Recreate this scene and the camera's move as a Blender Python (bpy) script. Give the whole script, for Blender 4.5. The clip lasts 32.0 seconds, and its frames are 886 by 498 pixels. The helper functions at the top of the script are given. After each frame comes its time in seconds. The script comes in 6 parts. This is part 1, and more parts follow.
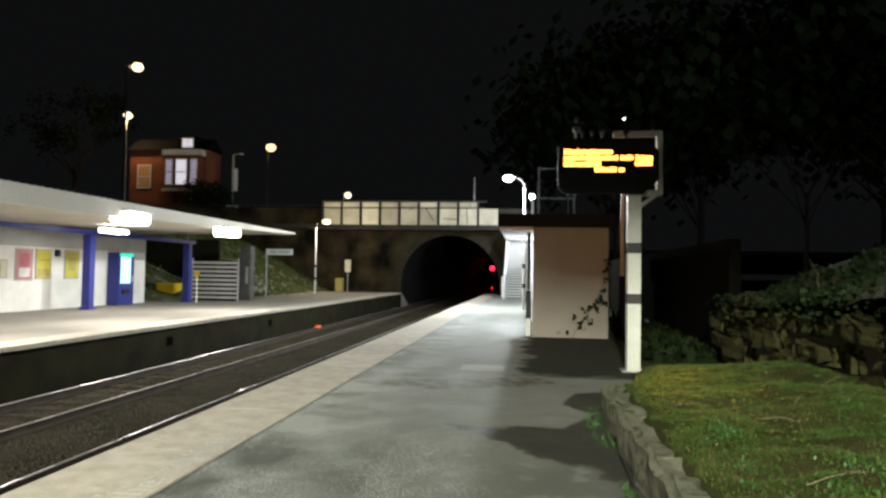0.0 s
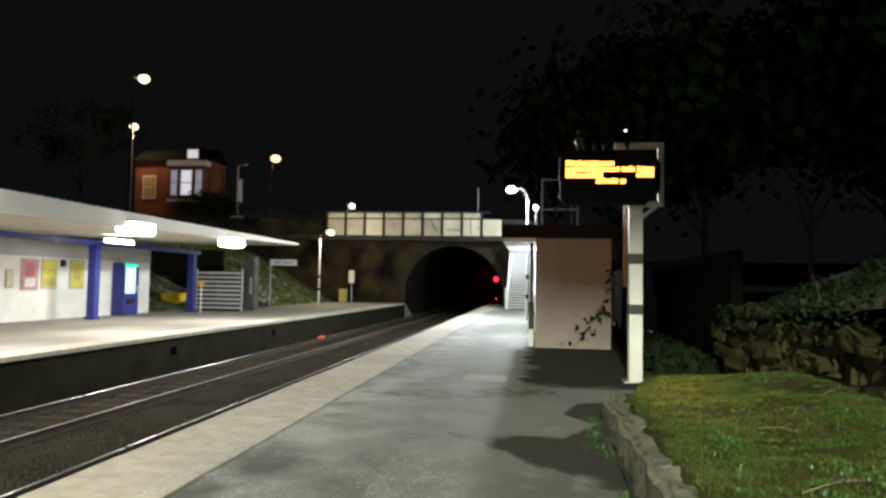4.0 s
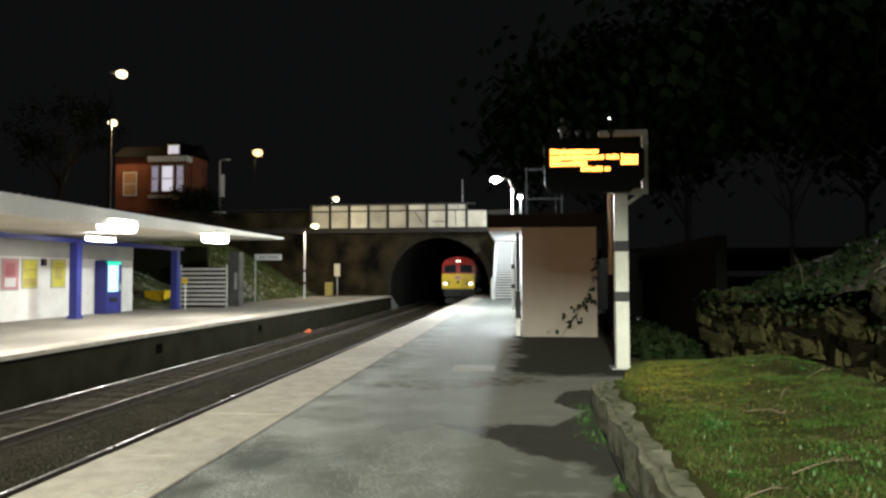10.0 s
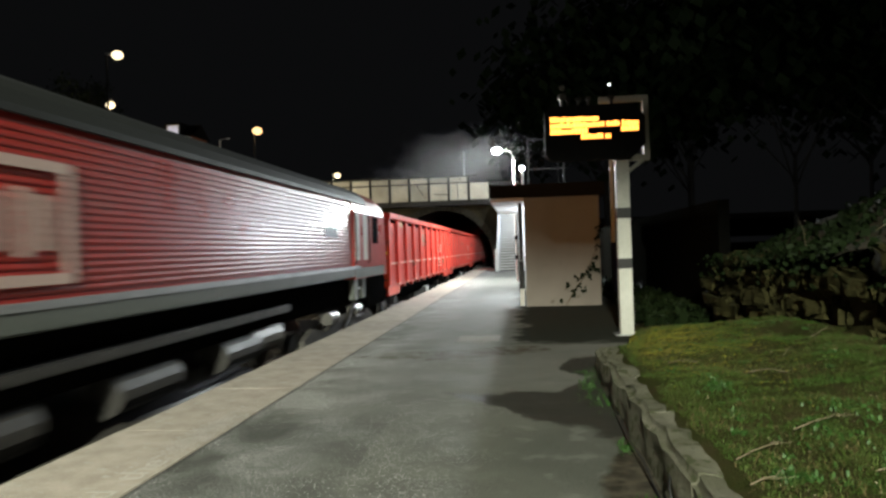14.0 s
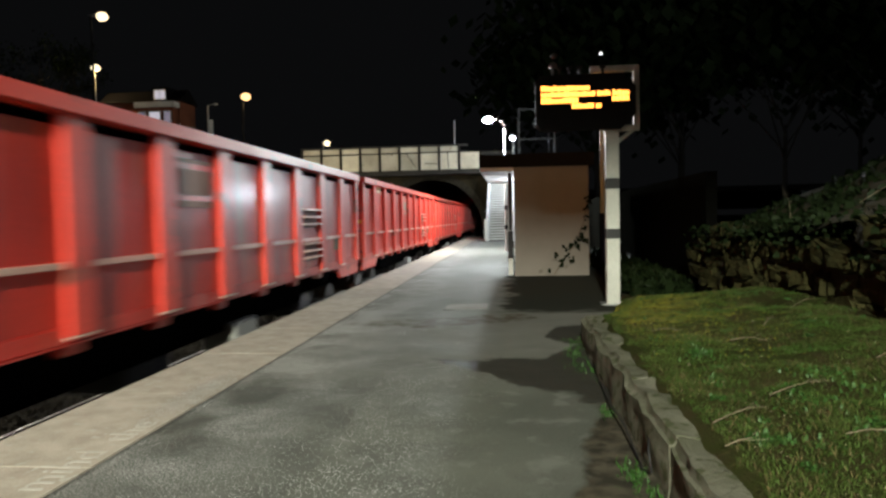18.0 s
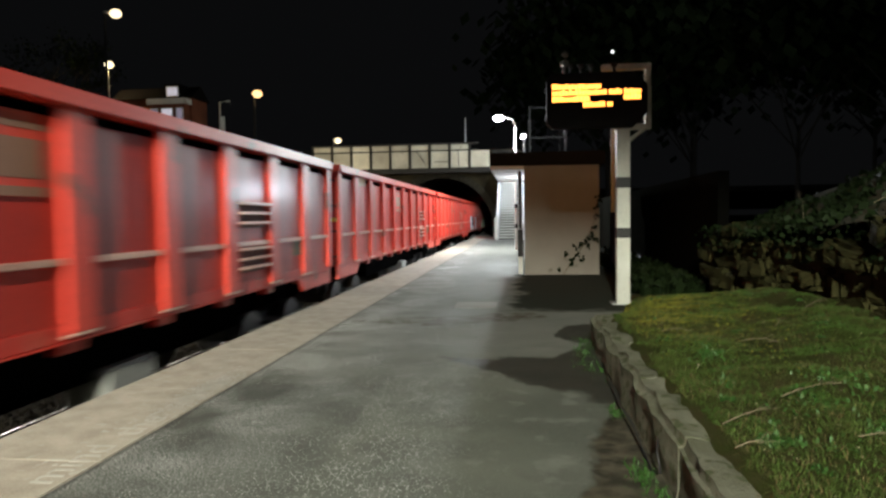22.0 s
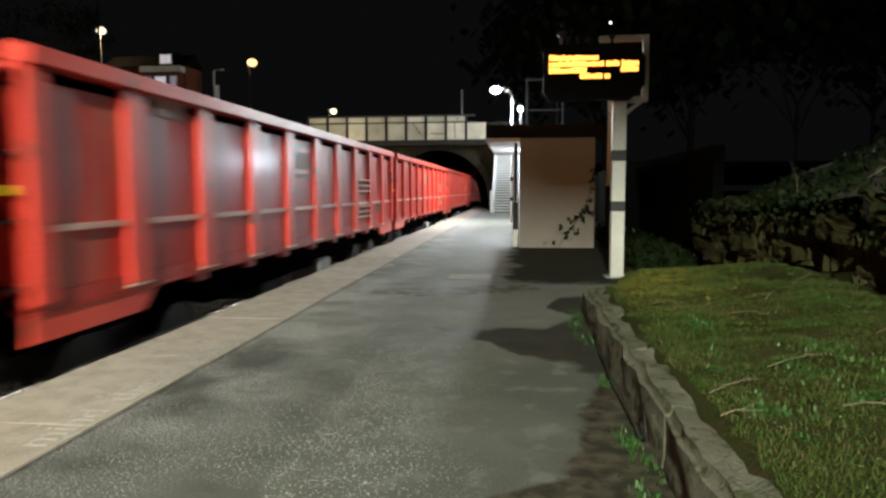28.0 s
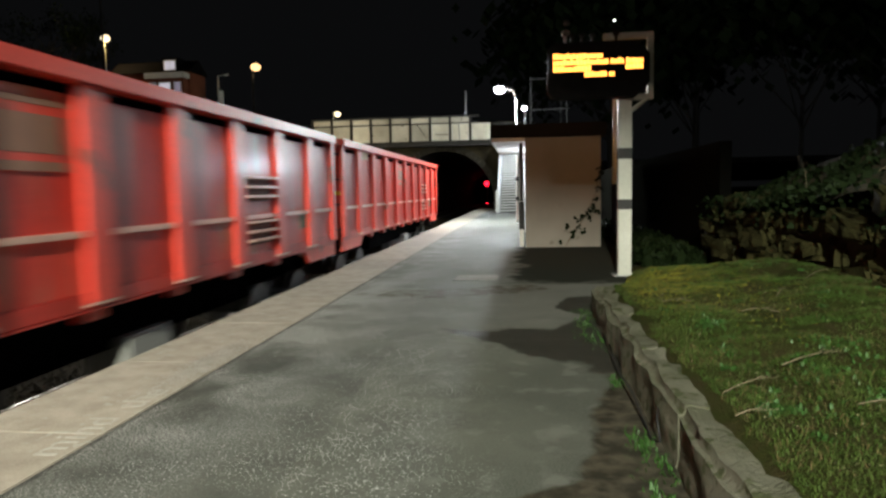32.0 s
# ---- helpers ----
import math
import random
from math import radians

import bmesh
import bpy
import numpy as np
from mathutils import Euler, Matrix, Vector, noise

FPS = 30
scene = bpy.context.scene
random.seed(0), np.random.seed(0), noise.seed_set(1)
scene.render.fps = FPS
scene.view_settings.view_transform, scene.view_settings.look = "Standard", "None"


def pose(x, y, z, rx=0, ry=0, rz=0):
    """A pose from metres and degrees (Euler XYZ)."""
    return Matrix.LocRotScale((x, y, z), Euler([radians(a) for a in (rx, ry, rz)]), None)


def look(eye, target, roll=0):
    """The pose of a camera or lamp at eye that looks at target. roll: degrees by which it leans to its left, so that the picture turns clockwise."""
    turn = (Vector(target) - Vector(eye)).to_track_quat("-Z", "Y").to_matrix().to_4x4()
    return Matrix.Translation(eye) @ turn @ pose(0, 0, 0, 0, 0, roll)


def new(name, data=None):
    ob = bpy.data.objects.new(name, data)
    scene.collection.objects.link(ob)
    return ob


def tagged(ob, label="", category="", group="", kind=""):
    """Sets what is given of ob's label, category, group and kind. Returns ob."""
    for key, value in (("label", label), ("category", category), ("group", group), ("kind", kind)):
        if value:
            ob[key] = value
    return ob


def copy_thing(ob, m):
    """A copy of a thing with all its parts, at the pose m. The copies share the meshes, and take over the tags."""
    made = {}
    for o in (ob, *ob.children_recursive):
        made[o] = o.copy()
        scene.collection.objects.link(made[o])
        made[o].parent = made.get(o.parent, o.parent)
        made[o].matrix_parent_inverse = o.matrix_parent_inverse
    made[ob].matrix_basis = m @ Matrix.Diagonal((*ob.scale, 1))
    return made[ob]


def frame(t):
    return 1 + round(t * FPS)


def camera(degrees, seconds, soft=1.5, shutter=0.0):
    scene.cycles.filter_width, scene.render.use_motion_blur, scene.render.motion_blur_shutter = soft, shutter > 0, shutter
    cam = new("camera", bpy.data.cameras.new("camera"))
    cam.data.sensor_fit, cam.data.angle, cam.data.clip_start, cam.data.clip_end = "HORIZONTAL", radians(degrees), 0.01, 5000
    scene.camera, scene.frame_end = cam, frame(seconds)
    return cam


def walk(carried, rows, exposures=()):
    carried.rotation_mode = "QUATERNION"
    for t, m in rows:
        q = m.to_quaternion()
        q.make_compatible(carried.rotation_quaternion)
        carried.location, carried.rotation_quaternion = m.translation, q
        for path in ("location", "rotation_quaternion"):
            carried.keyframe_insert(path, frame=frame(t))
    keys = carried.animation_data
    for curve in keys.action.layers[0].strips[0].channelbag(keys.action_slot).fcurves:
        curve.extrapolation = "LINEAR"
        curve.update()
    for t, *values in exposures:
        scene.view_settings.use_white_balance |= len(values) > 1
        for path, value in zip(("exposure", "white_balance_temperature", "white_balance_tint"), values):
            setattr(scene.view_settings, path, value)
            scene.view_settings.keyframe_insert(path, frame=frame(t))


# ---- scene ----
cam = camera(66.9, 32.0, soft=2.6, shutter=0.5)
PATH = [
    (0, (3.71, 1.197, 1.585), (3.454, 3.179, 1.659), 0.9),
    (0.5, (3.695, 1.213, 1.579), (3.43, 3.194, 1.652), 1.5),
    (1, (3.687, 1.226, 1.57), (3.405, 3.205, 1.62), 1.9),
    (1.5, (3.66, 1.256, 1.57), (3.331, 3.228, 1.599), 2.5),
    (2, (3.65, 1.255, 1.579), (3.319, 3.226, 1.643), 1.8),
    (2.5, (3.652, 1.213, 1.585), (3.306, 3.181, 1.669), 1.5),
    (3, (3.662, 1.196, 1.574), (3.311, 3.162, 1.681), 0.9),
    (3.5, (3.69, 1.206, 1.591), (3.376, 3.178, 1.701), 1.1),
    (4, (3.743, 1.13, 1.578), (3.475, 3.109, 1.684), 1.0),
    (4.5, (3.688, 1.194, 1.573), (3.42, 3.174, 1.656), 1.3),
    (6.5, (3.71, 1.155, 1.566), (3.465, 3.139, 1.624), 1.7),
    (7, (3.717, 1.177, 1.567), (3.478, 3.162, 1.625), 1.8),
    (7.5, (3.713, 1.154, 1.578), (3.488, 3.14, 1.653), 1.2),
    (8, (3.717, 1.172, 1.571), (3.491, 3.158, 1.638), 0.9),
    (8.5, (3.735, 1.17, 1.564), (3.528, 3.158, 1.622), 0.7),
    (9, (3.73, 1.173, 1.556), (3.517, 3.161, 1.613), 0.7),
    (9.5, (3.714, 1.173, 1.568), (3.489, 3.159, 1.64), 0.2),
    (10, (3.72, 1.15, 1.57), (3.496, 3.136, 1.651), -0.2),
    (10.5, (3.75, 1.116, 1.568), (3.513, 3.1, 1.643), -0.8),
    (11, (3.744, 1.087, 1.564), (3.497, 3.07, 1.648), -1.0),
    (11.5, (3.731, 1.155, 1.563), (3.497, 3.139, 1.654), -1.4),
    (12, (3.73, 1.153, 1.574), (3.506, 3.139, 1.655), -1.9),
    (12.5, (3.76, 1.163, 1.561), (3.54, 3.15, 1.612), -2.1),
    (13, (3.786, 1.084, 1.569), (3.577, 3.072, 1.628), -2.5),
    (13.5, (3.77, 1.075, 1.559), (3.569, 3.064, 1.605), -2.1),
    (14, (3.739, 1.135, 1.539), (3.503, 3.121, 1.542), -1.8),
    (14.5, (3.745, 1.077, 1.535), (3.47, 3.058, 1.52), -2.3),
    (16.5, (3.755, 1.098, 1.522), (3.549, 3.087, 1.458), -1.9),
    (17, (3.755, 1.108, 1.525), (3.545, 3.096, 1.46), -1.9),
    (17.5, (3.751, 1.108, 1.524), (3.541, 3.095, 1.447), -1.4),
    (18, (3.758, 1.107, 1.518), (3.55, 3.094, 1.43), -1.2),
    (18.5, (3.757, 1.109, 1.519), (3.552, 3.096, 1.425), -1.2),
    (19, (3.758, 1.108, 1.524), (3.556, 3.095, 1.42), -1.2),
    (19.5, (3.757, 1.128, 1.525), (3.58, 3.117, 1.41), -1.1),
    (20, (3.757, 1.129, 1.524), (3.572, 3.117, 1.41), -0.9),
    (20.5, (3.756, 1.14, 1.522), (3.556, 3.127, 1.416), -1.0),
    (21, (3.754, 1.13, 1.518), (3.545, 3.117, 1.421), -0.8),
    (21.5, (3.758, 1.136, 1.522), (3.53, 3.121, 1.426), -0.7),
    (22, (3.762, 1.118, 1.515), (3.525, 3.101, 1.422), -0.8),
    (22.5, (3.758, 1.132, 1.513), (3.507, 3.113, 1.397), -0.6),
    (23, (3.764, 1.118, 1.517), (3.513, 3.099, 1.407), -0.8),
    (23.5, (3.759, 1.124, 1.516), (3.491, 3.104, 1.412), -0.9),
    (24, (3.77, 1.121, 1.52), (3.507, 3.101, 1.413), -0.8),
    (24.5, (3.762, 1.132, 1.51), (3.485, 3.109, 1.39), -0.8),
    (25, (3.768, 1.132, 1.518), (3.481, 3.108, 1.394), -0.8),
    (25.5, (3.766, 1.125, 1.519), (3.49, 3.104, 1.423), -0.8),
    (27.5, (3.763, 1.198, 1.484), (3.506, 3.176, 1.334), -0.3),
    (28, (3.783, 1.114, 1.493), (3.559, 3.094, 1.319), -0.2),
    (28.5, (3.774, 1.128, 1.496), (3.535, 3.105, 1.32), -0.0),
    (29, (3.78, 1.145, 1.493), (3.557, 3.123, 1.298), -0.1),
    (29.5, (3.786, 1.176, 1.482), (3.545, 3.15, 1.273), -0.2),
    (30, (3.776, 1.161, 1.488), (3.534, 3.137, 1.292), -0.5),
    (30.5, (3.762, 1.146, 1.497), (3.524, 3.121, 1.296), -0.2),
    (31, (3.769, 1.122, 1.5), (3.534, 3.1, 1.314), -0.6),
    (31.5, (3.768, 1.143, 1.501), (3.533, 3.123, 1.34), -0.8),
    (32, (3.769, 1.144, 1.497), (3.527, 3.122, 1.326), -1.2),
]
walk(cam, [(t, look(eye, target, roll)) for t, eye, target, roll in PATH], exposures=[(0, 0.05), (12.9, 0.05), (14.4, -0.4), (32, -0.4)])
# ---------------------------------------------------------------- world and lights
world = bpy.data.worlds.new("night")
scene.world = world
world.use_nodes = True
world.node_tree.nodes["Background"].inputs[0].default_value = (0.5, 0.52, 0.56, 1)
world.node_tree.nodes["Background"].inputs[1].default_value = 0.008

RAIL = -0.915            # rail top; the platform tops are at 0
NEAR, FAR = -1.48, -5.0  # track centres
BEND, RADIUS = 100.0, 220.0


def lamp(name, kind, place, watts, colour, size=0.3, aim=None, size_y=None, angle=None):
    data = bpy.data.lights.new(name, kind)
    data.energy, data.color = watts, colour
    if kind == "AREA":
        data.size = size
        if size_y:
            data.shape, data.size_y = "RECTANGLE", size_y
    else:
        data.shadow_soft_size = size
    if angle:
        data.spot_size, data.spot_blend = radians(angle), 0.6
    ob = new(name, data)
    ob.matrix_world = look(place, aim or (place[0], place[1], place[2] - 1))
    return ob


COOL, WHITE, WARM, SODIUM = (0.82, 0.92, 1.0), (1.0, 0.97, 0.9), (1.0, 0.86, 0.6), (1.0, 0.66, 0.32)
CANOPY_LIGHTS = (-10.6, -4.6, 1.4, 7.4, 13.4, 19.6, 26.0)
for cy in CANOPY_LIGHTS:
    lamp("canopy_light", "AREA", (-8.0, cy, 2.86), 300, WHITE, 0.6, size_y=1.1)
lamp("canopy_tube", "AREA", (-11.6, 24.3, 2.86), 60, WHITE, 0.25, size_y=1.2)
lamp("platform_lamp", "POINT", (2.55, 32.0, 5.6), 7200, (0.9, 0.98, 0.97), 0.12)
# the luminaire behind the camera has a shade, which cuts its light off towards the horizon
shaded = lamp("platform_lamp", "SPOT", (3.0, -14.0, 8.93), 54000, (0.98, 1.0, 0.83), 0.3, aim=(2.2, -14.0, 0), angle=157)
shaded.data.spot_blend = 0.1
lamp("far_platform_lamp", "POINT", (-10.7, 48.0, 4.95), 1050, WARM, 0.1)
lamp("shelter_light", "POINT", (4.3, 22.2, 2.5), 480, (0.8, 0.88, 1.0), 0.1)
lamp("stair_light", "POINT", (3.85, 48.0, 6.7), 8500, COOL, 0.1)
lamp("street_light", "POINT", (-34.2, 59.6, 15.5), 1200, SODIUM, 0.2)
lamp("street_light", "POINT", (-16.7, 75.0, 9.7), 700, WARM, 0.2)
lamp("street_light", "POINT", (-20.0, 60.0, 12.2), 30, SODIUM, 0.2)
# added amber light, always out of view behind the camera
lamp("street_light", "POINT", (-30.0, -6.0, 11.3), 9000, SODIUM, 0.2)
lamp("board_glow", "AREA", (5.0, 12.86, 3.5), 30, (1.0, 0.47, 0.13), 1.4, aim=(4.9, 18.7, 2.4), size_y=0.3).data.spread = radians(140)

# ---------------------------------------------------------------- materials


def shade(name, colour, second=None, rough=0.8, metal=0.0, scale=4.0, fine=60.0, bump=0.25, mix=0.6, wear=None, wear_at=0.62, random_value=0.0, spec=0.4, depth=0.01):
    """A surface with stains at one scale, grain at another, and patches of wear."""
    m = bpy.data.materials.new(name)
    m.use_nodes = True
    nt = m.node_tree
    n, l = nt.nodes, nt.links
    b = n["Principled BSDF"]
    b.inputs["Metallic"].default_value = metal
    b.inputs["Specular IOR Level"].default_value = spec
    tc = n.new("ShaderNodeTexCoord")
    big = n.new("ShaderNodeTexNoise")
    big.inputs["Scale"].default_value, big.inputs["Detail"].default_value = scale, 5
    small = n.new("ShaderNodeTexNoise")
    small.inputs["Scale"].default_value, small.inputs["Detail"].default_value = fine, 3
    where = tc.outputs["Object"]
    if random_value:
        who, far, moved = n.new("ShaderNodeObjectInfo"), n.new("ShaderNodeMath"), n.new("ShaderNodeVectorMath")
        far.operation = "MULTIPLY"
        far.inputs[1].default_value = 60
        l.new(who.outputs["Random"], far.inputs[0])
        l.new(where, moved.inputs[0])
        l.new(far.outputs[0], moved.inputs[1])
        where = moved.outputs[0]
    for t in (big, small):
        l.new(where, t.inputs["Vector"])
    ramp = n.new("ShaderNodeMapRange")
    ramp.inputs["From Min"].default_value, ramp.inputs["From Max"].default_value = 0.35, 0.68
    l.new(big.outputs["Fac"], ramp.inputs["Value"])
    mixer = n.new("ShaderNodeMix")
    mixer.data_type = "RGBA"
    second = second or tuple(c * 0.6 for c in colour)
    mixer.inputs["A"].default_value, mixer.inputs["B"].default_value = (*colour, 1), (*second, 1)
    scaled = n.new("ShaderNodeMath")
    scaled.operation = "MULTIPLY"
    scaled.inputs[1].default_value = mix
    l.new(ramp.outputs["Result"], scaled.inputs[0])
    l.new(scaled.outputs[0], mixer.inputs["Factor"])
    out = mixer.outputs["Result"]
    grain = n.new("ShaderNodeMapRange")
    grain.inputs["To Min"].default_value, grain.inputs["To Max"].default_value = 0.72, 1.28
    l.new(small.outputs["Fac"], grain.inputs["Value"])
    times = n.new("ShaderNodeVectorMath")
    times.operation = "SCALE"
    l.new(out, times.inputs[0])
    l.new(grain.outputs["Result"], times.inputs["Scale"])
    out = times.outputs["Vector"]
    if random_value:
        info = n.new("ShaderNodeObjectInfo")
        r = n.new("ShaderNodeMapRange")
        r.inputs["To Min"].default_value, r.inputs["To Max"].default_value = 1 - random_value, 1 + random_value
        l.new(info.outputs["Random"], r.inputs["Value"])
        t2 = n.new("ShaderNodeVectorMath")
        t2.operation = "SCALE"
        l.new(out, t2.inputs[0])
        l.new(r.outputs["Result"], t2.inputs["Scale"])
        out = t2.outputs["Vector"]
    if wear:
        w = n.new("ShaderNodeTexNoise")
        w.inputs["Scale"].default_value, w.inputs["Detail"].default_value = scale * 2.7, 8
        l.new(where, w.inputs["Vector"])
        wr = n.new("ShaderNodeMapRange")
        wr.inputs["From Min"].default_value, wr.inputs["From Max"].default_value = wear_at, wear_at + 0.06
        l.new(w.outputs["Fac"], wr.inputs["Value"])
        m2 = n.new("ShaderNodeMix")
        m2.data_type = "RGBA"
        m2.inputs["B"].default_value = (*wear, 1)
        l.new(wr.outputs["Result"], m2.inputs["Factor"])
        l.new(out, m2.inputs["A"])
        out = m2.outputs["Result"]
    l.new(out, b.inputs["Base Color"])
    rr = n.new("ShaderNodeMapRange")
    rr.inputs["To Min"].default_value, rr.inputs["To Max"].default_value = max(0.04, rough - 0.12), min(1, rough + 0.12)
    l.new(big.outputs["Fac"], rr.inputs["Value"])
    l.new(rr.outputs["Result"], b.inputs["Roughness"])
    if bump:
        bp = n.new("ShaderNodeBump")
        bp.inputs["Strength"].default_value, bp.inputs["Distance"].default_value = bump, depth
        l.new(small.outputs["Fac"], bp.inputs["Height"])
        l.new(bp.outputs["Normal"], b.inputs["Normal"])
    return m


def glow(name, colour, strength):
    m = bpy.data.materials.new(name)
    m.use_nodes = True
    b = m.node_tree.nodes["Principled BSDF"]
    b.inputs["Base Color"].default_value = (0.02, 0.02, 0.02, 1)
    b.inputs["Emission Color"].default_value = (*colour, 1)
    b.inputs["Emission Strength"].default_value = strength
    return m


def glass(name, colour=(0.02, 0.025, 0.03), rough=0.06):
    m = bpy.data.materials.new(name)
    m.use_nodes = True
    b = m.node_tree.nodes["Principled BSDF"]
    b.inputs["Base Color"].default_value = (*colour, 1)
    b.inputs["Roughness"].default_value = rough
    b.inputs["Specular IOR Level"].default_value = 0.7
    return m


M_COPING = shade("coping_concrete", (0.43, 0.385, 0.325), (0.27, 0.235, 0.185), 0.88, scale=4.5, fine=85, random_value=0.09, wear=(0.44, 0.42, 0.37), wear_at=0.62)
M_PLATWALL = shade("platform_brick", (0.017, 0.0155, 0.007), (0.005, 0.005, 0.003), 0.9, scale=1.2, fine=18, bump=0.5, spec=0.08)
M_CONCRETE = shade("concrete", (0.3, 0.29, 0.26), (0.18, 0.17, 0.15), 0.88, scale=1.6, fine=40)
M_KERB = shade("kerb_stone", (0.155, 0.15, 0.115), (0.075, 0.078, 0.048), 0.92, scale=3.4, fine=45, bump=0.7, mix=0.9, random_value=0.08, wear=(0.06, 0.068, 0.034), wear_at=0.55, spec=0.15, depth=0.02)
M_STONE = shade("rubble_stone", (0.036, 0.033, 0.012), (0.01, 0.011, 0.004), 0.92, scale=3.2, fine=22, bump=0.8, random_value=0.3, depth=0.03, spec=0.08)
M_BALLAST = shade("ballast", (0.024, 0.019, 0.009), (0.009, 0.008, 0.005), 0.95, scale=0.9, fine=30, bump=1.0, depth=0.05, spec=0.08)
M_BALLAST_GREY = shade("ballast_stones", (0.036, 0.031, 0.022), (0.011, 0.01, 0.007), 0.9, scale=0.7, fine=40, bump=0.6, spec=0.08)
M_SLEEPER = shade("sleeper_timber", (0.028, 0.023, 0.014), (0.014, 0.012, 0.008), 0.9, scale=3, fine=40, random_value=0.25, spec=0.08)
M_RAIL_TOP = shade("rail_polished", (0.8, 0.78, 0.74), (0.66, 0.63, 0.59), 0.3, metal=1.0, scale=1.5, fine=90, bump=0, mix=0.4)
M_RAIL_DULL = shade("rail_dulled", (0.3, 0.27, 0.23), (0.16, 0.13, 0.1), 0.5, metal=0.8, scale=1.5, fine=90, bump=0.1)
M_RAIL_SIDE = shade("rail_rust", (0.04, 0.028, 0.02), (0.02, 0.014, 0.01), 0.85, scale=3, fine=60)
M_SOIL = shade("ground_soil", (0.04, 0.034, 0.022), (0.02, 0.017, 0.011), 0.95, scale=0.5, fine=20, bump=0.6, spec=0.08)
M_MOSS = shade("bed_soil", (0.026, 0.032, 0.007), (0.038, 0.031, 0.013), 0.95, scale=5.0, mix=1.0, fine=60, bump=0.8, depth=0.02, spec=0.08)
M_GRASS = shade("grass", (0.036, 0.08, 0.006), (0.053, 0.058, 0.009), 0.75, scale=1.8, fine=8, bump=0)
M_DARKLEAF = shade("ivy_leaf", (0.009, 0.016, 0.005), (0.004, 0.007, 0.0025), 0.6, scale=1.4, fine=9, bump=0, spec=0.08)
M_DRYLEAF = shade("dry_leaf", (0.38, 0.33, 0.23), (0.09, 0.07, 0.04), 0.8, scale=3, fine=12, bump=0)
M_TWIG = shade("twig", (0.17, 0.135, 0.09), (0.08, 0.06, 0.04), 0.9, scale=6, fine=60)
M_WHITEPAINT = shade("white_paint", (0.72, 0.71, 0.67), (0.5, 0.49, 0.44), 0.55, scale=1.6, fine=50, bump=0.1, mix=0.5, wear=(0.36, 0.33, 0.27), wear_at=0.7)
M_POSTPAINT = shade("weathered_white_paint", (0.5, 0.5, 0.45), (0.38, 0.38, 0.33), 0.6, scale=2.2, fine=60, bump=0.15, mix=0.6, wear=(0.26, 0.25, 0.2), wear_at=0.68)
M_RENDER = shade("painted_render", (0.27, 0.245, 0.215), (0.2, 0.18, 0.155), 0.85, scale=0.9, fine=45, bump=0.3, wear=(0.17, 0.15, 0.125), wear_at=0.66)
M_BLACK = shade("black_paint", (0.01, 0.01, 0.011), (0.018, 0.017, 0.016), 0.6, scale=2, fine=50, bump=0.1)
M_BLUE = shade("blue_paint", (0.028, 0.035, 0.22), (0.02, 0.025, 0.15), 0.45, scale=1.5, fine=40, bump=0.08)
M_ROOFFELT = shade("roof_felt", (0.012, 0.011, 0.011), (0.018, 0.016, 0.015), 0.95, spec=0.1, scale=2, fine=40)
M_GREYPAINT = shade("grey_paint", (0.4, 0.4, 0.38), (0.28, 0.28, 0.26), 0.6, scale=1.2, fine=40, bump=0.1)
M_SOFFIT = shade("canopy_paint", (0.62, 0.58, 0.5), (0.48, 0.44, 0.36), 0.75, scale=0.6, fine=20, bump=0.15)
M_GALV = shade("galvanised_steel", (0.45, 0.46, 0.46), (0.3, 0.31, 0.31), 0.45, metal=0.8, scale=3, fine=50, bump=0.08)
M_PANEL = shade("bridge_panel", (0.62, 0.57, 0.44), (0.3, 0.25, 0.17), 0.75, scale=0.7, fine=20, bump=0.15, random_value=0.22, wear=(0.14, 0.1, 0.06), wear_at=0.66)
M_GIRDER = shade("girder_iron", (0.025, 0.021, 0.016), (0.014, 0.012, 0.01), 0.8, scale=1.2, fine=30)
M_PORTAL = shade("portal_masonry", (0.045, 0.035, 0.018), (0.004, 0.0036, 0.003), 0.92, scale=0.55, mix=1.0, fine=7, bump=0.8, depth=0.04, spec=0.08)
M_VOUSSOIR = shade("arch_stone", (0.034, 0.029, 0.02), (0.01, 0.009, 0.007), 0.92, scale=0.8, fine=9, bump=0.6, depth=0.03, spec=0.08)
M_TUNNEL = shade("sooty_brick", (0.022, 0.02, 0.018), (0.012, 0.011, 0.01), 0.95, scale=0.8, fine=10, bump=0.6, depth=0.03, spec=0.08)
M_BRICK = shade("red_brick", (0.2, 0.062, 0.028), (0.11, 0.033, 0.016), 0.88, scale=0.8, fine=12, bump=0.3)
M_SLATE = shade("roof_slate", (0.006, 0.006, 0.006), (0.004, 0.004, 0.004), 0.9, spec=0.05, scale=1, fine=12)
M_RED = shade("train_red", (0.42, 0.03, 0.022), (0.32, 0.025, 0.018), 0.31, scale=0.8, fine=30, bump=0.08, mix=0.7, wear=(0.32, 0.05, 0.035), wear_at=0.62)
M_WAGON = shade("wagon_red", (0.74, 0.062, 0.036), (0.6, 0.045, 0.028), 0.5, scale=0.7, fine=25, bump=0.15, mix=0.8, wear=(0.26, 0.06, 0.04), wear_at=0.6)
M_LOCOROOF = shade("loco_roof", (0.012, 0.014, 0.012), (0.007, 0.008, 0.007), 0.65, scale=0.9, fine=30, bump=0.08)
M_LOCOGREY = shade("loco_grey", (0.12, 0.135, 0.12), (0.08, 0.09, 0.08), 0.45, scale=0.9, fine=30, bump=0.08)
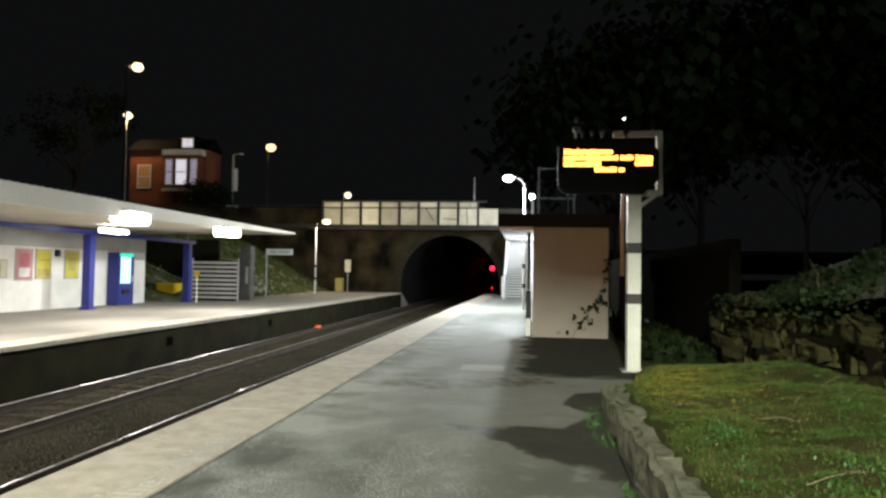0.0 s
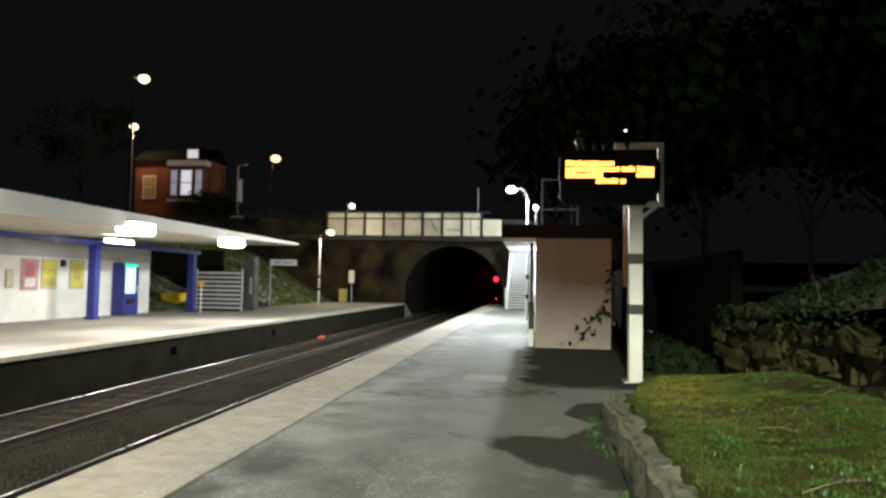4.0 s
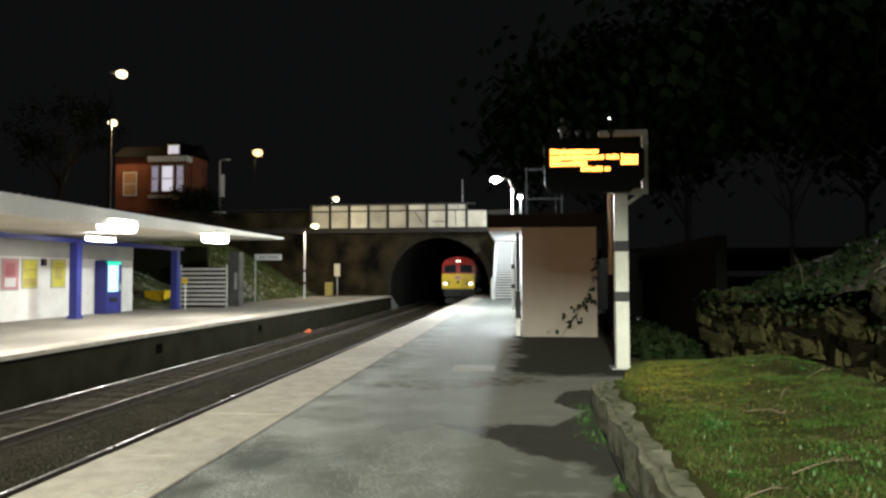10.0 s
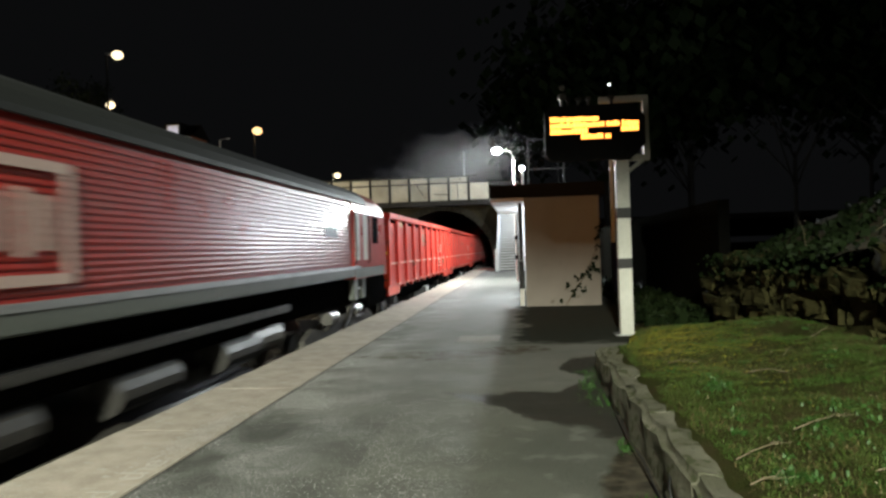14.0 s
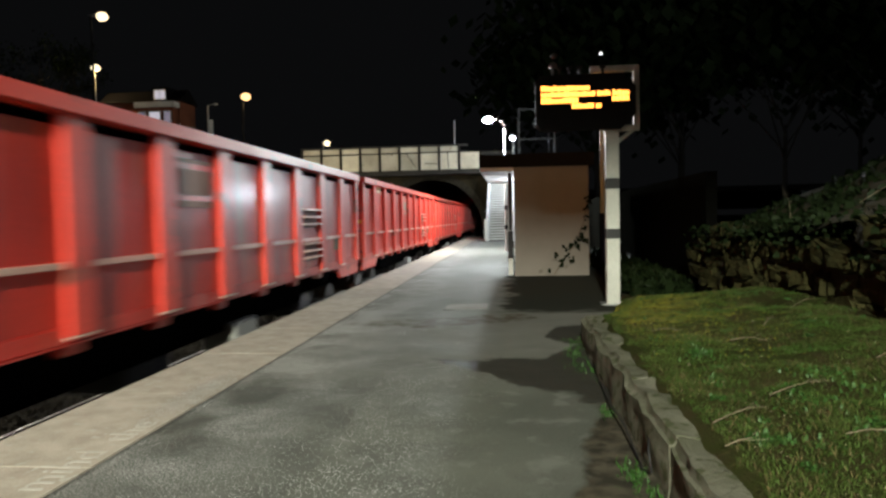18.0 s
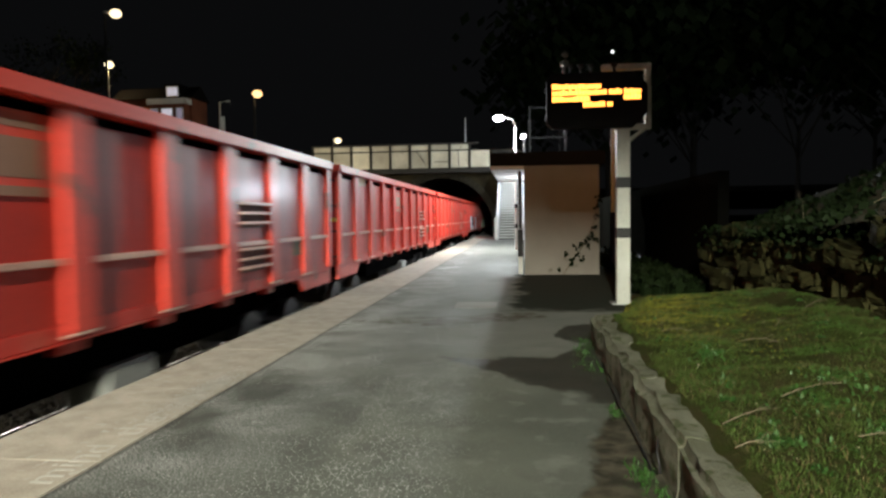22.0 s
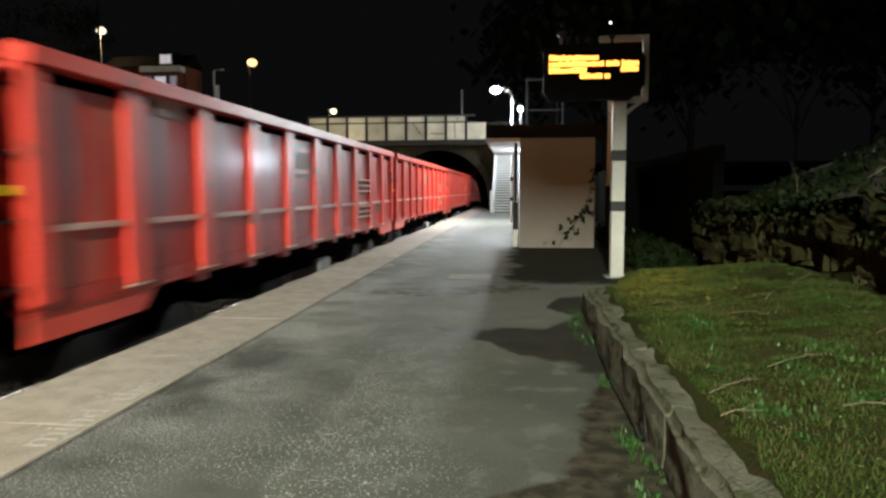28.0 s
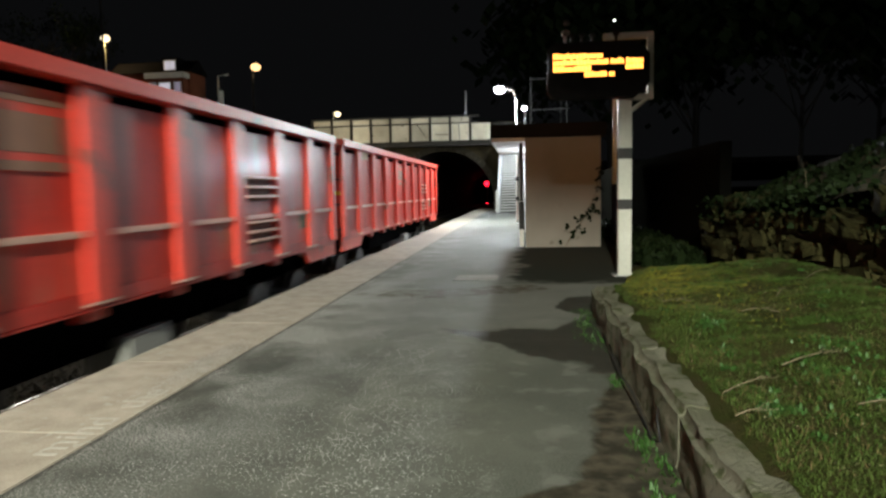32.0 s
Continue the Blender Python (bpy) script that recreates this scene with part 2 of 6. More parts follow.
M_YELLOW = shade("warning_yellow", (0.8, 0.56, 0.02), (0.62, 0.42, 0.02), 0.42, scale=1.5, fine=30, bump=0.06)
M_UNDER = shade("underframe_grime", (0.035, 0.033, 0.03), (0.014, 0.014, 0.012), 0.5, scale=2, fine=30)
M_BOGIE = shade("bogie_grime", (0.12, 0.115, 0.105), (0.04, 0.037, 0.033), 0.4, scale=2.5, fine=30)
M_STEEL = shade("worn_steel", (0.3, 0.29, 0.27), (0.16, 0.14, 0.12), 0.45, metal=0.7, scale=2, fine=40)
M_DARKGLASS = glass("dark_glass")
M_LED = glow("amber_led", (1.0, 0.35, 0.055), 6.0)
M_LAMPHOT = glow("lamp_glow", (0.9, 0.96, 1.0), 60)
M_LAMPWARM = glow("lamp_glow_warm", (1.0, 0.82, 0.52), 2.6)
M_LAMPSODIUM = glow("lamp_glow_sodium", (1.0, 0.6, 0.26), 2.8)
M_POLE = shade("black_pole_paint", (0.005, 0.005, 0.005), (0.004, 0.004, 0.004), 0.7, bump=0.05, spec=0.2)
# gloss-free black for the grille; also paints shade in slots, holes and underframes
M_VOID = shade("void_black", (0.004, 0.004, 0.004), (0.003, 0.003, 0.003), 1.0, bump=0, spec=0.0)
M_TUBE = glow("tube_glow", (1.0, 0.98, 0.92), 14)
M_HEAD = glow("headlight_glow", (1.0, 0.95, 0.8), 2.6)
M_SIGRED = glow("signal_red_glow", (1.0, 0.01, 0.03), 8)
M_SCREEN = glow("screen_glow", (0.55, 0.95, 1.0), 1.6)
M_SCREENTOP = glow("screen_header_glow", (0.02, 0.8, 0.5), 1.2)
M_WINDOWLIT = glow("lit_window", (0.95, 0.9, 1.0), 0.7)


def wagon_sheet():
    """Red side sheets, each more or less greyed by dust, streaked downwards and scuffed."""
    m = shade("wagon_sheet_red", (0.58, 0.034, 0.02), (0.4, 0.026, 0.017), 0.5, scale=0.9, fine=22, bump=0.1, mix=0.9, spec=0.4, random_value=0.18)
    n, l = m.node_tree.nodes, m.node_tree.links
    b = n["Principled BSDF"]
    old = b.inputs["Base Color"].links[0].from_socket
    info, tc = n.new("ShaderNodeObjectInfo"), n.new("ShaderNodeTexCoord")
    shift = n.new("ShaderNodeVectorMath")
    shift.operation = "MULTIPLY_ADD"
    shift.inputs[1].default_value = (1, 2.4, 0.5)
    l.new(tc.outputs["Object"], shift.inputs[0])
    spread = n.new("ShaderNodeMath")
    spread.operation = "MULTIPLY"
    spread.inputs[1].default_value = 40
    l.new(info.outputs["Random"], spread.inputs[0])
    l.new(spread.outputs[0], shift.inputs[2])
    dust = n.new("ShaderNodeTexNoise")
    dust.inputs["Scale"].default_value, dust.inputs["Detail"].default_value = 1.3, 7
    l.new(shift.outputs[0], dust.inputs["Vector"])
    near = n.new("ShaderNodeMath")
    near.operation = "MULTIPLY_ADD"
    near.inputs[1].default_value, near.inputs[2].default_value = 0.36, -0.18
    l.new(info.outputs["Random"], near.inputs[0])
    total = n.new("ShaderNodeMath")
    l.new(dust.outputs["Fac"], total.inputs[0])
    l.new(near.outputs[0], total.inputs[1])
    r = n.new("ShaderNodeMapRange")
    r.inputs["From Min"].default_value, r.inputs["From Max"].default_value, r.inputs["To Max"].default_value = 0.62, 0.8, 0.7
    l.new(total.outputs[0], r.inputs["Value"])
    x = n.new("ShaderNodeMix")
    x.data_type = "RGBA"
    x.inputs["B"].default_value = (0.33, 0.18, 0.13, 1)
    l.new(r.outputs["Result"], x.inputs["Factor"])
    l.new(old, x.inputs["A"])
    l.new(x.outputs["Result"], b.inputs["Base Color"])
    return m


M_WAGONIN = wagon_sheet()
for gloss_mat, amount, spread in ((M_RED, 0.2, 0.2), (M_WAGON, 0.4, 0.24), (M_WAGONIN, 0.3, 0.22)):
    gloss = gloss_mat.node_tree.nodes["Principled BSDF"]
    gloss.inputs["Coat Weight"].default_value, gloss.inputs["Coat Roughness"].default_value = amount, spread


def asphalt():
    """Old tarmac: fine aggregate, pale specks, a damp patch by the kerb and a newer strip."""
    m = bpy.data.materials.new("asphalt")
    m.use_nodes = True
    n, l = m.node_tree.nodes, m.node_tree.links
    b = n["Principled BSDF"]
    tc = n.new("ShaderNodeTexCoord")

    def noise_node(scale, detail=4):
        t = n.new("ShaderNodeTexNoise")
        t.inputs["Scale"].default_value, t.inputs["Detail"].default_value = scale, detail
        l.new(tc.outputs["Object"], t.inputs["Vector"])
        return t.outputs["Fac"]

    def remap(value, a, bb, c=0.0, d=1.0):
        r = n.new("ShaderNodeMapRange")
        for key, v in (("From Min", a), ("From Max", bb), ("To Min", c), ("To Max", d)):
            r.inputs[key].default_value = v
        l.new(value, r.inputs["Value"])
        return r.outputs["Result"]

    def blend(fac, a, bb):
        x = n.new("ShaderNodeMix")
        x.data_type = "RGBA"
        l.new(fac, x.inputs["Factor"])
        for key, v in (("A", a), ("B", bb)):
            if isinstance(v, tuple):
                x.inputs[key].default_value = (*v, 1)
            else:
                l.new(v, x.inputs[key])
        return x.outputs["Result"]

    def maths(op, a, bb):
        x = n.new("ShaderNodeMath")
        x.operation = op
        for k, v in enumerate((a, bb)):
            if isinstance(v, (int, float)):
                x.inputs[k].default_value = v
            else:
                l.new(v, x.inputs[k])
        return x.outputs[0]

    sep = n.new("ShaderNodeSeparateXYZ")
    l.new(tc.outputs["Object"], sep.inputs[0])
    wob = remap(noise_node(1.7, 4), 0.3, 0.7, -0.2, 0.2)
    wob2 = remap(noise_node(7.0, 4), 0.3, 0.7, -0.06, 0.06)
    x = maths("ADD", sep.outputs["X"], wob)
    x = maths("ADD", x, wob2)
    y = maths("ADD", sep.outputs["Y"], wob)
    y = maths("ADD", y, wob2)

    def ellipse(cx, cy, rx, ry):
        a = maths("DIVIDE", maths("SUBTRACT", x, cx), rx)
        c = maths("DIVIDE", maths("SUBTRACT", y, cy), ry)
        d = maths("SQRT", maths("ADD", maths("MULTIPLY", a, a), maths("MULTIPLY", c, c)), 0)
        return remap(d, 1.04, 0.94)

    base = blend(remap(noise_node(0.55, 7), 0.38, 0.62), (0.054, 0.062, 0.05), (0.122, 0.129, 0.107))
    base = blend(maths("MULTIPLY", remap(noise_node(2.3, 9), 0.5, 0.62), 0.55), base, (0.058, 0.062, 0.052))
    base = blend(maths("MULTIPLY", remap(noise_node(3.7, 8), 0.56, 0.66), 0.5), base, (0.2, 0.2, 0.185))
    base = blend(maths("MULTIPLY", remap(noise_node(90, 2), 0.3, 0.75), 0.8), base, (0.142, 0.143, 0.126))
    # lighter farther along: the lamplit brightness there is put into the colour
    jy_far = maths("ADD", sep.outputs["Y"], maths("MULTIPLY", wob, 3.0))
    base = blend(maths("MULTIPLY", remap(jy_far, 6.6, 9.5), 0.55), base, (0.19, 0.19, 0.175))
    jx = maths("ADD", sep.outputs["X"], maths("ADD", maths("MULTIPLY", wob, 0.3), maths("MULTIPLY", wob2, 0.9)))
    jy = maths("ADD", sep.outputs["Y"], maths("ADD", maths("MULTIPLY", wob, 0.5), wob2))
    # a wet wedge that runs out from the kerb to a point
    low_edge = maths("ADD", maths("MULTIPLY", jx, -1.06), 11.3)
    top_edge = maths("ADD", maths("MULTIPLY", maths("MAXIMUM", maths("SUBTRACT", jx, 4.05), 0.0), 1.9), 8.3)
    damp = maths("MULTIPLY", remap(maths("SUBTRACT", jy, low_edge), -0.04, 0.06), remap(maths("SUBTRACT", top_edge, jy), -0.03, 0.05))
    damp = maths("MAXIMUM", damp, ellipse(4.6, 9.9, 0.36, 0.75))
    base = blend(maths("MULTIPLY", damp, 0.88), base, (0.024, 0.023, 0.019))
    # soil and rotted leaves where the tarmac has broken away along the kerb
    edge_x = maths("ADD", maths("ADD", maths("MULTIPLY", jy, 0.2), 3.13), maths("MULTIPLY", maths("MAXIMUM", maths("SUBTRACT", 4.55, jy), 0.0), -1.2))
    broken = maths("MULTIPLY", remap(maths("SUBTRACT", jx, edge_x), -0.03, 0.03), remap(jy, 6.75, 6.45))
    mould = blend(remap(noise_node(9.0, 6), 0.4, 0.62), (0.02, 0.017, 0.011), (0.07, 0.06, 0.042))
    base = blend(maths("MULTIPLY", broken, 0.92), base, mould)
    damp = maths("MAXIMUM", damp, maths("MULTIPLY", broken, 0.6))
    # the strip beside the coping was laid later and is darker
    strip = maths("MULTIPLY", remap(maths("ADD", sep.outputs["X"], wob2), 2.52, 2.47), remap(jy, 7.6, 6.9))
    base = blend(maths("MULTIPLY", strip, 0.22), base, (0.045, 0.05, 0.052))
    # mask of the near-black area beyond y 12 and right of x 3.6
    dark_ground = maths("MULTIPLY", remap(y, 11.75, 12.15), remap(x, 3.5, 3.75))
    stain = maths("MAXIMUM", ellipse(2.35, 10.9, 1.0, 0.38), ellipse(3.5, 11.3, 0.6, 0.32))
    stain = maths("MULTIPLY", stain, remap(noise_node(5.0, 6), 0.36, 0.56))
    base = blend(maths("MULTIPLY", stain, 0.8), base, (0.055, 0.043, 0.022))
    vor = n.new("ShaderNodeTexVoronoi")
    vor.inputs["Scale"].default_value = 46
    l.new(tc.outputs["Object"], vor.inputs["Vector"])
    # an older, more open-textured lane lies along the middle of the platform
    lane = maths("MULTIPLY", remap(maths("ADD", sep.outputs["X"], wob2), 2.46, 2.54), remap(sep.outputs["X"], 3.6, 2.8))
    lane = maths("MULTIPLY", lane, remap(sep.outputs["Y"], 8.5, 5.5))
    where = maths("MAXIMUM", remap(noise_node(1.0, 6), 0.46, 0.62), maths("MULTIPLY", lane, remap(noise_node(2.4, 5), 0.36, 0.5)))
    # small white glints are put into the colour here, among the pale aggregate
    specks = maths("MULTIPLY", remap(vor.outputs["Distance"], 0.23, 0.14), where)
    grit = maths("MULTIPLY", remap(noise_node(62, 3), 0.63, 0.68), remap(noise_node(1.6, 5), 0.46, 0.6))
    grit = maths("MAXIMUM", grit, maths("MULTIPLY", lane, maths("MULTIPLY", remap(noise_node(50, 4), 0.61, 0.67), remap(noise_node(3.1, 4), 0.44, 0.58))))
    specks = maths("MAXIMUM", specks, grit)
    edge = maths("MULTIPLY", remap(x, 2.3, 1.5), remap(sep.outputs["Y"], 3.4, 5.6))
    frost = maths("MULTIPLY", remap(noise_node(75, 3), 0.48, 0.64), edge)
    frost = maths("MULTIPLY", frost, remap(noise_node(1.1, 6), 0.36, 0.54))
    pale = maths("MAXIMUM", specks, maths("MULTIPLY", frost, 0.85))
    pale = maths("MULTIPLY", pale, remap(x, 3.7, 3.0))
    pale = maths("MULTIPLY", pale, remap(damp, 0.5, 0.0))
    base = blend(pale, base, (0.78, 0.79, 0.77))
    joint = remap(maths("ADD", sep.outputs["X"], maths("MULTIPLY", wob2, 0.3)), 1.15, 1.11)
    base = blend(maths("MULTIPLY", joint, 0.75), base, (0.03, 0.03, 0.028))
    base = blend(maths("MULTIPLY", dark_ground, 0.95), base, (0.012, 0.014, 0.008))
    b.inputs["Specular IOR Level"].default_value = 0.16
    l.new(base, b.inputs["Base Color"])
    rough = maths("SUBTRACT", remap(noise_node(1.3), 0.3, 0.7, 0.7, 0.92), maths("MULTIPLY", damp, 0.2))
    rough = maths("ADD", rough, maths("MULTIPLY", dark_ground, 0.35))
    l.new(rough, b.inputs["Roughness"])
    bp = n.new("ShaderNodeBump")
    bp.inputs["Strength"].default_value, bp.inputs["Distance"].default_value = 0.5, 0.006
    l.new(noise_node(120, 2), bp.inputs["Height"])
    l.new(bp.outputs["Normal"], b.inputs["Normal"])
    return m


M_ASPHALT = asphalt()

# ---------------------------------------------------------------- building helpers


def box(bm, x0, x1, y0, y1, z0, z1, bevel=0.0):
    made = bmesh.ops.create_cube(bm, size=1.0)["verts"]
    bmesh.ops.transform(bm, verts=made, matrix=Matrix.Translation(((x0 + x1) / 2, (y0 + y1) / 2, (z0 + z1) / 2)) @ Matrix.Diagonal((abs(x1 - x0), abs(y1 - y0), abs(z1 - z0), 1)))
    if bevel:
        edges = {e for v in made for e in v.link_edges}
        bmesh.ops.bevel(bm, geom=list(edges), offset=bevel, segments=2, affect="EDGES")
    return made


def boxes(*rows, bevel=0.0):
    bm = bmesh.new()
    for r in rows:
        box(bm, *r, bevel=bevel)
    return bm


def rod(bm, a, b, r0, r1=None, sides=10):
    """A tapered round bar from a to b."""
    a, b = Vector(a), Vector(b)
    made = bmesh.ops.create_cone(bm, cap_ends=True, segments=sides, radius1=r0, radius2=r0 if r1 is None else r1, depth=(b - a).length)["verts"]
    turn = (b - a).to_track_quat("Z", "Y").to_matrix().to_4x4()
    bmesh.ops.transform(bm, verts=made, matrix=Matrix.Translation((a + b) / 2) @ turn)
    return made


def rods(*rows, sides=10):
    bm = bmesh.new()
    for r in rows:
        rod(bm, *r, sides=sides)
    return bm


def tube(points, radius, sides=8):
    """One bent round bar through the points."""
    pts = [Vector(p) for p in points]
    bm = bmesh.new()
    rings = []
    for i, p in enumerate(pts):
        d = (pts[min(i + 1, len(pts) - 1)] - pts[max(i - 1, 0)]).normalized()
        u = d.orthogonal().normalized() if not rings else (u - d * u.dot(d)).normalized()
        v = d.cross(u)
        rings.append([bm.verts.new(p + radius * (u * math.cos(a) + v * math.sin(a))) for a in np.linspace(0, 2 * math.pi, sides, endpoint=False)])
    for a, b in zip(rings, rings[1:]):
        for i in range(sides):
            bm.faces.new((a[i], a[(i + 1) % sides], b[(i + 1) % sides], b[i]))
    bm.faces.new(rings[0][::-1]), bm.faces.new(rings[-1])
    return bm


def ball(bm, place, radius, squash=(1, 1, 1), sub=2):
    made = bmesh.ops.create_icosphere(bm, subdivisions=sub, radius=radius)["verts"]
    bmesh.ops.transform(bm, verts=made, matrix=Matrix.Translation(place) @ Matrix.Diagonal((*squash, 1)))
    return made


def balls(*rows):
    bm = bmesh.new()
    for r in rows:
        ball(bm, *r)
    return bm


def extrude_profile(points, path, closed=True, caps=True):
    """A profile of (side, up) swept along a path of (place, heading) rows."""
    bm = bmesh.new()
    rings = []
    for (px, py, pz), heading in path:
        c, s = math.cos(heading), math.sin(heading)
        rings.append([bm.verts.new((px + u * c, py + u * s, pz + v)) for u, v in points])
    count = len(points)
    for a, b in zip(rings, rings[1:]):
        for i in range(count if closed else count - 1):
            j = (i + 1) % count
            bm.faces.new((a[i], a[j], b[j], b[i]))
    if caps and closed:
        bm.faces.new(rings[0][::-1])
        bm.faces.new(rings[-1])
    bmesh.ops.recalc_face_normals(bm, faces=bm.faces)
    return bm


def mesh_of(name, bm, material, smooth=False):
    data = bpy.data.meshes.new(name)
    bm.normal_update()
    bm.to_mesh(data)
    bm.free()
    if material:
        data.materials.append(material)
    if smooth:
        for p in data.polygons:
            p.use_smooth = True
    return data


def part(name, bm, material, parent, label="", smooth=False):
    ob = new(name, mesh_of(name, bm, material, smooth))
    ob.parent = parent
    if label:
        tagged(ob, label)
    return ob


def piece(name, data, parent, m=None):
    ob = new(name, data)
    ob.parent = parent
    if m is not None:
        ob.matrix_basis = m
    return ob


def thing(name, place, label, category, group="", kind=""):
    ob = new(name)
    ob.matrix_world = Matrix.Translation(place) if not isinstance(place, Matrix) else place
    ob.empty_display_size = 0.2
    return tagged(ob, label, category, group, kind)


def solid(name, bm, material, label, category, group="", kind="", smooth=False):
    ob = new(name, mesh_of(name, bm, material, smooth))
    return tagged(ob, label, category, group, kind)


def track_bend(y):
    """How far the line has swung to the side, and its heading, at y along it: straight through the station, curving in the tunnel."""
    s = max(0.0, y - BEND)
    c = min(s, 60.0)
    return c * c / (2 * RADIUS) + (s - c) * 60.0 / RADIUS, -math.atan(c / RADIUS)


def along(x, z, y0, y1, step=8.0):
    rows, y = [], y0
    while True:
        off, turn = track_bend(y)
        rows.append(((x + off, y, z), turn))
        if y >= y1:
            return rows
        y = min(y1, BEND if y < BEND else y + step)

# ---------------------------------------------------------------- ground, tracks, platforms
solid("ground", boxes((-1500, 1500, -1500, 1500, -1.6, -1.32)), M_SOIL, "dark bare soil of the railway cutting", "ground", kind="structure")


def ballast_bed():
    """A rolling bed of stones under both tracks, higher between them."""
    xs = np.arange(-6.45, 0.0, 0.16)
    ys = np.concatenate([np.arange(-20, 4, 1.0), np.arange(4, 40, 0.22), np.arange(40, 60, 0.8), np.arange(60, 100.1, 4)])
    gx, gy = np.meshgrid(xs, ys)
    gz = np.array([noise.noise((a * 2.1, b * 2.1, 0)) * 0.03 + noise.noise((a * 7, b * 7, 3)) * 0.025 for a, b in zip(gx.ravel(), gy.ravel())])
    lift = 0.05 * np.exp(-((gx.ravel() + 3.24) / 0.7) ** 2)
    verts = np.stack([gx.ravel(), gy.ravel(), -1.085 + gz + lift], 1)
    w = len(xs)
    faces = [(r * w + c, r * w + c + 1, (r + 1) * w + c + 1, (r + 1) * w + c) for r in range(len(ys) - 1) for c in range(w - 1)]
    data = bpy.data.meshes.new("ballast_bed")
    data.from_pydata(verts.tolist(), [], faces)
    data.materials.append(M_BALLAST)
    return tagged(new("ballast_bed", data), "brown dirty track ballast between the platforms", "ballast", kind="structure")


ballast_bed()


def ballast_stones():
    verts, faces = [], []
    rng = random.Random(4)
    shape = [(-1, -0.8, -0.6), (1, -0.7, -0.7), (0.8, 0.9, -0.6), (-0.9, 0.8, -0.7), (0.1, -0.2, 0.9), (-0.3, 0.5, 0.7)]
    sides = [(0, 1, 4), (1, 2, 4), (2, 5, 4), (2, 3, 5), (3, 0, 5), (0, 4, 5)]
    for _ in range(15000):
        y = 5 + 42 * rng.random() ** 1.5
        x = -6.2 + 5.7 * rng.random()
        r = rng.uniform(0.02, 0.042)
        a, n0 = rng.uniform(0, 6.28), len(verts)
        c, s = math.cos(a), math.sin(a)
        for u, v, w in shape:
            verts.append((x + r * (u * c - v * s) * rng.uniform(0.7, 1.2), y + r * (u * s + v * c), -1.07 + r * w * 0.9 + 0.04 * math.exp(-((x + 3.24) / 0.7) ** 2)))
        faces += [tuple(n0 + k for k in f) for f in sides]
    data = bpy.data.meshes.new("ballast_stones")
    data.from_pydata(verts, [], faces)
    data.materials.append(M_BALLAST_GREY)
    return tagged(new("ballast_stones", data), "loose grey and brown ballast stones", "ballast stones", kind="stuff")


ballast_stones()

RAIL_BODY = [(-0.075, -0.155), (0.075, -0.155), (0.075, -0.14), (0.012, -0.12), (0.012, -0.045), (0.034, -0.035), (0.034, -0.006), (-0.034, -0.006), (-0.034, -0.035), (-0.012, -0.045), (-0.012, -0.12), (-0.075, -0.14)]
RAIL_HEAD = [(u, -0.013 * abs(u / 0.0345) ** 3.2) for u in np.linspace(0.0345, -0.0345, 13)]
SLEEPER_BM = boxes((-1.27, 1.27, -0.125, 0.125, -0.12, 0.0), bevel=0.012)
SLEEPER = mesh_of("sleeper", SLEEPER_BM, M_SLEEPER)


def track(cx, label):
    t = thing("railway_track", (cx, 0, RAIL), label, "track", kind="structure")
    for side in (-0.7525, 0.7525):
        head = M_RAIL_DULL if cx == FAR and side > 0 else M_RAIL_TOP
        path = [((p[0], p[1], p[2]), h) for p, h in along(side, 0.0, -450, 640, 12.0)]
        r = part("rail", extrude_profile(RAIL_BODY, path), M_RAIL_SIDE, t, "rusty steel rail")
        part("rail_head", extrude_profile(RAIL_HEAD, path), head, r, "worn shiny running surface", smooth=True)
    for k in range(96):
        piece("sleeper", SLEEPER, t, pose(0, -4 + k * 0.65, -0.148, 0, 0, 0))
    return t


track(NEAR, "railway track beside the platform with shiny rails")
track(FAR, "railway track beside the opposite platform with shiny rails")

# the near platform
P_END = 54.0
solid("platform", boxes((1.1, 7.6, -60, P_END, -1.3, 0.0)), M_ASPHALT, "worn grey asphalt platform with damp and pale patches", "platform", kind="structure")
wall_near = thing("platform_wall", (0, 0, 0), "dark brick platform face below the coping", "platform wall", kind="structure")
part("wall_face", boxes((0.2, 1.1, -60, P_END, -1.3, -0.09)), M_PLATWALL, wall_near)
coping = thing("coping", (0, 0, 0), "pale concrete coping slabs along the platform edge", "coping", kind="structure")
SLABS = [mesh_of("coping_slab", boxes((0.09, 1.097, 0.0015, 1.7985, -0.09, 0.004), bevel=0.006), M_COPING)]
for k in range(64):
    piece("coping_slab", SLABS[0], coping, pose(0.004 * math.sin(k * 2.3), -58 + k * 1.8, 0.0015 * math.sin(k * 1.7)))

# painted words on the coping, read from the platform


def lettering(text, y):
    curve = bpy.data.curves.new("painted_word", "FONT")
    curve.body, curve.size, curve.extrude, curve.align_x = text, 0.31, 0.001, "LEFT"
    ob = new("painted_word", curve)
    ob.matrix_world = pose(1.03, y, 0.0075, 0, 0, 90) @ Matrix.Diagonal((1.12, 1, 1, 1))
    curve.materials.append(M_ROADPAINT)
    return tagged(ob, "worn white painted word on the coping slabs", "lettering", kind="structure")


M_ROADPAINT = shade("worn_road_paint", (0.5, 0.48, 0.44), (0.41, 0.385, 0.33), 0.85, scale=6, fine=60, mix=0.9, wear=(0.36, 0.33, 0.28), wear_at=0.6)
lettering("mind", 4.62)
lettering("the", 5.5)
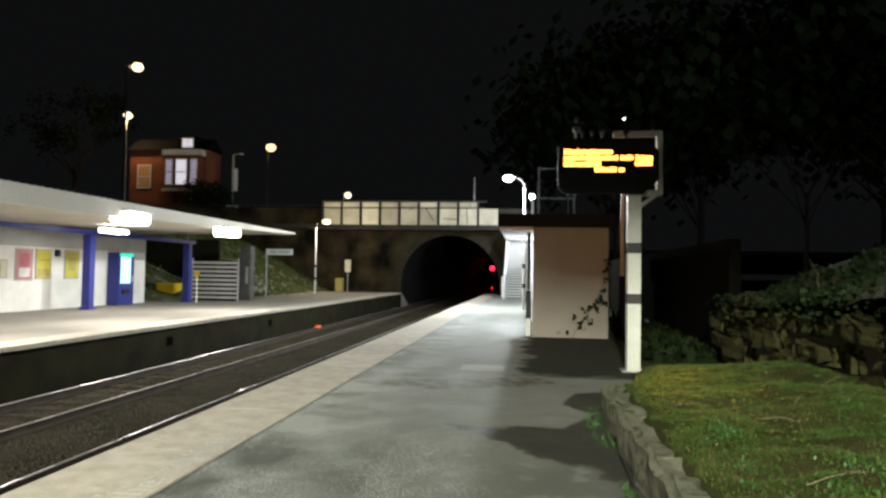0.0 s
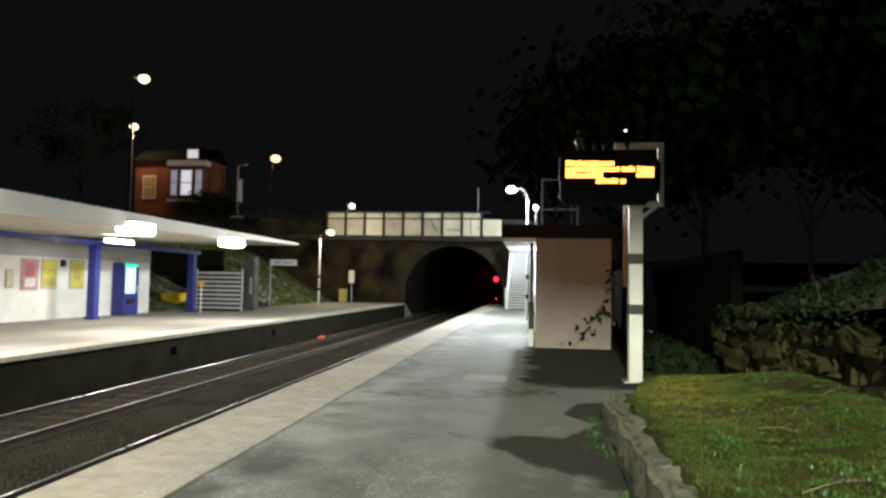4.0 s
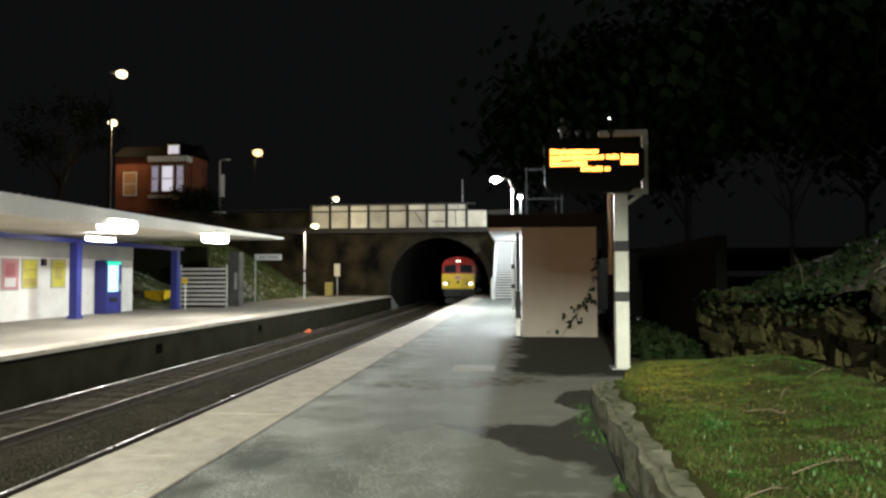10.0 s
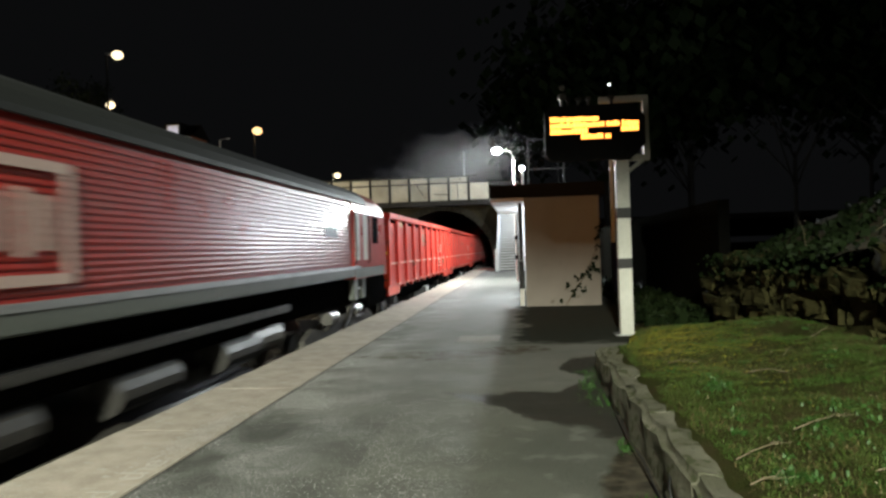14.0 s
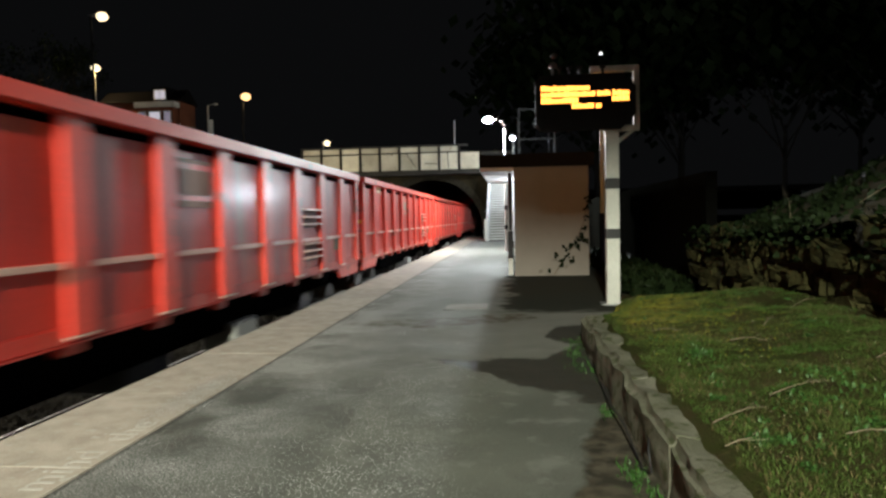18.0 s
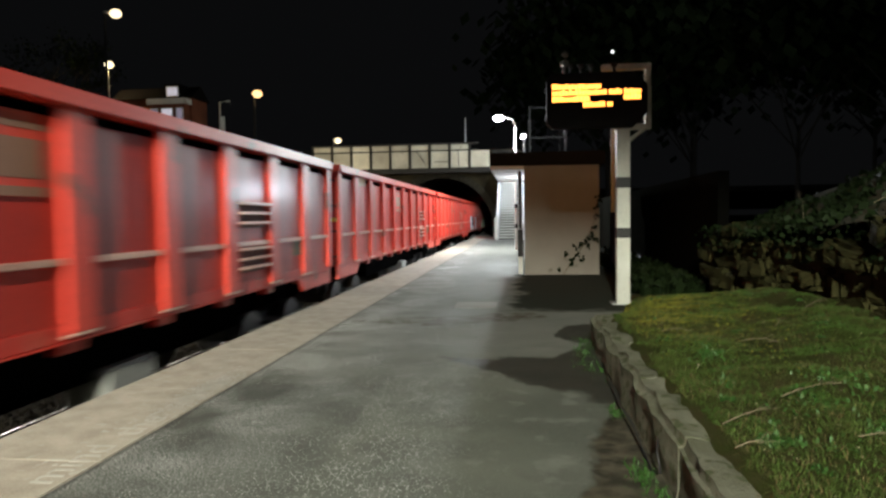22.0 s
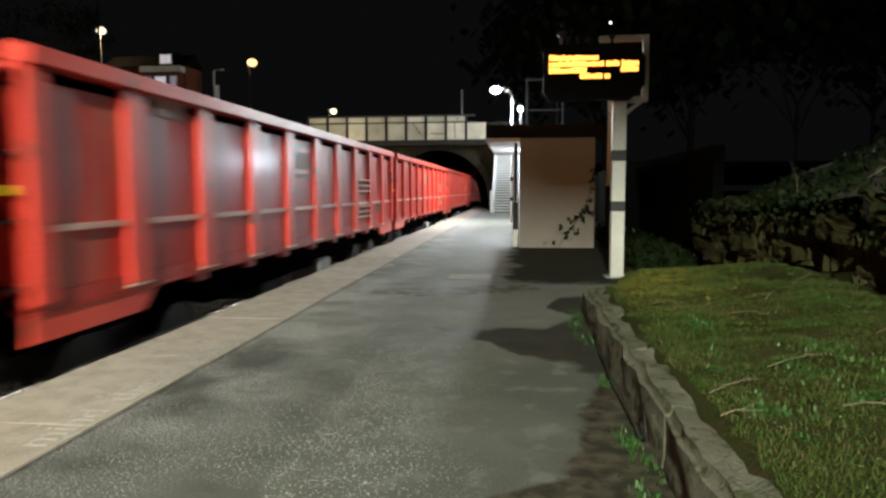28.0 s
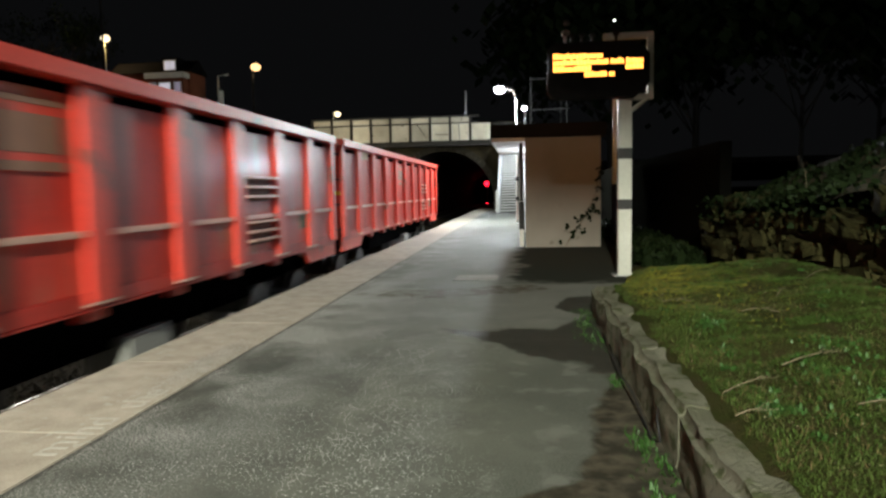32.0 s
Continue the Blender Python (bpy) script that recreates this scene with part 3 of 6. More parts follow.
# what is left of a third word, worn to a pale smear
bm = bmesh.new()
rng = random.Random(17)
for k in range(1500):
    cx, cy, q = min(1.07, rng.gauss(0.92, 0.08)), rng.gauss(6.8, 0.45), rng.uniform(0.003, 0.011)
    bm.faces.new([bm.verts.new((cx + q * math.cos(a) * rng.uniform(0.6, 1.2), cy + 2.2 * q * math.sin(a) * rng.uniform(0.6, 1.2), 0.006 + 0.000002 * k)) for a in np.linspace(0, 5.0, 5)])
solid("paint_smear", bm, M_ROADPAINT, "smear of worn white paint on the coping", "paint mark", kind="structure")

# the drain cover in the platform
cover = thing("manhole_cover", (2.95, 12.6, 0.0), "worn metal inspection cover set in the asphalt", "manhole cover")
part("frame", boxes((-0.39, 0.39, -0.39, -0.36, 0.001, 0.01), (-0.39, 0.39, 0.36, 0.39, 0.001, 0.01), (-0.39, -0.36, -0.36, 0.36, 0.001, 0.01), (0.36, 0.39, -0.36, 0.36, 0.001, 0.01)), shade("worn_iron", (0.2, 0.2, 0.19), (0.07, 0.07, 0.065), 0.75, scale=5, fine=60, mix=1.0), cover)
part("lid", boxes((-0.355, 0.355, -0.355, 0.355, 0.001, 0.008)), M_CONCRETE, cover, "concrete-filled lid")

# the far platform
F_EDGE, F_END = -6.5, 55.0
solid("far_platform", boxes((-34, F_EDGE - 0.8, -60, F_END, -1.3, 0.0)), shade("far_paving", (0.24, 0.22, 0.19), (0.16, 0.145, 0.12), 0.85, scale=0.5, fine=20), "pale paved opposite platform", "platform", kind="structure")
wall_far = thing("far_platform_wall", (0, 0, 0), "dark stained brick face of the opposite platform", "platform wall", kind="structure")
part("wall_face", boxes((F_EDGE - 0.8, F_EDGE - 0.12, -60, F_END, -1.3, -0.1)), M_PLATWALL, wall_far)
# no holes are cut: black plates on the wall paint the drains' shade
for y in (19.4, 27.0):
    part("drain_shade", boxes((F_EDGE - 0.14, F_EDGE - 0.112, y, y + 0.34, -0.62, -0.36)), M_VOID, wall_far, "black plate standing for the shade inside a drain hole")
coping_far = thing("far_coping", (0, 0, 0), "pale coping along the opposite platform edge", "coping", kind="structure")
SLAB_F = mesh_of("coping_slab", boxes((-0.8, 0.0, 0.004, 1.796, -0.1, 0.004), bevel=0.012), M_COPING)
for k in range(64):
    piece("coping_slab", SLAB_F, coping_far, pose(F_EDGE, -58 + k * 1.8 - 2.6, 0))
# ramps at the platform ends
for name, x0, x1, y in (("platform_ramp", 0.2, 6.0, P_END), ("far_platform_ramp", -13.5, F_EDGE - 0.1, F_END)):
    bm = bmesh.new()
    v = [bm.verts.new(c) for c in ((x0, y, 0), (x1, y, 0), (x1, y, -1.3), (x0, y, -1.3), (x0, y + 4, -1.28), (x1, y + 4, -1.28))]
    for f in ((0, 1, 5, 4), (0, 4, 3), (1, 2, 5), (3, 4, 5, 2)):
        bm.faces.new([v[i] for i in f])
    bmesh.ops.recalc_face_normals(bm, faces=bm.faces)
    solid(name, bm, M_CONCRETE, "concrete ramp down from the platform end", "ramp", kind="structure")

# ---------------------------------------------------------------- kerb, bed, rubble wall and bank
KERB_X = 4.55
kerb = thing("bed_kerb", (KERB_X, 0, 0), "rough mossy stone kerb of the grass bed", "kerb", kind="structure")
rng = random.Random(11)
yk = -6.0
while yk < 9.0:
    ln = min(rng.uniform(0.95, 1.7), 9.08 - yk)
    if 9.08 - yk - ln < 0.4:
        ln = 9.08 - yk
    w, top = 0.235 + 0.04 * math.sin(yk * 1.9), 0.35 + rng.uniform(-0.012, 0.012)
    bm = boxes((0.0, w, 0.0, ln - 0.002, -0.05, top))
    bmesh.ops.bevel(bm, geom=[e for e in bm.edges if min(v.co.z for v in e.verts) > 0 and abs(e.verts[0].co.y - e.verts[1].co.y) > 0.3], offset=0.045, segments=3, affect="EDGES")
    bmesh.ops.subdivide_edges(bm, edges=[e for e in bm.edges if e.calc_length() > 0.1], cuts=7, use_grid_fill=True)
    for v in bm.verts:
        far = v.co + Vector((0, yk, 0))
        low = Vector((noise.noise(far * 2.2), 0.15 * noise.noise(far * 6), noise.noise(far * 2.6 + Vector((0, 0, 9))))) * 0.05
        fine_rough = Vector((noise.noise(far * 9), 0, noise.noise(far * 8 + Vector((5, 0, 0))))) * 0.022
        v.co += low + fine_rough + Vector((noise.noise(far * 24), 0, noise.noise(far * 21 + Vector((5, 3, 0))))) * 0.008
    ob = part("kerb_stone", bm, M_KERB, kerb, smooth=True)
    ob.data.set_sharp_from_angle(angle=radians(50))
    ob.matrix_basis = pose(0, yk, 0, 0, 0, rng.uniform(-0.25, 0.25))
    yk += ln
part("kerb_end_stone", boxes((0.19, 0.8, 8.9, 9.08, -0.05, 0.3), bevel=0.03), M_KERB, kerb)

WALL_X = 6.98


def bed_height(x, y):
    u = (x - KERB_X - 0.15) / (WALL_X - KERB_X - 0.15)
    fall = max(0.0, min(1.0, (13.2 - y) / 3.4)) if y > 9.0 else 1.0
    calm = max(0.12, min(1.0, (x - 4.75) / 0.5))
    h = 0.345 + 0.02 * (1 - calm) - 0.7 * max(0.0, 4.77 - x) + 0.24 * u + (0.08 * noise.noise((x * 1.3, y * 1.3, 1)) + 0.05 * noise.noise((x * 4, y * 4, 2))) * calm
    edge = 1.0 if y < 9 else max(0.0, min(1.0, (x - 4.75 - (y - 9.0) * 0.17) / 0.45))
    return h * (0.12 + 0.88 * fall * edge) - 0.09 * (1 - edge) if y > 9 else h


def grid_mesh(name, xs, ys, height, material, label, category, kind):
    verts = [(x, y, height(x, y)) for y in ys for x in xs]
    w = len(xs)
    faces = [(r * w + c, r * w + c + 1, (r + 1) * w + c + 1, (r + 1) * w + c) for r in range(len(ys) - 1) for c in range(w - 1)]
    data = bpy.data.meshes.new(name)
    data.from_pydata(verts, [], faces)
    data.materials.append(material)
    for p in data.polygons:
        p.use_smooth = True
    return tagged(new(name, data), label, category, kind=kind)


grid_mesh("grass_bed", [4.68, 4.74, 4.79] + list(np.arange(4.84, 7.25, 0.08)), list(np.arange(-6, 14.2, 0.1)), bed_height, M_MOSS, "sloping bed of thin grass, moss and soil", "grass bed", "structure")


def bank_height(x, y):
    u = max(0.0, x - WALL_X - 0.1)
    base = 1.15 + 0.12 * max(0.0, 12 - y) * 0.5
    rise = base + 0.46 * u + 0.25 * noise.noise((x * 0.7, y * 0.7, 4)) + 0.12 * noise.noise((x * 2.2, y * 2.2, 7))
    if y > 12.8:
        rise -= (y - 12.8) * 0.75
    return max(-0.06, min(rise, 6.5))


grid_mesh("bank", list(np.arange(7.06, 9.6, 0.16)) + list(np.arange(9.6, 40, 1.5)), list(np.arange(-8, 15, 0.25)) + list(np.arange(15, 56, 2.0)), bank_height, M_SOIL, "dark overgrown earth bank above the rubble wall", "bank", "structure")

rubble = thing("rubble_wall", (WALL_X, 0, 0), "low rough rubble stone retaining wall, mossy and uneven", "stone wall", kind="structure")
part("wall_core", boxes((0.1, 0.34, -6, 13.6, 0.1, 1.0)), M_SOIL, rubble)
rng = random.Random(5)
for row, (z0, hh) in enumerate(((0.34, 0.3), (0.62, 0.27), (0.88, 0.27), (1.13, 0.24))):
    y = -4.0 + row * 0.17
    while y < 13.5 - (1.6 if row == 3 else 0.15 * row):
        ln = rng.uniform(0.32, 0.8)
        hh2 = hh * rng.uniform(0.75, 1.2)
        if not (row == 3 and rng.random() < 0.35) and y > 2.5:
            bm = boxes((0, 0.28, 0.01, ln - 0.015, 0, hh2), bevel=0.05)
            bmesh.ops.subdivide_edges(bm, edges=[e for e in bm.edges if e.calc_length() > 0.12], cuts=2, use_grid_fill=True)
            seed = Vector((row * 7.0, y * 3, 2))
            for v in bm.verts:
                v.co += Vector((noise.noise(v.co * 5 + seed), noise.noise(v.co * 4 + seed * 1.3), noise.noise(v.co * 4 - seed))) * 0.085
            ob = part("stone", bm, M_STONE, rubble)
            ob.matrix_basis = pose(rng.uniform(-0.07, 0.05), y, z0 + rng.uniform(-0.02, 0.02), rng.uniform(-9, 9), rng.uniform(-6, 6), rng.uniform(-7, 7))
        y += ln


def blades(name, count, place, size, material, label, category, seed, droop=0.5, width=0.25):
    """Many single leaves or blades, each a bent quad pair, joined into one."""
    rng = random.Random(seed)
    verts, faces = [], []
    for _ in range(count):
        spot = place(rng)
        if spot is None:
            continue
        x, y, z = spot
        a, h = rng.uniform(0, 6.28), size * rng.uniform(0.5, 1.3)
        c, s, lean = math.cos(a), math.sin(a), rng.uniform(0.1, 1.0) * droop
        w, n0 = h * width, len(verts)
        for u, v, up in ((-w, 0, 0), (w, 0, 0), (w * 0.8, lean * h * 0.5, 0.6), (-w * 0.8, lean * h * 0.5, 0.6), (0, lean * h * 1.2, 0.6 + 0.4 * (1 - lean))):
            verts.append((x + u * c - v * s, y + u * s + v * c, z + up * h))
        faces += [(n0, n0 + 1, n0 + 2, n0 + 3), (n0 + 3, n0 + 2, n0 + 4)]
    data = bpy.data.meshes.new(name)
    data.from_pydata(verts, [], faces)
    data.materials.append(material)
    return tagged(new(name, data), label, category, kind="stuff")


def on_bed(rng):
    y = 2.0 + 11.3 * rng.random() ** 1.15
    x = rng.uniform(4.68, 6.98)
    if x < 4.755 + 0.07 * noise.noise((x * 3, y * 1.4, 3)) + 0.05 * noise.noise((x, y * 6, 5)):
        return None
    if y > 9 and x < 4.95 + (y - 9) * 0.17:
        return None
    if 0.6 * noise.noise((x * 1.1, y * 0.9, 9)) + 0.6 * noise.noise((x * 3.1, y * 2.7, 19)) < rng.uniform(-0.4, 0.25):
        return None
    return x, y, bed_height(x, y) - 0.005


def on_bank(rng):
    y, x = rng.uniform(1, 15), 7.05 + 5.0 * rng.random() ** 1.6
    if noise.noise((x * 0.9, y * 0.9, 21)) < rng.uniform(-0.5, 0.35):
        return None
    return x, y, bank_height(x, y)


blades("grass", 190000, on_bed, 0.032, M_GRASS, "short yellow-green grass and moss on the bed", "grass", 2, droop=1.9, width=0.06)
blades("yellow_moss", 24000, lambda r: (lambda x, y: (x, y, bed_height(x, y) - 0.004) if 4.85 + max(0, y - 9) * 0.17 < x < 6.4 else None)(r.gauss(5.35, 0.42), r.gauss(9.9, 1.3)), 0.02, shade("moss_yellow", (0.21, 0.185, 0.018), (0.08, 0.085, 0.016), 0.9, scale=2, fine=9, bump=0), "yellow-green moss at the end of the bed", "moss", 14, droop=1.6, width=0.2)
blades("brown_thatch", 46000, lambda r: (lambda q: q if q and noise.noise((q[0] * 1.3, q[1] * 1.3, 55)) + 0.5 * noise.noise((q[0] * 5, q[1] * 5, 8)) > r.uniform(-0.2, 0.4) else None)(on_bed(r)), 0.042, shade("dead_grass", (0.105, 0.078, 0.028), (0.045, 0.036, 0.013), 0.9, scale=2, fine=9, bump=0), "brown dead grass lying in the bed", "grass", 21, droop=2.2, width=0.05)
blades("leaf_litter", 2600, on_bed, 0.013, M_DRYLEAF, "pale dead leaves scattered on the bed", "leaf litter", 4, droop=2.0, width=0.5)
M_WEED = shade("weed_leaf", (0.03, 0.09, 0.014), (0.022, 0.055, 0.01), 0.55, scale=9, fine=30, bump=0)
rng = random.Random(64)
ROSETTES = [(5.42, 5.15, 0.24), (5.6, 4.62, 0.2), (5.75, 5.7, 0.22), (6.1, 5.05, 0.26), (5.2, 6.6, 0.14), (6.6, 9.6, 0.3), (5.95, 10.6, 0.28), (6.3, 4.4, 0.22), (5.0, 4.55, 0.13)]
ROSETTES += [(rng.uniform(5.0, 6.9), rng.uniform(3.6, 11.5), rng.uniform(0.05, 0.13)) for _ in range(45)]


def on_rosette(r):
    x, y, spread = ROSETTES[r.randrange(9) if r.random() < 0.5 else r.randrange(54)]
    x, y = r.gauss(x, spread * 0.45), r.gauss(y, spread * 0.45)
    return (x, y, bed_height(x, y) - 0.004) if 4.9 < x < 6.98 else None


blades("weeds", 2300, on_rosette, 0.036, M_WEED, "small green broad-leaved weeds in the bed", "weeds", 3, droop=1.3, width=0.2)
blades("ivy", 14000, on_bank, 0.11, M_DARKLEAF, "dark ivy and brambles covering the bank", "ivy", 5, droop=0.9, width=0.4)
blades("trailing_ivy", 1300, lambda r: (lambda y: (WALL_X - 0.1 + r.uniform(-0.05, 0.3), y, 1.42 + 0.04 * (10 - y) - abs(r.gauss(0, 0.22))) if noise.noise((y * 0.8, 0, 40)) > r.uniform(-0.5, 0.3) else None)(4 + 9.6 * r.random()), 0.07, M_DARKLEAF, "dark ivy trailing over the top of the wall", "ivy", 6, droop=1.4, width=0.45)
# added dark leaves cover lamplit ground that should stay black
blades("undergrowth", 7000, lambda r: (lambda x, y: (x, y, -0.02) if x > 5.95 + 0.25 * noise.noise((x, y * 0.8, 3)) and (y < 17 or x > 6.15) else None)(r.uniform(5.7, 7.3), 13.6 + 14 * r.random()), 0.34, M_DARKLEAF, "dark leaves added to keep the ground behind post and shelter black", "undergrowth", 23, droop=0.8, width=0.22)
KERB_TUFTS = [(4.47, 4.72, 0.16), (4.44, 5.1, 0.1), (4.45, 7.9, 0.22), (4.42, 8.6, 0.16), (4.5, 9.2, 0.2), (4.46, 6.3, 0.07), (4.4, 4.2, 0.14)]


def on_kerb_foot(r):
    x, y, spread = KERB_TUFTS[r.randrange(7)]
    return min(x + 0.06, r.gauss(x, spread * 0.4)), r.gauss(y, spread), 0.0


blades("kerb_weeds", 700, on_kerb_foot, 0.04, M_WEED, "tufts of green weed at the foot of the kerb", "weeds", 8, droop=1.4, width=0.1)

for pts in ((5.23, 5.14, 0.46, 5.64, 5.38, 0.5), (4.79, 4.72, 0.42, 5.12, 4.98, 0.45), (4.74, 4.35, 0.42, 4.9, 4.43, 0.43), (5.9, 5.2, 0.5, 6.3, 5.35, 0.55), (7.1, 9.6, 1.35, 7.6, 11.2, 1.9), (7.2, 8.2, 1.6, 7.5, 7.6, 1.95), (5.55, 6.9, 0.46, 5.8, 6.75, 0.48), (6.2, 5.9, 0.52, 6.6, 6.2, 0.56), (5.05, 7.6, 0.42, 5.3, 7.5, 0.44), (6.0, 7.4, 0.5, 6.15, 7.8, 0.52), (5.35, 4.5, 0.44, 5.6, 4.44, 0.46), (6.5, 8.1, 0.56, 6.85, 8.5, 0.62)):
    a, b = Vector(pts[:3]), Vector(pts[3:])
    mid = (a + b) / 2 + Vector((0.03, -0.03, 0.03))
    solid("twig", rods((a, a.lerp(mid, 0.5) + Vector((0.01, 0.015, 0.005)), 0.0035), (a.lerp(mid, 0.5) + Vector((0.01, 0.015, 0.005)), mid, 0.003), (mid, b, 0.003, 0.001), (mid, mid + Vector((0.08, 0.1, 0.01)), 0.002, 0.001), (a.lerp(b, 0.75), a.lerp(b, 0.75) + Vector((0.09, -0.03, 0.02)), 0.002, 0.001), sides=6), M_TWIG, "thin dead stick lying on the grass bed", "stick", "sticks on the bank")
# the bent cable at the kerb
CABLE = [(4.5, 7.1, 0.12), (4.5, 6.6, 0.05), (4.48, 6.2, 0.08), (4.49, 5.75, 0.1), (4.5, 5.4, 0.04), (4.5, 5.1, 0.02), (4.52, 4.95, 0.06), (4.52, 5.05, 0.16), (4.55, 5.15, 0.22)]
solid("loose_cable", tube(CABLE, 0.007), M_BLACK, "loose black cable hanging at the kerb", "cable", smooth=True)

# ---------------------------------------------------------------- departure board on its post
PX, PY = 5.46, 12.9
board_post = thing("sign_post", (PX, PY, 0), "square white post with two black bands carrying a bracket", "post")
for z0, z1, mat, nm in ((-0.02, 1.13, M_POSTPAINT, "shaft"), (1.13, 1.3, M_BLACK, "band"), (1.3, 1.98, M_POSTPAINT, "shaft"), (1.98, 2.16, M_BLACK, "band"), (2.16, 2.96, M_POSTPAINT, "shaft")):
    e = 0.109 if nm == "shaft" else 0.113
    part(nm, boxes((-e, e, -e, e, z0, z1)), mat, board_post, "black painted band" if nm == "band" else "")
bracket = part("bracket", boxes((0.37, 0.47, -0.06, 0.06, 2.96, 4.07), (-0.35, 0.37, -0.06, 0.06, 3.97, 4.07), (-0.14, 0.37, -0.06, 0.06, 2.96, 3.06), bevel=0.01), M_POSTPAINT, board_post, "white box-section frame")
part("brace", rods(((0.02, 0, 2.72), (0.36, 0, 2.97), 0.035)), M_POSTPAINT, board_post)
part("base_plate", boxes((-0.2, 0.2, -0.2, 0.2, -0.02, 0.015)), M_GALV, board_post)

# an added screen, nearly black, keeps the ground beyond the shelter dark
M_DARKSCREEN = shade("screen_black", (0.005, 0.005, 0.004), (0.003, 0.003, 0.003), 1.0, spec=0.0)
solid("dark_screen", boxes((7.3, 7.5, 13.9, 46, -0.1, 2.3)), M_DARKSCREEN, "near-black screen added behind the shelter to hide lit ground", "wall", kind="structure")

board = thing("departure_board", (5.0, 12.72, 3.44), "black departure board with glowing amber text, both faces", "departure board")
bm = bmesh.new()
outline = [(-0.83, -0.36), (-0.73, -0.46), (0.6, -0.46), (0.83, -0.22), (0.83, 0.24), (0.6, 0.46), (-0.73, 0.46), (-0.83, 0.36)]
front = [bm.verts.new((u, -0.1, v)) for u, v in outline]
back = [bm.verts.new((u, 0.1, v)) for u, v in outline]
bm.faces.new(front[::-1]), bm.faces.new(back)
for i in range(8):
    bm.faces.new((front[i], front[(i + 1) % 8], back[(i + 1) % 8], back[i]))
bmesh.ops.recalc_face_normals(bm, faces=bm.faces)
bmesh.ops.bevel(bm, geom=list(bm.edges), offset=0.012, segments=1, affect="EDGES")
housing = part("housing", bm, shade("board_black", (0.006, 0.006, 0.006), (0.004, 0.004, 0.004), 0.8, bump=0.05, spec=0.2), board)
rng = random.Random(3)
for side in (-1, 1):
    for x0, x1, z in ((-0.73, 0.08, 0.225), (-0.73, 0.72, 0.125), (-0.73, -0.12, 0.02), (0.44, 0.72, 0.03), (-0.22, 0.26, -0.075)):
        x = x0
        while x < x1 - 0.02:
            w = min(rng.choice((0.035, 0.045, 0.05)), x1 - x)
            tall = rng.choice((0.08, 0.07, 0.09))
            part("lit_letter", boxes((x, x + w, side * 0.102 - 0.004, side * 0.102 + 0.004, z - 0.035, z - 0.035 + tall)), M_LED, board, "glowing amber bar of text")
            x += w + (0.04 if rng.random() < 0.12 else 0.01)
for u in (-0.42, -0.25, -0.08, 0.3):
    part("hanger", boxes((u - 0.02, u + 0.02, -0.05, 0.05, 0.45, 0.6), (u - 0.05, u + 0.05, -0.03, 0.03, 0.56, 0.62), bevel=0.006), M_GIRDER, board)
part("clock_bead", balls(((0.27, -0.02, 0.8), 0.022, (1, 1, 1), 1)), glow("indicator_glow", (1, 1, 1), 5), board, "tiny lit indicator")
part("indicator_stalk", rods(((0.27, -0.02, 0.6), (0.27, -0.02, 0.79), 0.006)), M_BLACK, board)
M_DOME = shade("grimy_plastic", (0.05, 0.045, 0.04), (0.03, 0.028, 0.025), 0.5)
cctv = thing("cctv_camera", (4.47, 12.75, 3.9), "small grey camera on a stalk above the board", "camera")
part("stalk", rods(((0, 0, 0), (0.0, 0, 0.2), 0.03)), M_GALV, cctv)
part("body", rods(((0.02, -0.12, 0.16), (0.0, 0.1, 0.2), 0.06), sides=14), M_DOME, cctv)
part("dome", balls(((0.03, -0.02, 0.34), 0.06)), M_DOME, cctv, "pale rounded housing", smooth=True)

M_NAVY = shade("navy_paint", (0.008, 0.009, 0.03), (0.006, 0.006, 0.02), 0.6, spec=0.2)
pole = thing("slim_pole", (6.17, 19.6, 0), "slim pole, white above and dark blue below", "pole")
part("upper_shaft", rods(((0, 0, 1.6), (0, 0, 4.7), 0.06, 0.05)), M_WHITEPAINT, pole)
part("lower_shaft", rods(((0, 0, -0.02), (0, 0, 1.6), 0.08, 0.07)), M_NAVY, pole, "dark blue lower part")

# ---------------------------------------------------------------- the waiting shelter
shelter = thing("waiting_shelter", (3.8, 18.7, 0), "small rendered platform shelter with a flat dark roof, lit inside", "shelter")
part("end_wall", boxes((0, 1.91, 0, 0.16, -0.02, 2.83)), M_RENDER, shelter, "pale rendered end wall with a climbing plant")
part("far_end_wall", boxes((0, 1.91, 6.0, 6.16, -0.02, 2.72)), M_WHITEPAINT, shelter)
part("back_wall", boxes((1.75, 1.91, 0.16, 6.0, -0.02, 2.825)), M_WHITEPAINT, shelter)
part("roof", boxes((-0.88, 2.05, -0.12, 6.3, 2.83, 3.17)), M_ROOFFELT, shelter, "flat felt roof with a deep dark fascia")
part("ceiling_board", boxes((-0.86, 1.74, 0.17, 6.22, 2.74, 2.825), (-0.86, -0.01, -0.1, 0.165, 2.74, 2.825)), M_WHITEPAINT, shelter, "white soffit")
for y in (0.35, 5.7):
    fp = part("front_post", boxes((-0.16, -0.05, y - 0.06, y + 0.06, -0.02, 2.72), bevel=0.008), M_WHITEPAINT, shelter)
    part("black_band", boxes((-0.168, -0.042, y - 0.068, y + 0.068, 0.45, 1.18)), M_BLACK, fp, "black painted band")
part("downpipe", rods(((-0.1, 0.12, 1.2), (-0.1, 0.12, 2.7), 0.035)), M_BLACK, shelter)
part("bench_seat", boxes((1.2, 1.7, 0.8, 5.4, 0.42, 0.47), bevel=0.01), M_BLUE, shelter)
for y in (1.2, 3.1, 5.0):
    part("bench_leg", boxes((1.3, 1.6, y - 0.03, y + 0.03, 0.0, 0.42)), M_BLACK, shelter)
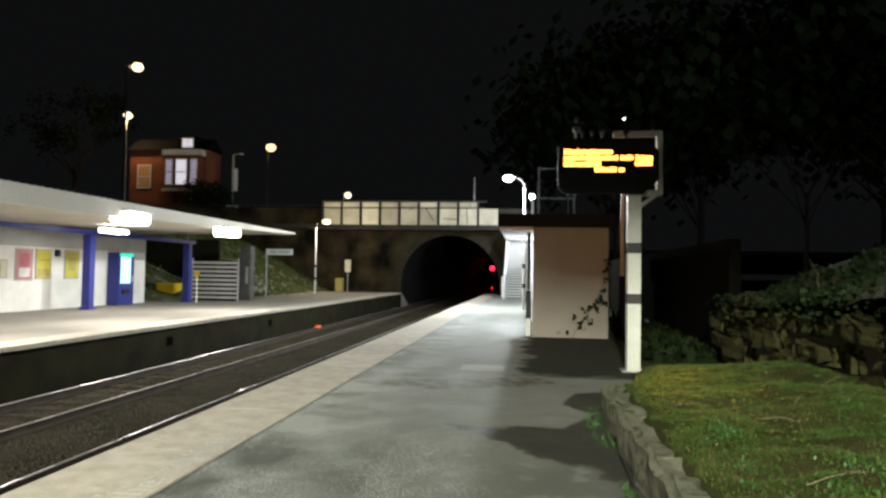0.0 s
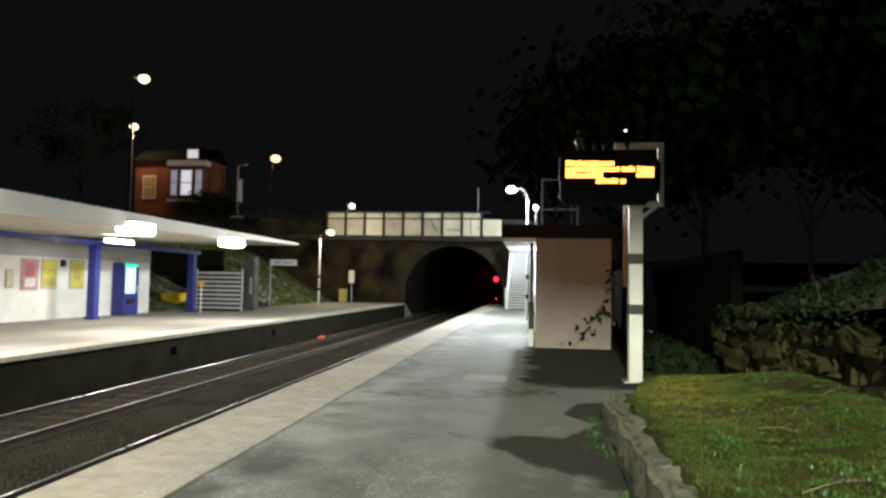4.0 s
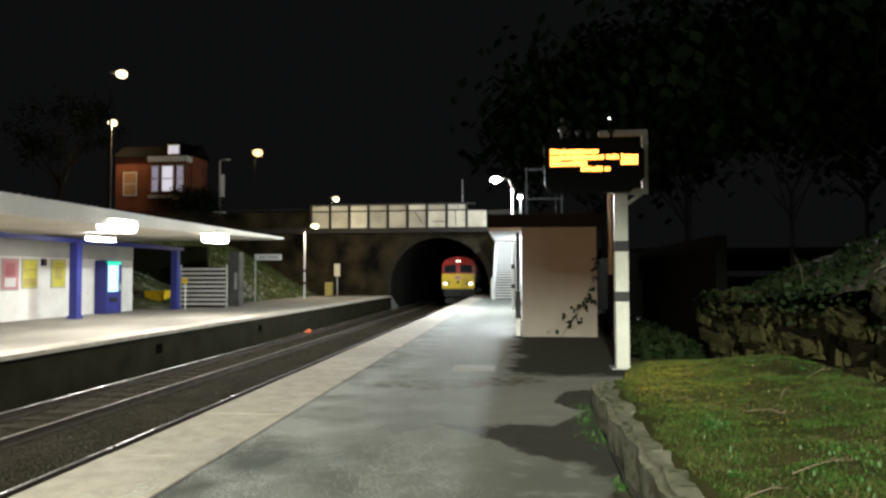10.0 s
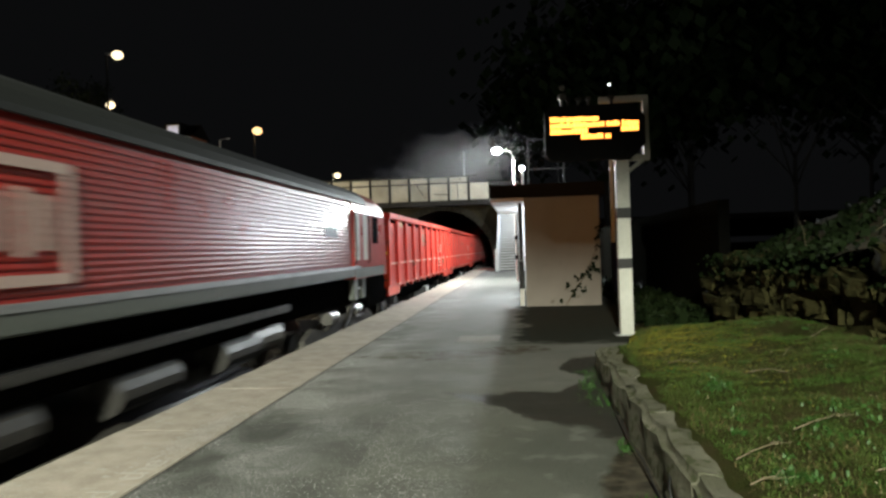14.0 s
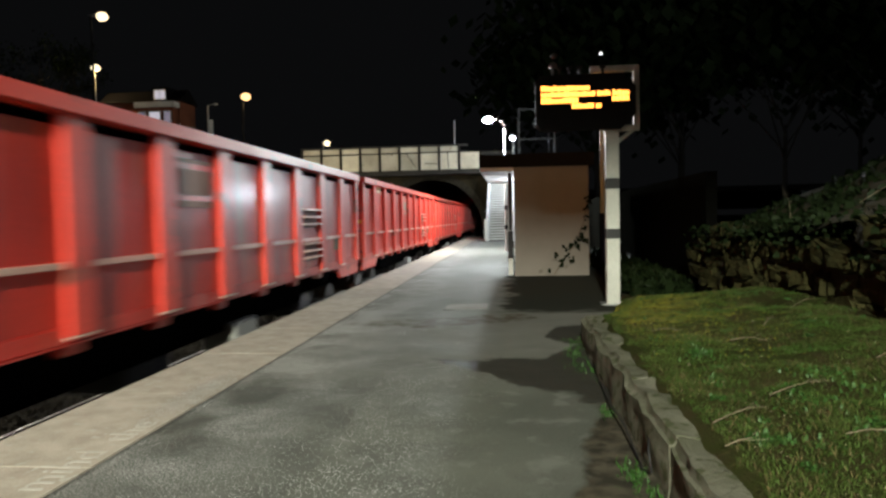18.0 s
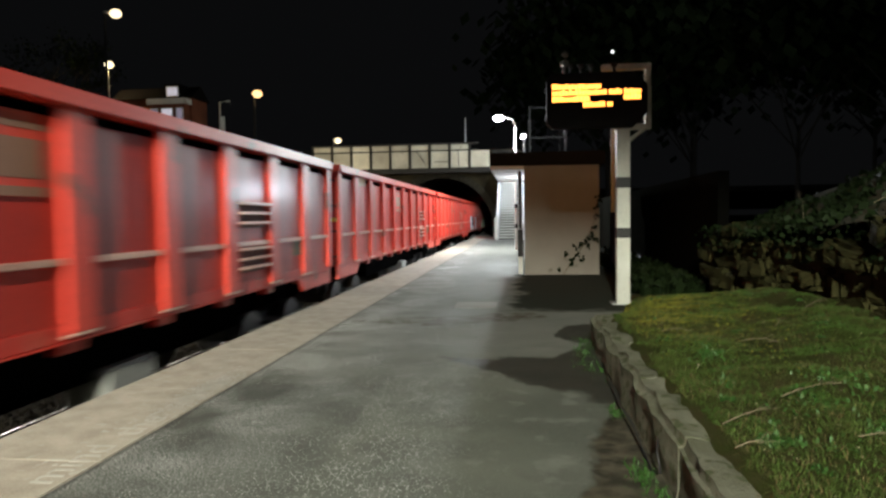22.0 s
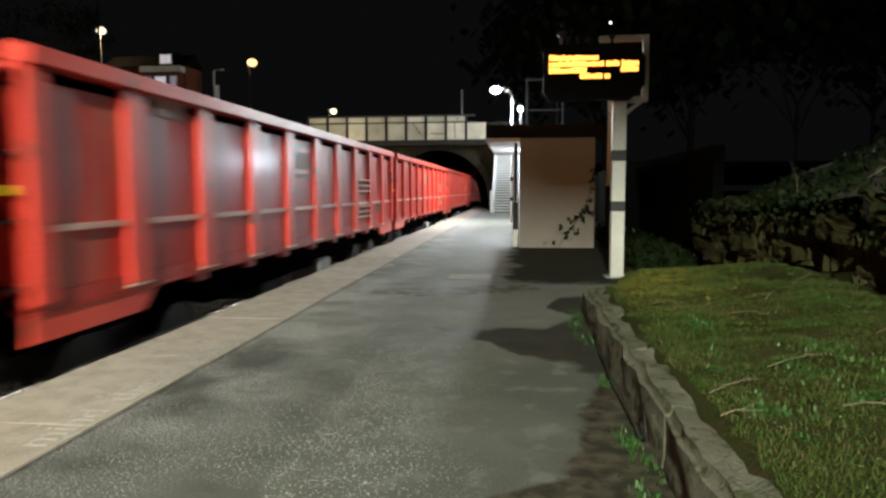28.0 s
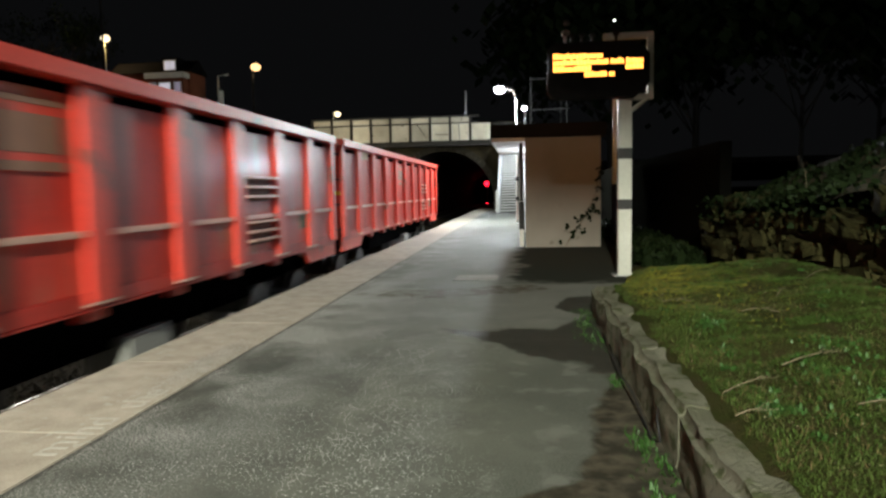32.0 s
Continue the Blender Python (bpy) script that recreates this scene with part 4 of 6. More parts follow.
part("light_tube", rods(((0.5, 2.9, 2.66), (0.5, 4.1, 2.66), 0.03)), M_TUBE, shelter, "lit fluorescent tube")
climber = thing("wall_climber", (4.95, 18.66, 0), "dark climbing plant stem with leaves against the shelter wall", "climbing plant")
part("stem", rods(((-0.15, 0, 0), (0.05, 0, 0.35), 0.012), ((0.05, 0, 0.35), (0.35, 0, 0.75), 0.01), ((0.35, 0, 0.75), (0.62, 0, 1.35), 0.008), ((0.62, 0, 1.35), (0.72, 0, 1.9), 0.005), ((0.05, 0, 0.35), (-0.2, 0, 0.42), 0.006), sides=6), M_TWIG, climber)
rng = random.Random(8)
for x, z in ((-0.22, 0.1), (0.02, 0.3), (0.06, 0.42), (0.2, 0.5), (0.18, 0.7), (0.32, 0.78), (0.45, 0.72), (0.5, 0.95), (0.66, 0.88), (0.6, 1.2), (0.34, 0.42), (-0.1, 0.52), (0.68, 1.5), (0.7, 1.75), (0.58, 1.05), (0.44, 0.86), (0.74, 1.95)):
    bm = bmesh.new()
    for _ in range(5):
        a, r = rng.uniform(0, 6.28), rng.uniform(0.022, 0.045)
        cx, cz = x + rng.uniform(-0.07, 0.07), z + rng.uniform(-0.07, 0.07)
        yy = -0.02 - rng.random() * 0.05
        vs = [bm.verts.new((cx + r * math.cos(a + k * 1.26) * (1 if k else 1.6), yy + 0.015 * (k % 2), cz + r * math.sin(a + k * 1.26) * (1 if k else 1.6))) for k in range(5)]
        bm.faces.new(vs)
    part("leaf_sprig", bm, M_DARKLEAF, climber)

# ---------------------------------------------------------------- lamp posts


def platform_lamp(place, side, height, glow_mat, label, group, big=0.2):
    """Swan-neck lamp: banded pole, curved neck, flat head reaching to the given side."""
    t = thing("platform_lamp_post", place, label, "lamp post", group)
    part("pole", rods(((0, 0, -0.02), (0, 0, height - 0.6), 0.07, 0.055)), M_WHITEPAINT, t)
    part("band", rods(((0, 0, 1.0), (0, 0, 1.2), 0.074), sides=12), M_BLACK, t)
    part("band", rods(((0, 0, 1.9), (0, 0, 2.1), 0.072), sides=12), M_BLACK, t)
    arc = [(side * 0.45 * (1 - math.cos(a)), 0, height - 0.6 + 0.5 * math.sin(a)) for a in np.linspace(0, 1.45, 8)]
    part("neck", tube(arc, 0.024), M_GIRDER, t, smooth=True)
    hx = arc[-1][0]
    head = part("head", boxes((hx, hx + side * 0.55, -0.1, 0.1, height - 0.13, height - 0.05), bevel=0.03), M_GALV, t)
    part("diffuser", balls(((hx + side * 0.36, 0, height - 0.14), big, (1.2, 0.9, 0.7))), glow_mat, head, "bright glowing diffuser", smooth=True)
    return t


platform_lamp((3.46, 32.0, 0), -1, 6.15, M_LAMPHOT, "tall swan-neck platform lamp, lit bright white", "platform lamps")
platform_lamp((3.9, -14.0, 0.0), -1, 9.4, M_LAMPHOT, "tall swan-neck platform lamp, lit bright white", "platform lamps")
platform_lamp((-11.6, 48.0, 0), 1, 5.35, M_LAMPWARM, "platform lamp with black bands on the opposite platform, lit", "platform lamps", 0.27)

# a scrap of orange netting on the far track
scrap = solid("orange_scrap", boxes((-0.16, 0.12, -0.09, 0.1, 0.0, 0.1), (-0.05, 0.15, -0.05, 0.14, 0.08, 0.17), bevel=0.02), shade("orange_plastic", (0.75, 0.16, 0.04), (0.5, 0.1, 0.04), 0.5), "scrap of orange plastic lying by the rail", "litter")
scrap.matrix_world = pose(-5.74, 30.61, -0.97, 0, 8, 30)

# ---------------------------------------------------------------- station building and canopy
BX = -14.4
station = thing("station_building", (0, 0, 0), "white-walled station building with a deep flat canopy", "station building")
part("front_wall", boxes((BX - 0.25, BX, -30, 31.0, -0.02, 2.35)), M_WHITEPAINT, station, "white painted front wall")
part("upper_wall", boxes((BX - 0.25, BX + 0.02, -30, 31.0, 2.35, 3.05)), M_GREYPAINT, station, "grey upper wall band")
part("end_wall", boxes((-20, BX - 0.25, 30.75, 31.0, -0.02, 3.05)), M_WHITEPAINT, station)


def canopy_piece(x0, x1, low, high):
    """Level along most of its length, thinning to a fine edge at the far end."""
    bm = bmesh.new()
    side = [(-30, low), (17, low), (33.4, high - 0.09), (33.4, high), (-30, high)]
    a = [bm.verts.new((x0, u, v)) for u, v in side]
    b = [bm.verts.new((x1, u, v)) for u, v in side]
    bm.faces.new(a), bm.faces.new(b[::-1])
    for i in range(5):
        bm.faces.new((a[i], b[i], b[(i + 1) % 5], a[(i + 1) % 5]))
    bmesh.ops.recalc_face_normals(bm, faces=bm.faces)
    return bm


part("canopy_slab", canopy_piece(-20, -8.1, 3.06, 3.5), M_SOFFIT, station, "cream canopy slab")
part("canopy_lip", canopy_piece(-8.1, -7.9, 3.02, 3.52), M_SOFFIT, station, "pale canopy edge")
part("beam", boxes((-13.2, -13.0, -30, 33.2, 2.88, 3.06)), M_BLUE, station, "blue beam over the columns")
for y in (-5.0, 2.5, 10.0, 17.5, 25.05, 32.55):
    col = part("column", boxes((-13.26, -12.94, y - 0.16, y + 0.16, -0.02, 2.88), bevel=0.015), M_BLUE, station, "square blue column")
    part("column_base", boxes((-13.3, -12.9, y - 0.2, y + 0.2, -0.02, 0.12)), M_BLUE, col)
for cy in CANOPY_LIGHTS:
    lt = part("canopy_light_box", boxes((-8.35, -7.6, cy - 0.6, cy + 0.6, 3.24, 3.3), bevel=0.015), M_WHITEPAINT, station)
    part("diffuser", boxes((-8.3, -7.65, cy - 0.55, cy + 0.55, 2.9, 3.24), bevel=0.06), M_TUBE, lt, "glowing light diffuser")
part("tube_light", boxes((-11.75, -11.45, 23.6, 25.0, 2.9, 3.05), bevel=0.02), M_TUBE, station, "lit tube light under the canopy")
for y in (-11, -4, 6.9):
    part("door", boxes((BX - 0.02, BX + 0.03, y, y + 1.0, 0, 2.1)), M_BLUE, station, "blue door")


def poster(y0, y1, z0, z1, face, label, inner=None):
    t = thing("poster", (BX, (y0 + y1) / 2, (z0 + z1) / 2), label, "poster", "posters on the station wall")
    w, h = (y1 - y0) / 2, (z1 - z0) / 2
    part("frame", boxes((0.0, 0.03, -w, w, -h, h), bevel=0.006), M_GREYPAINT, t)
    part("sheet", boxes((0.03, 0.034, -w + 0.05, w - 0.05, -h + 0.05, h - 0.05)), face, t)
    if inner:
        for i, (a0, a1, b0, b1, mm) in enumerate(inner):
            part("print_block", boxes((0.034, 0.037, -w + a0 * 2 * w, -w + a1 * 2 * w, -h + b0 * 2 * h, -h + b1 * 2 * h)), mm, t)
    return t


def paper(name, c):
    return shade(name, c, tuple(v * 0.8 for v in c), 0.6, scale=3, fine=40, bump=0.02)


M_PAPER_Y, M_PAPER_P, M_PAPER_B, M_PAPER_W = paper("yellow_paper", (0.55, 0.5, 0.07)), paper("pink_paper", (0.5, 0.22, 0.24)), paper("navy_paper", (0.03, 0.06, 0.16)), paper("white_paper", (0.7, 0.7, 0.68))
M_PAPER_R, M_PAPER_T, M_PAPER_C = paper("rose_paper", (0.42, 0.14, 0.16)), paper("tan_paper", (0.42, 0.36, 0.1)), paper("cream_paper", (0.6, 0.58, 0.38))
poster(22.85, 23.72, 1.1, 2.27, M_PAPER_P, "faded pink and white framed poster on the white wall", ((0.2, 0.8, 0.12, 0.4, M_PAPER_W), (0.25, 0.75, 0.45, 0.85, M_PAPER_R)))
poster(23.85, 24.68, 1.15, 2.28, M_PAPER_Y, "yellow notice poster in a grey frame", ((0.1, 0.9, 0.1, 0.35, M_PAPER_T), (0.15, 0.85, 0.6, 0.66, M_PAPER_T)))
poster(25.4, 26.25, 1.15, 2.3, M_PAPER_Y, "yellow timetable poster in a grey frame", ((0.25, 0.75, 0.3, 0.75, M_PAPER_T), (0.15, 0.85, 0.82, 0.87, M_PAPER_T)))
poster(21.0, 21.85, 1.1, 2.3, M_PAPER_B, "dark blue framed poster on the white wall", ((0.35, 0.7, 0.55, 0.8, M_PAPER_W), (0.2, 0.6, 0.25, 0.3, M_PAPER_W)))
poster(22.15, 22.5, 1.2, 1.85, M_PAPER_C, "small cream notice on the white wall")
poster(18.1, 19.3, 1.0, 2.3, M_PAPER_B, "dark framed poster with a pale picture", ((0.1, 0.9, 0.5, 0.9, M_PAPER_W),))
bell = thing("wall_speaker", (BX, 24.95, 2.15), "small black speaker box on the white wall", "speaker")
part("box", boxes((0, 0.12, -0.1, 0.1, -0.13, 0.13), bevel=0.015), M_BLACK, bell)

kiosk = thing("ticket_machine", (-14.2, 28.75, 0), "tall blue ticket machine with a lit cyan screen", "ticket machine")
part("cabinet", boxes((-0.3, 0.3, -0.6, 0.6, 0.0, 2.3), bevel=0.03), M_BLUE, kiosk)
part("screen", boxes((0.3, 0.31, -0.42, 0.3, 0.95, 2.1)), M_SCREEN, kiosk, "bright pale cyan screen")
part("header", boxes((0.3, 0.312, -0.5, 0.5, 2.12, 2.27)), M_SCREENTOP, kiosk, "glowing green header")
part("card_slot", boxes((0.3, 0.33, 0.36, 0.5, 1.0, 1.3), bevel=0.006), M_GALV, kiosk)
part("ticket_tray", boxes((0.3, 0.36, -0.3, 0.2, 0.5, 0.7), bevel=0.01), M_BLACK, kiosk)

bench = thing("platform_bench", (-13.9, 19.6, 0), "dark blue metal bench by the station wall", "bench")
part("seat", boxes((-0.22, 0.22, -0.9, 0.9, 0.42, 0.47), bevel=0.01), M_BLUE, bench)
part("backrest", boxes((-0.25, -0.2, -0.9, 0.9, 0.55, 0.9), bevel=0.01), M_BLUE, bench)
for y in (-0.7, 0.7):
    part("leg", boxes((-0.2, 0.2, y - 0.03, y + 0.03, 0, 0.42)), M_BLACK, bench)

grit = thing("grit_bin", (-15.6, 35.6, 0), "yellow plastic grit bin with a sloping lid", "grit bin")
part("tub", boxes((-0.5, 0.5, -0.75, 0.75, 0.0, 0.7), bevel=0.06), M_YELLOW, grit)
part("lid", boxes((-0.54, 0.54, -0.8, 0.8, 0.7, 0.85), bevel=0.06), M_YELLOW, grit)

marker = thing("yellow_sign_post", (-12.3, 32.0, 0), "slim white post with a small yellow round sign", "sign")
part("post", rods(((0, 0, -0.01), (0, 0, 1.35), 0.035)), M_WHITEPAINT, marker)
part("plate", rods(((0, -0.03, 1.38), (0, 0.0, 1.38), 0.16), sides=18), M_YELLOW, marker, "yellow disc")

# steps up to the street from the opposite platform
def steps(name, x0, x1, y0, count, riser, tread, label, rails_mat, wall_mat, step_mat):
    t = thing(name, (x0, y0, 0), label, "stairs")
    w = x1 - x0
    for k in range(count):
        s = part("step", boxes((0, w, k * tread, (k + 1) * tread, max(0.0, (k - 1) * riser) - 0.02, (k + 1) * riser)), step_mat, t)
        part("nosing", boxes((0.0, w, k * tread - 0.015, k * tread + 0.06, (k + 1) * riser, (k + 1) * riser + 0.006), (0.0, w, k * tread - 0.018, k * tread - 0.002, (k + 1) * riser - 0.07, (k + 1) * riser)), M_WHITEPAINT, s, "white painted nosing")
    rise, run = count * riser, count * tread
    for x in (-0.1, w + 0.1):
        if wall_mat is None:
            part("handrail", rods(((x, 0, 0), (x, 0, 1.0), 0.03), ((x, 0, 1.0), (x, run, rise + 1.0), 0.03), ((x, run, rise), (x, run, rise + 1.0), 0.03)), rails_mat, t)
            continue
        bm = bmesh.new()
        vs = [bm.verts.new((x + dx, yy, zz)) for dx in (-0.08, 0.08) for yy, zz in ((-0.1, 0), (-0.1, 0.95), (run, rise + 0.95), (run, 0))]
        for f in ((0, 1, 2, 3), (7, 6, 5, 4), (0, 4, 5, 1), (1, 5, 6, 2), (2, 6, 7, 3), (3, 7, 4, 0)):
            bm.faces.new([vs[i] for i in f])
        bmesh.ops.recalc_face_normals(bm, faces=bm.faces)
        part("side_wall", bm, wall_mat, t)
        part("handrail", rods(((x, -0.3, 1.0), (x, 0, 1.08), 0.03), ((x, 0, 1.08), (x, run, rise + 1.08), 0.03)), rails_mat, t)
    part("landing", boxes((-0.1, w + 0.1, run, run + 1.6, rise - 0.25, rise)), M_CONCRETE, t)
    return t


yard = thing("yard_wall", (-16.5, 36.9, 0), "dark stained wall with a sloping stone ramp side beside the gate", "wall", kind="structure")
part("wall_face", boxes((-2.6, 2.9, 0.0, 0.25, -0.02, 3.3)), M_PLATWALL, yard)
bm = bmesh.new()
vs = [bm.verts.new((x, y, z)) for y in (-0.3, -0.02) for x, z in ((-1.6, -0.02), (-1.6, 1.95), (2.5, 0.45), (2.5, -0.02))]
for f in ((0, 1, 2, 3), (7, 6, 5, 4), (0, 4, 5, 1), (1, 5, 6, 2), (2, 6, 7, 3), (3, 7, 4, 0)):
    bm.faces.new([vs[k] for k in f])
bmesh.ops.recalc_face_normals(bm, faces=bm.faces)
part("ramp_side", bm, M_KERB, yard, "sloping brown stone side of a ramp")
slats = thing("slatted_gate", (-13.45, 34.4, 0), "white horizontal slatted gate beside the station building", "gate")
for k in range(9):
    part("slat", boxes((-0.35, 2.1, -0.03, 0.0, 0.12 + k * 0.225, 0.235 + k * 0.225), bevel=0.008), M_WHITEPAINT, slats)
for x in (-0.4, 2.1):
    part("gate_post", boxes((x, x + 0.08, -0.04, 0.06, -0.02, 2.2)), M_GREYPAINT, slats)
part("backing", boxes((-0.35, 2.1, 0.05, 0.08, 0.0, 2.1)), M_ROOFFELT, slats, "dark backing sheet")
pillar = thing("brick_pillar", (-11.5, 36.0, 0), "dark pillar at the foot of the street steps", "pillar")
part("shaft", boxes((-0.3, 0.3, -0.3, 0.3, -0.02, 2.9), bevel=0.02), M_BOGIE, pillar)
part("notice", boxes((0.05, 0.2, -0.32, -0.3, 0.9, 1.8)), M_GREYPAINT, pillar, "pale notice plate")
M_STEPDARK, M_STEPWALL = shade("step_concrete", (0.09, 0.09, 0.085), (0.05, 0.05, 0.05), 0.8), shade("stair_wall", (0.6, 0.6, 0.6), (0.45, 0.45, 0.44), 0.7)
steps("bridge_steps", 2.15, 3.75, 46.0, 28, 0.178, 0.29, "brightly lit steps with white nosings up to the road bridge", M_WHITEPAINT, M_STEPWALL, M_STEPDARK)
newel = thing("newel_posts", (2.0, 45.6, 0), "white rounded newel at the foot of the bridge steps", "newel")
part("newel_post", boxes((-0.1, 0.1, -0.15, 0.15, 0, 1.5), bevel=0.06), M_WHITEPAINT, newel)
frame_t = thing("stair_enclosure", (3.3, 40.0, 0), "dark framed glazed enclosure over the stair tower", "stair tower")
for x in (0.9, 2.9):
    for y in (0.0, 6.0):
        part("corner_post", boxes((x - 0.045, x + 0.045, y - 0.045, y + 0.045, -0.02, 7.8)), M_POLE, frame_t)
for z in (4.2, 6.0, 7.7):
    part("rail", boxes((0.82, 2.98, -0.04, 0.04, z - 0.04, z + 0.04)), M_POLE, frame_t)

name_sign = thing("station_sign", (-11.4, 41.4, 0), "white station name board on a slim post", "station sign")
for x in (-1.2,):
    part("post", rods(((x, 0, -0.02), (x, 0, 2.9), 0.05)), M_GREYPAINT, name_sign)
part("panel", boxes((-1.25, 0.5, -0.04, 0.0, 2.6, 2.97), bevel=0.01), M_WHITEPAINT, name_sign)
part("lettering", boxes((-0.95, -0.5, -0.046, -0.041, 2.72, 2.85), (-0.4, 0.3, -0.046, -0.041, 2.72, 2.85)), M_GREYPAINT, name_sign, "grey bars of lettering")

# ---------------------------------------------------------------- banks, bridge, tunnel
def left_bank(x, y):
    d = -12.9 - x
    h = 0.55 * max(0.0, d - 0.3) + 0.25 * noise.noise((x * 0.5, y * 0.5, 2))
    cap = 6.2
    if y < 38:
        h *= max(0.0, (y - 33.5) / 4.5)
    return max(-0.03, min(h, cap + 0.2 * noise.noise((x, y, 0))))


grid_mesh("left_bank", list(np.arange(-60, -12.8, 1.0))[:-1] + [-13.2, -12.9], list(np.arange(33, 57, 0.7)), left_bank, shade("bank_grass", (0.1, 0.115, 0.04), (0.06, 0.05, 0.024), 0.95, scale=0.5, fine=9, bump=0.8, depth=0.05, wear=(0.3, 0.3, 0.24), wear_at=0.54), "rough grass bank behind the opposite platform", "bank", "structure")
blades("bank_growth", 9000, lambda r: (lambda x, y: (x, y, left_bank(x, y)))(-13 - 9 * r.random(), 36 + 20 * r.random()), 0.22, shade("rank_grass", (0.06, 0.1, 0.02), (0.08, 0.07, 0.03), 0.8, scale=0.6, fine=5, bump=0), "rough grass and scrub on the bank", "grass", 12, droop=0.8, width=0.15)

AX, AZ, AR, PORTAL_Y = -2.77, 0.7, 4.07, 56.0


def arch_points(r, steps_n=28):
    """From the left foot over the crown to the right foot, as (x, z)."""
    pts = [(AX - r, -1.35)]
    pts += [(AX - r * math.cos(a), AZ + r * math.sin(a)) for a in np.linspace(0, math.pi, steps_n)]
    return pts + [(AX + r, -1.35)]


portal = thing("tunnel_portal", (0, 0, 0), "old masonry tunnel portal under the bridge, stained and sooty", "tunnel portal", kind="structure")
bm = bmesh.new()
inner = arch_points(AR + 0.45)
outer = []
for x, z in inner:
    dx, dz = x - AX, max(z, -1.35) - AZ
    if z <= AZ:
        outer.append((-40 if dx < 0 else 4.2, z))
    else:
        k = min((40 if dx < 0 else 4.2 - AX) / max(abs(dx), 1e-6), (7.0 - AZ) / max(dz, 1e-6))
        outer.append((AX + dx * k, AZ + dz * k))
rings = []
for y in (PORTAL_Y, PORTAL_Y + 0.8):
    rings.append(([bm.verts.new((x, y, z)) for x, z in inner], [bm.verts.new((x, y, z)) for x, z in outer]))
for i in range(len(inner) - 1):
    for a, b in rings:
        bm.faces.new((a[i], a[i + 1], b[i + 1], b[i]))
    bm.faces.new((rings[0][0][i], rings[0][0][i + 1], rings[1][0][i + 1], rings[1][0][i]))
bmesh.ops.recalc_face_normals(bm, faces=bm.faces)
part("portal_wall", bm, M_PORTAL, portal)
for i in range(31):
    a0, a1 = math.pi * i / 31, math.pi * (i + 1) / 31 - 0.006
    bm = bmesh.new()
    q = [(r, a) for a in (a0, a1) for r in (AR, AR + 0.55)]
    f = [bm.verts.new((AX - r * math.cos(a), PORTAL_Y - 0.06 - 0.02 * (i % 2), AZ + r * math.sin(a))) for r, a in q]
    g = [bm.verts.new((AX - r * math.cos(a), PORTAL_Y + 0.4, AZ + r * math.sin(a))) for r, a in q]
    for face in ((f[0], f[1], f[3], f[2]), (g[2], g[3], g[1], g[0]), (f[0], g[0], g[1], f[1]), (f[2], f[3], g[3], g[2]), (f[0], f[2], g[2], g[0]), (f[1], g[1], g[3], f[3])):
        bm.faces.new(face)
    bmesh.ops.recalc_face_normals(bm, faces=bm.faces)
    part("voussoir", bm, M_VOUSSOIR, portal)
for sx in (-1, 1):
    for k in range(4):
        part("quoin", boxes((AX + sx * AR, AX + sx * (AR + 0.5 + 0.12 * (k % 2)), PORTAL_Y - 0.07, PORTAL_Y + 0.4, -1.3 + k * 0.54, -0.78 + k * 0.54), bevel=0.015), M_VOUSSOIR, portal)
barrel = extrude_profile([(x - AX, z) for x, z in arch_points(AR)], [((AX + track_bend(y)[0], y, 0), track_bend(y)[1]) for y in list(np.arange(PORTAL_Y + 0.3, 100, 6)) + list(np.arange(100, 165, 5)) + [400, 650]], closed=False, caps=False)
solid("tunnel_lining", barrel, M_TUNNEL, "dark sooty brick lining of the curved tunnel", "tunnel", kind="structure")
bm = boxes((AX + 125, AX + 160, 645, 646, -2, 8))
solid("tunnel_end", bm, M_TUNNEL, "dark end of the tunnel", "tunnel", kind="structure")
# ground over the tunnel
solid("hill", boxes((-80, 4.0, PORTAL_Y + 0.8, 57.6, 5.5, 6.4), (-160, 6, 57.6, 130, 5.6, 6.6), (-160, 260, 130, 660, 5.6, 6.6)), M_TUNNEL, "dark road level ground above the tunnel", "ground", kind="structure")

bridge = thing("road_bridge", (0, 54.6, 0), "old iron road bridge with pale parapet panels over the tracks", "bridge")
part("bottom_girder", boxes((-14.5, 1.3, -0.15, 0.5, 5.1, 5.5)), M_GIRDER, bridge)
part("deck", boxes((-30, 3.8, 0.5, 2.2, 5.2, 5.6)), M_GIRDER, bridge)
part("top_rail", boxes((-13.3, 0.3, -0.05, 0.2, 7.34, 7.48)), M_GIRDER, bridge)
part("mid_rail", boxes((-13.3, 0.3, -0.05, 0.05, 6.83, 6.93)), M_GIRDER, bridge)
PANEL_LOW = mesh_of("parapet_panel", boxes((0.03, 1.58, 0.0, 0.06, 5.52, 6.82)), M_PANEL)
PANEL_TOP = mesh_of("upper_panel", boxes((0.03, 1.58, 0.02, 0.08, 6.94, 7.33)), M_PANEL)
for k in range(2, 11):
    x = -16.4 + k * 1.6
    piece("parapet_panel", PANEL_LOW, bridge, pose(x, 0, 0))
    if k < 10:
        piece("upper_panel", PANEL_TOP, bridge, pose(x, 0, 0))
    part("stanchion", boxes((x - 0.1, x + 0.1, -0.12, 0.0, 5.5, 7.42 if k < 11 else 6.9)), M_GIRDER, bridge)
for k, (a, b) in enumerate((((-4.6, 6.8), (-4.0, 5.9)), ((-3.2, 6.0), (-2.0, 5.95)), ((-1.3, 6.8), (-1.25, 5.6)))):
    part("cable", rods(((a[0], -0.15, a[1]), (b[0], -0.15, b[1]), 0.03)), M_GIRDER, bridge)
part("flagpole", rods(((-0.75, 0.4, 7.3), (-0.75, 0.4, 9.4), 0.04)), M_GALV, bridge)
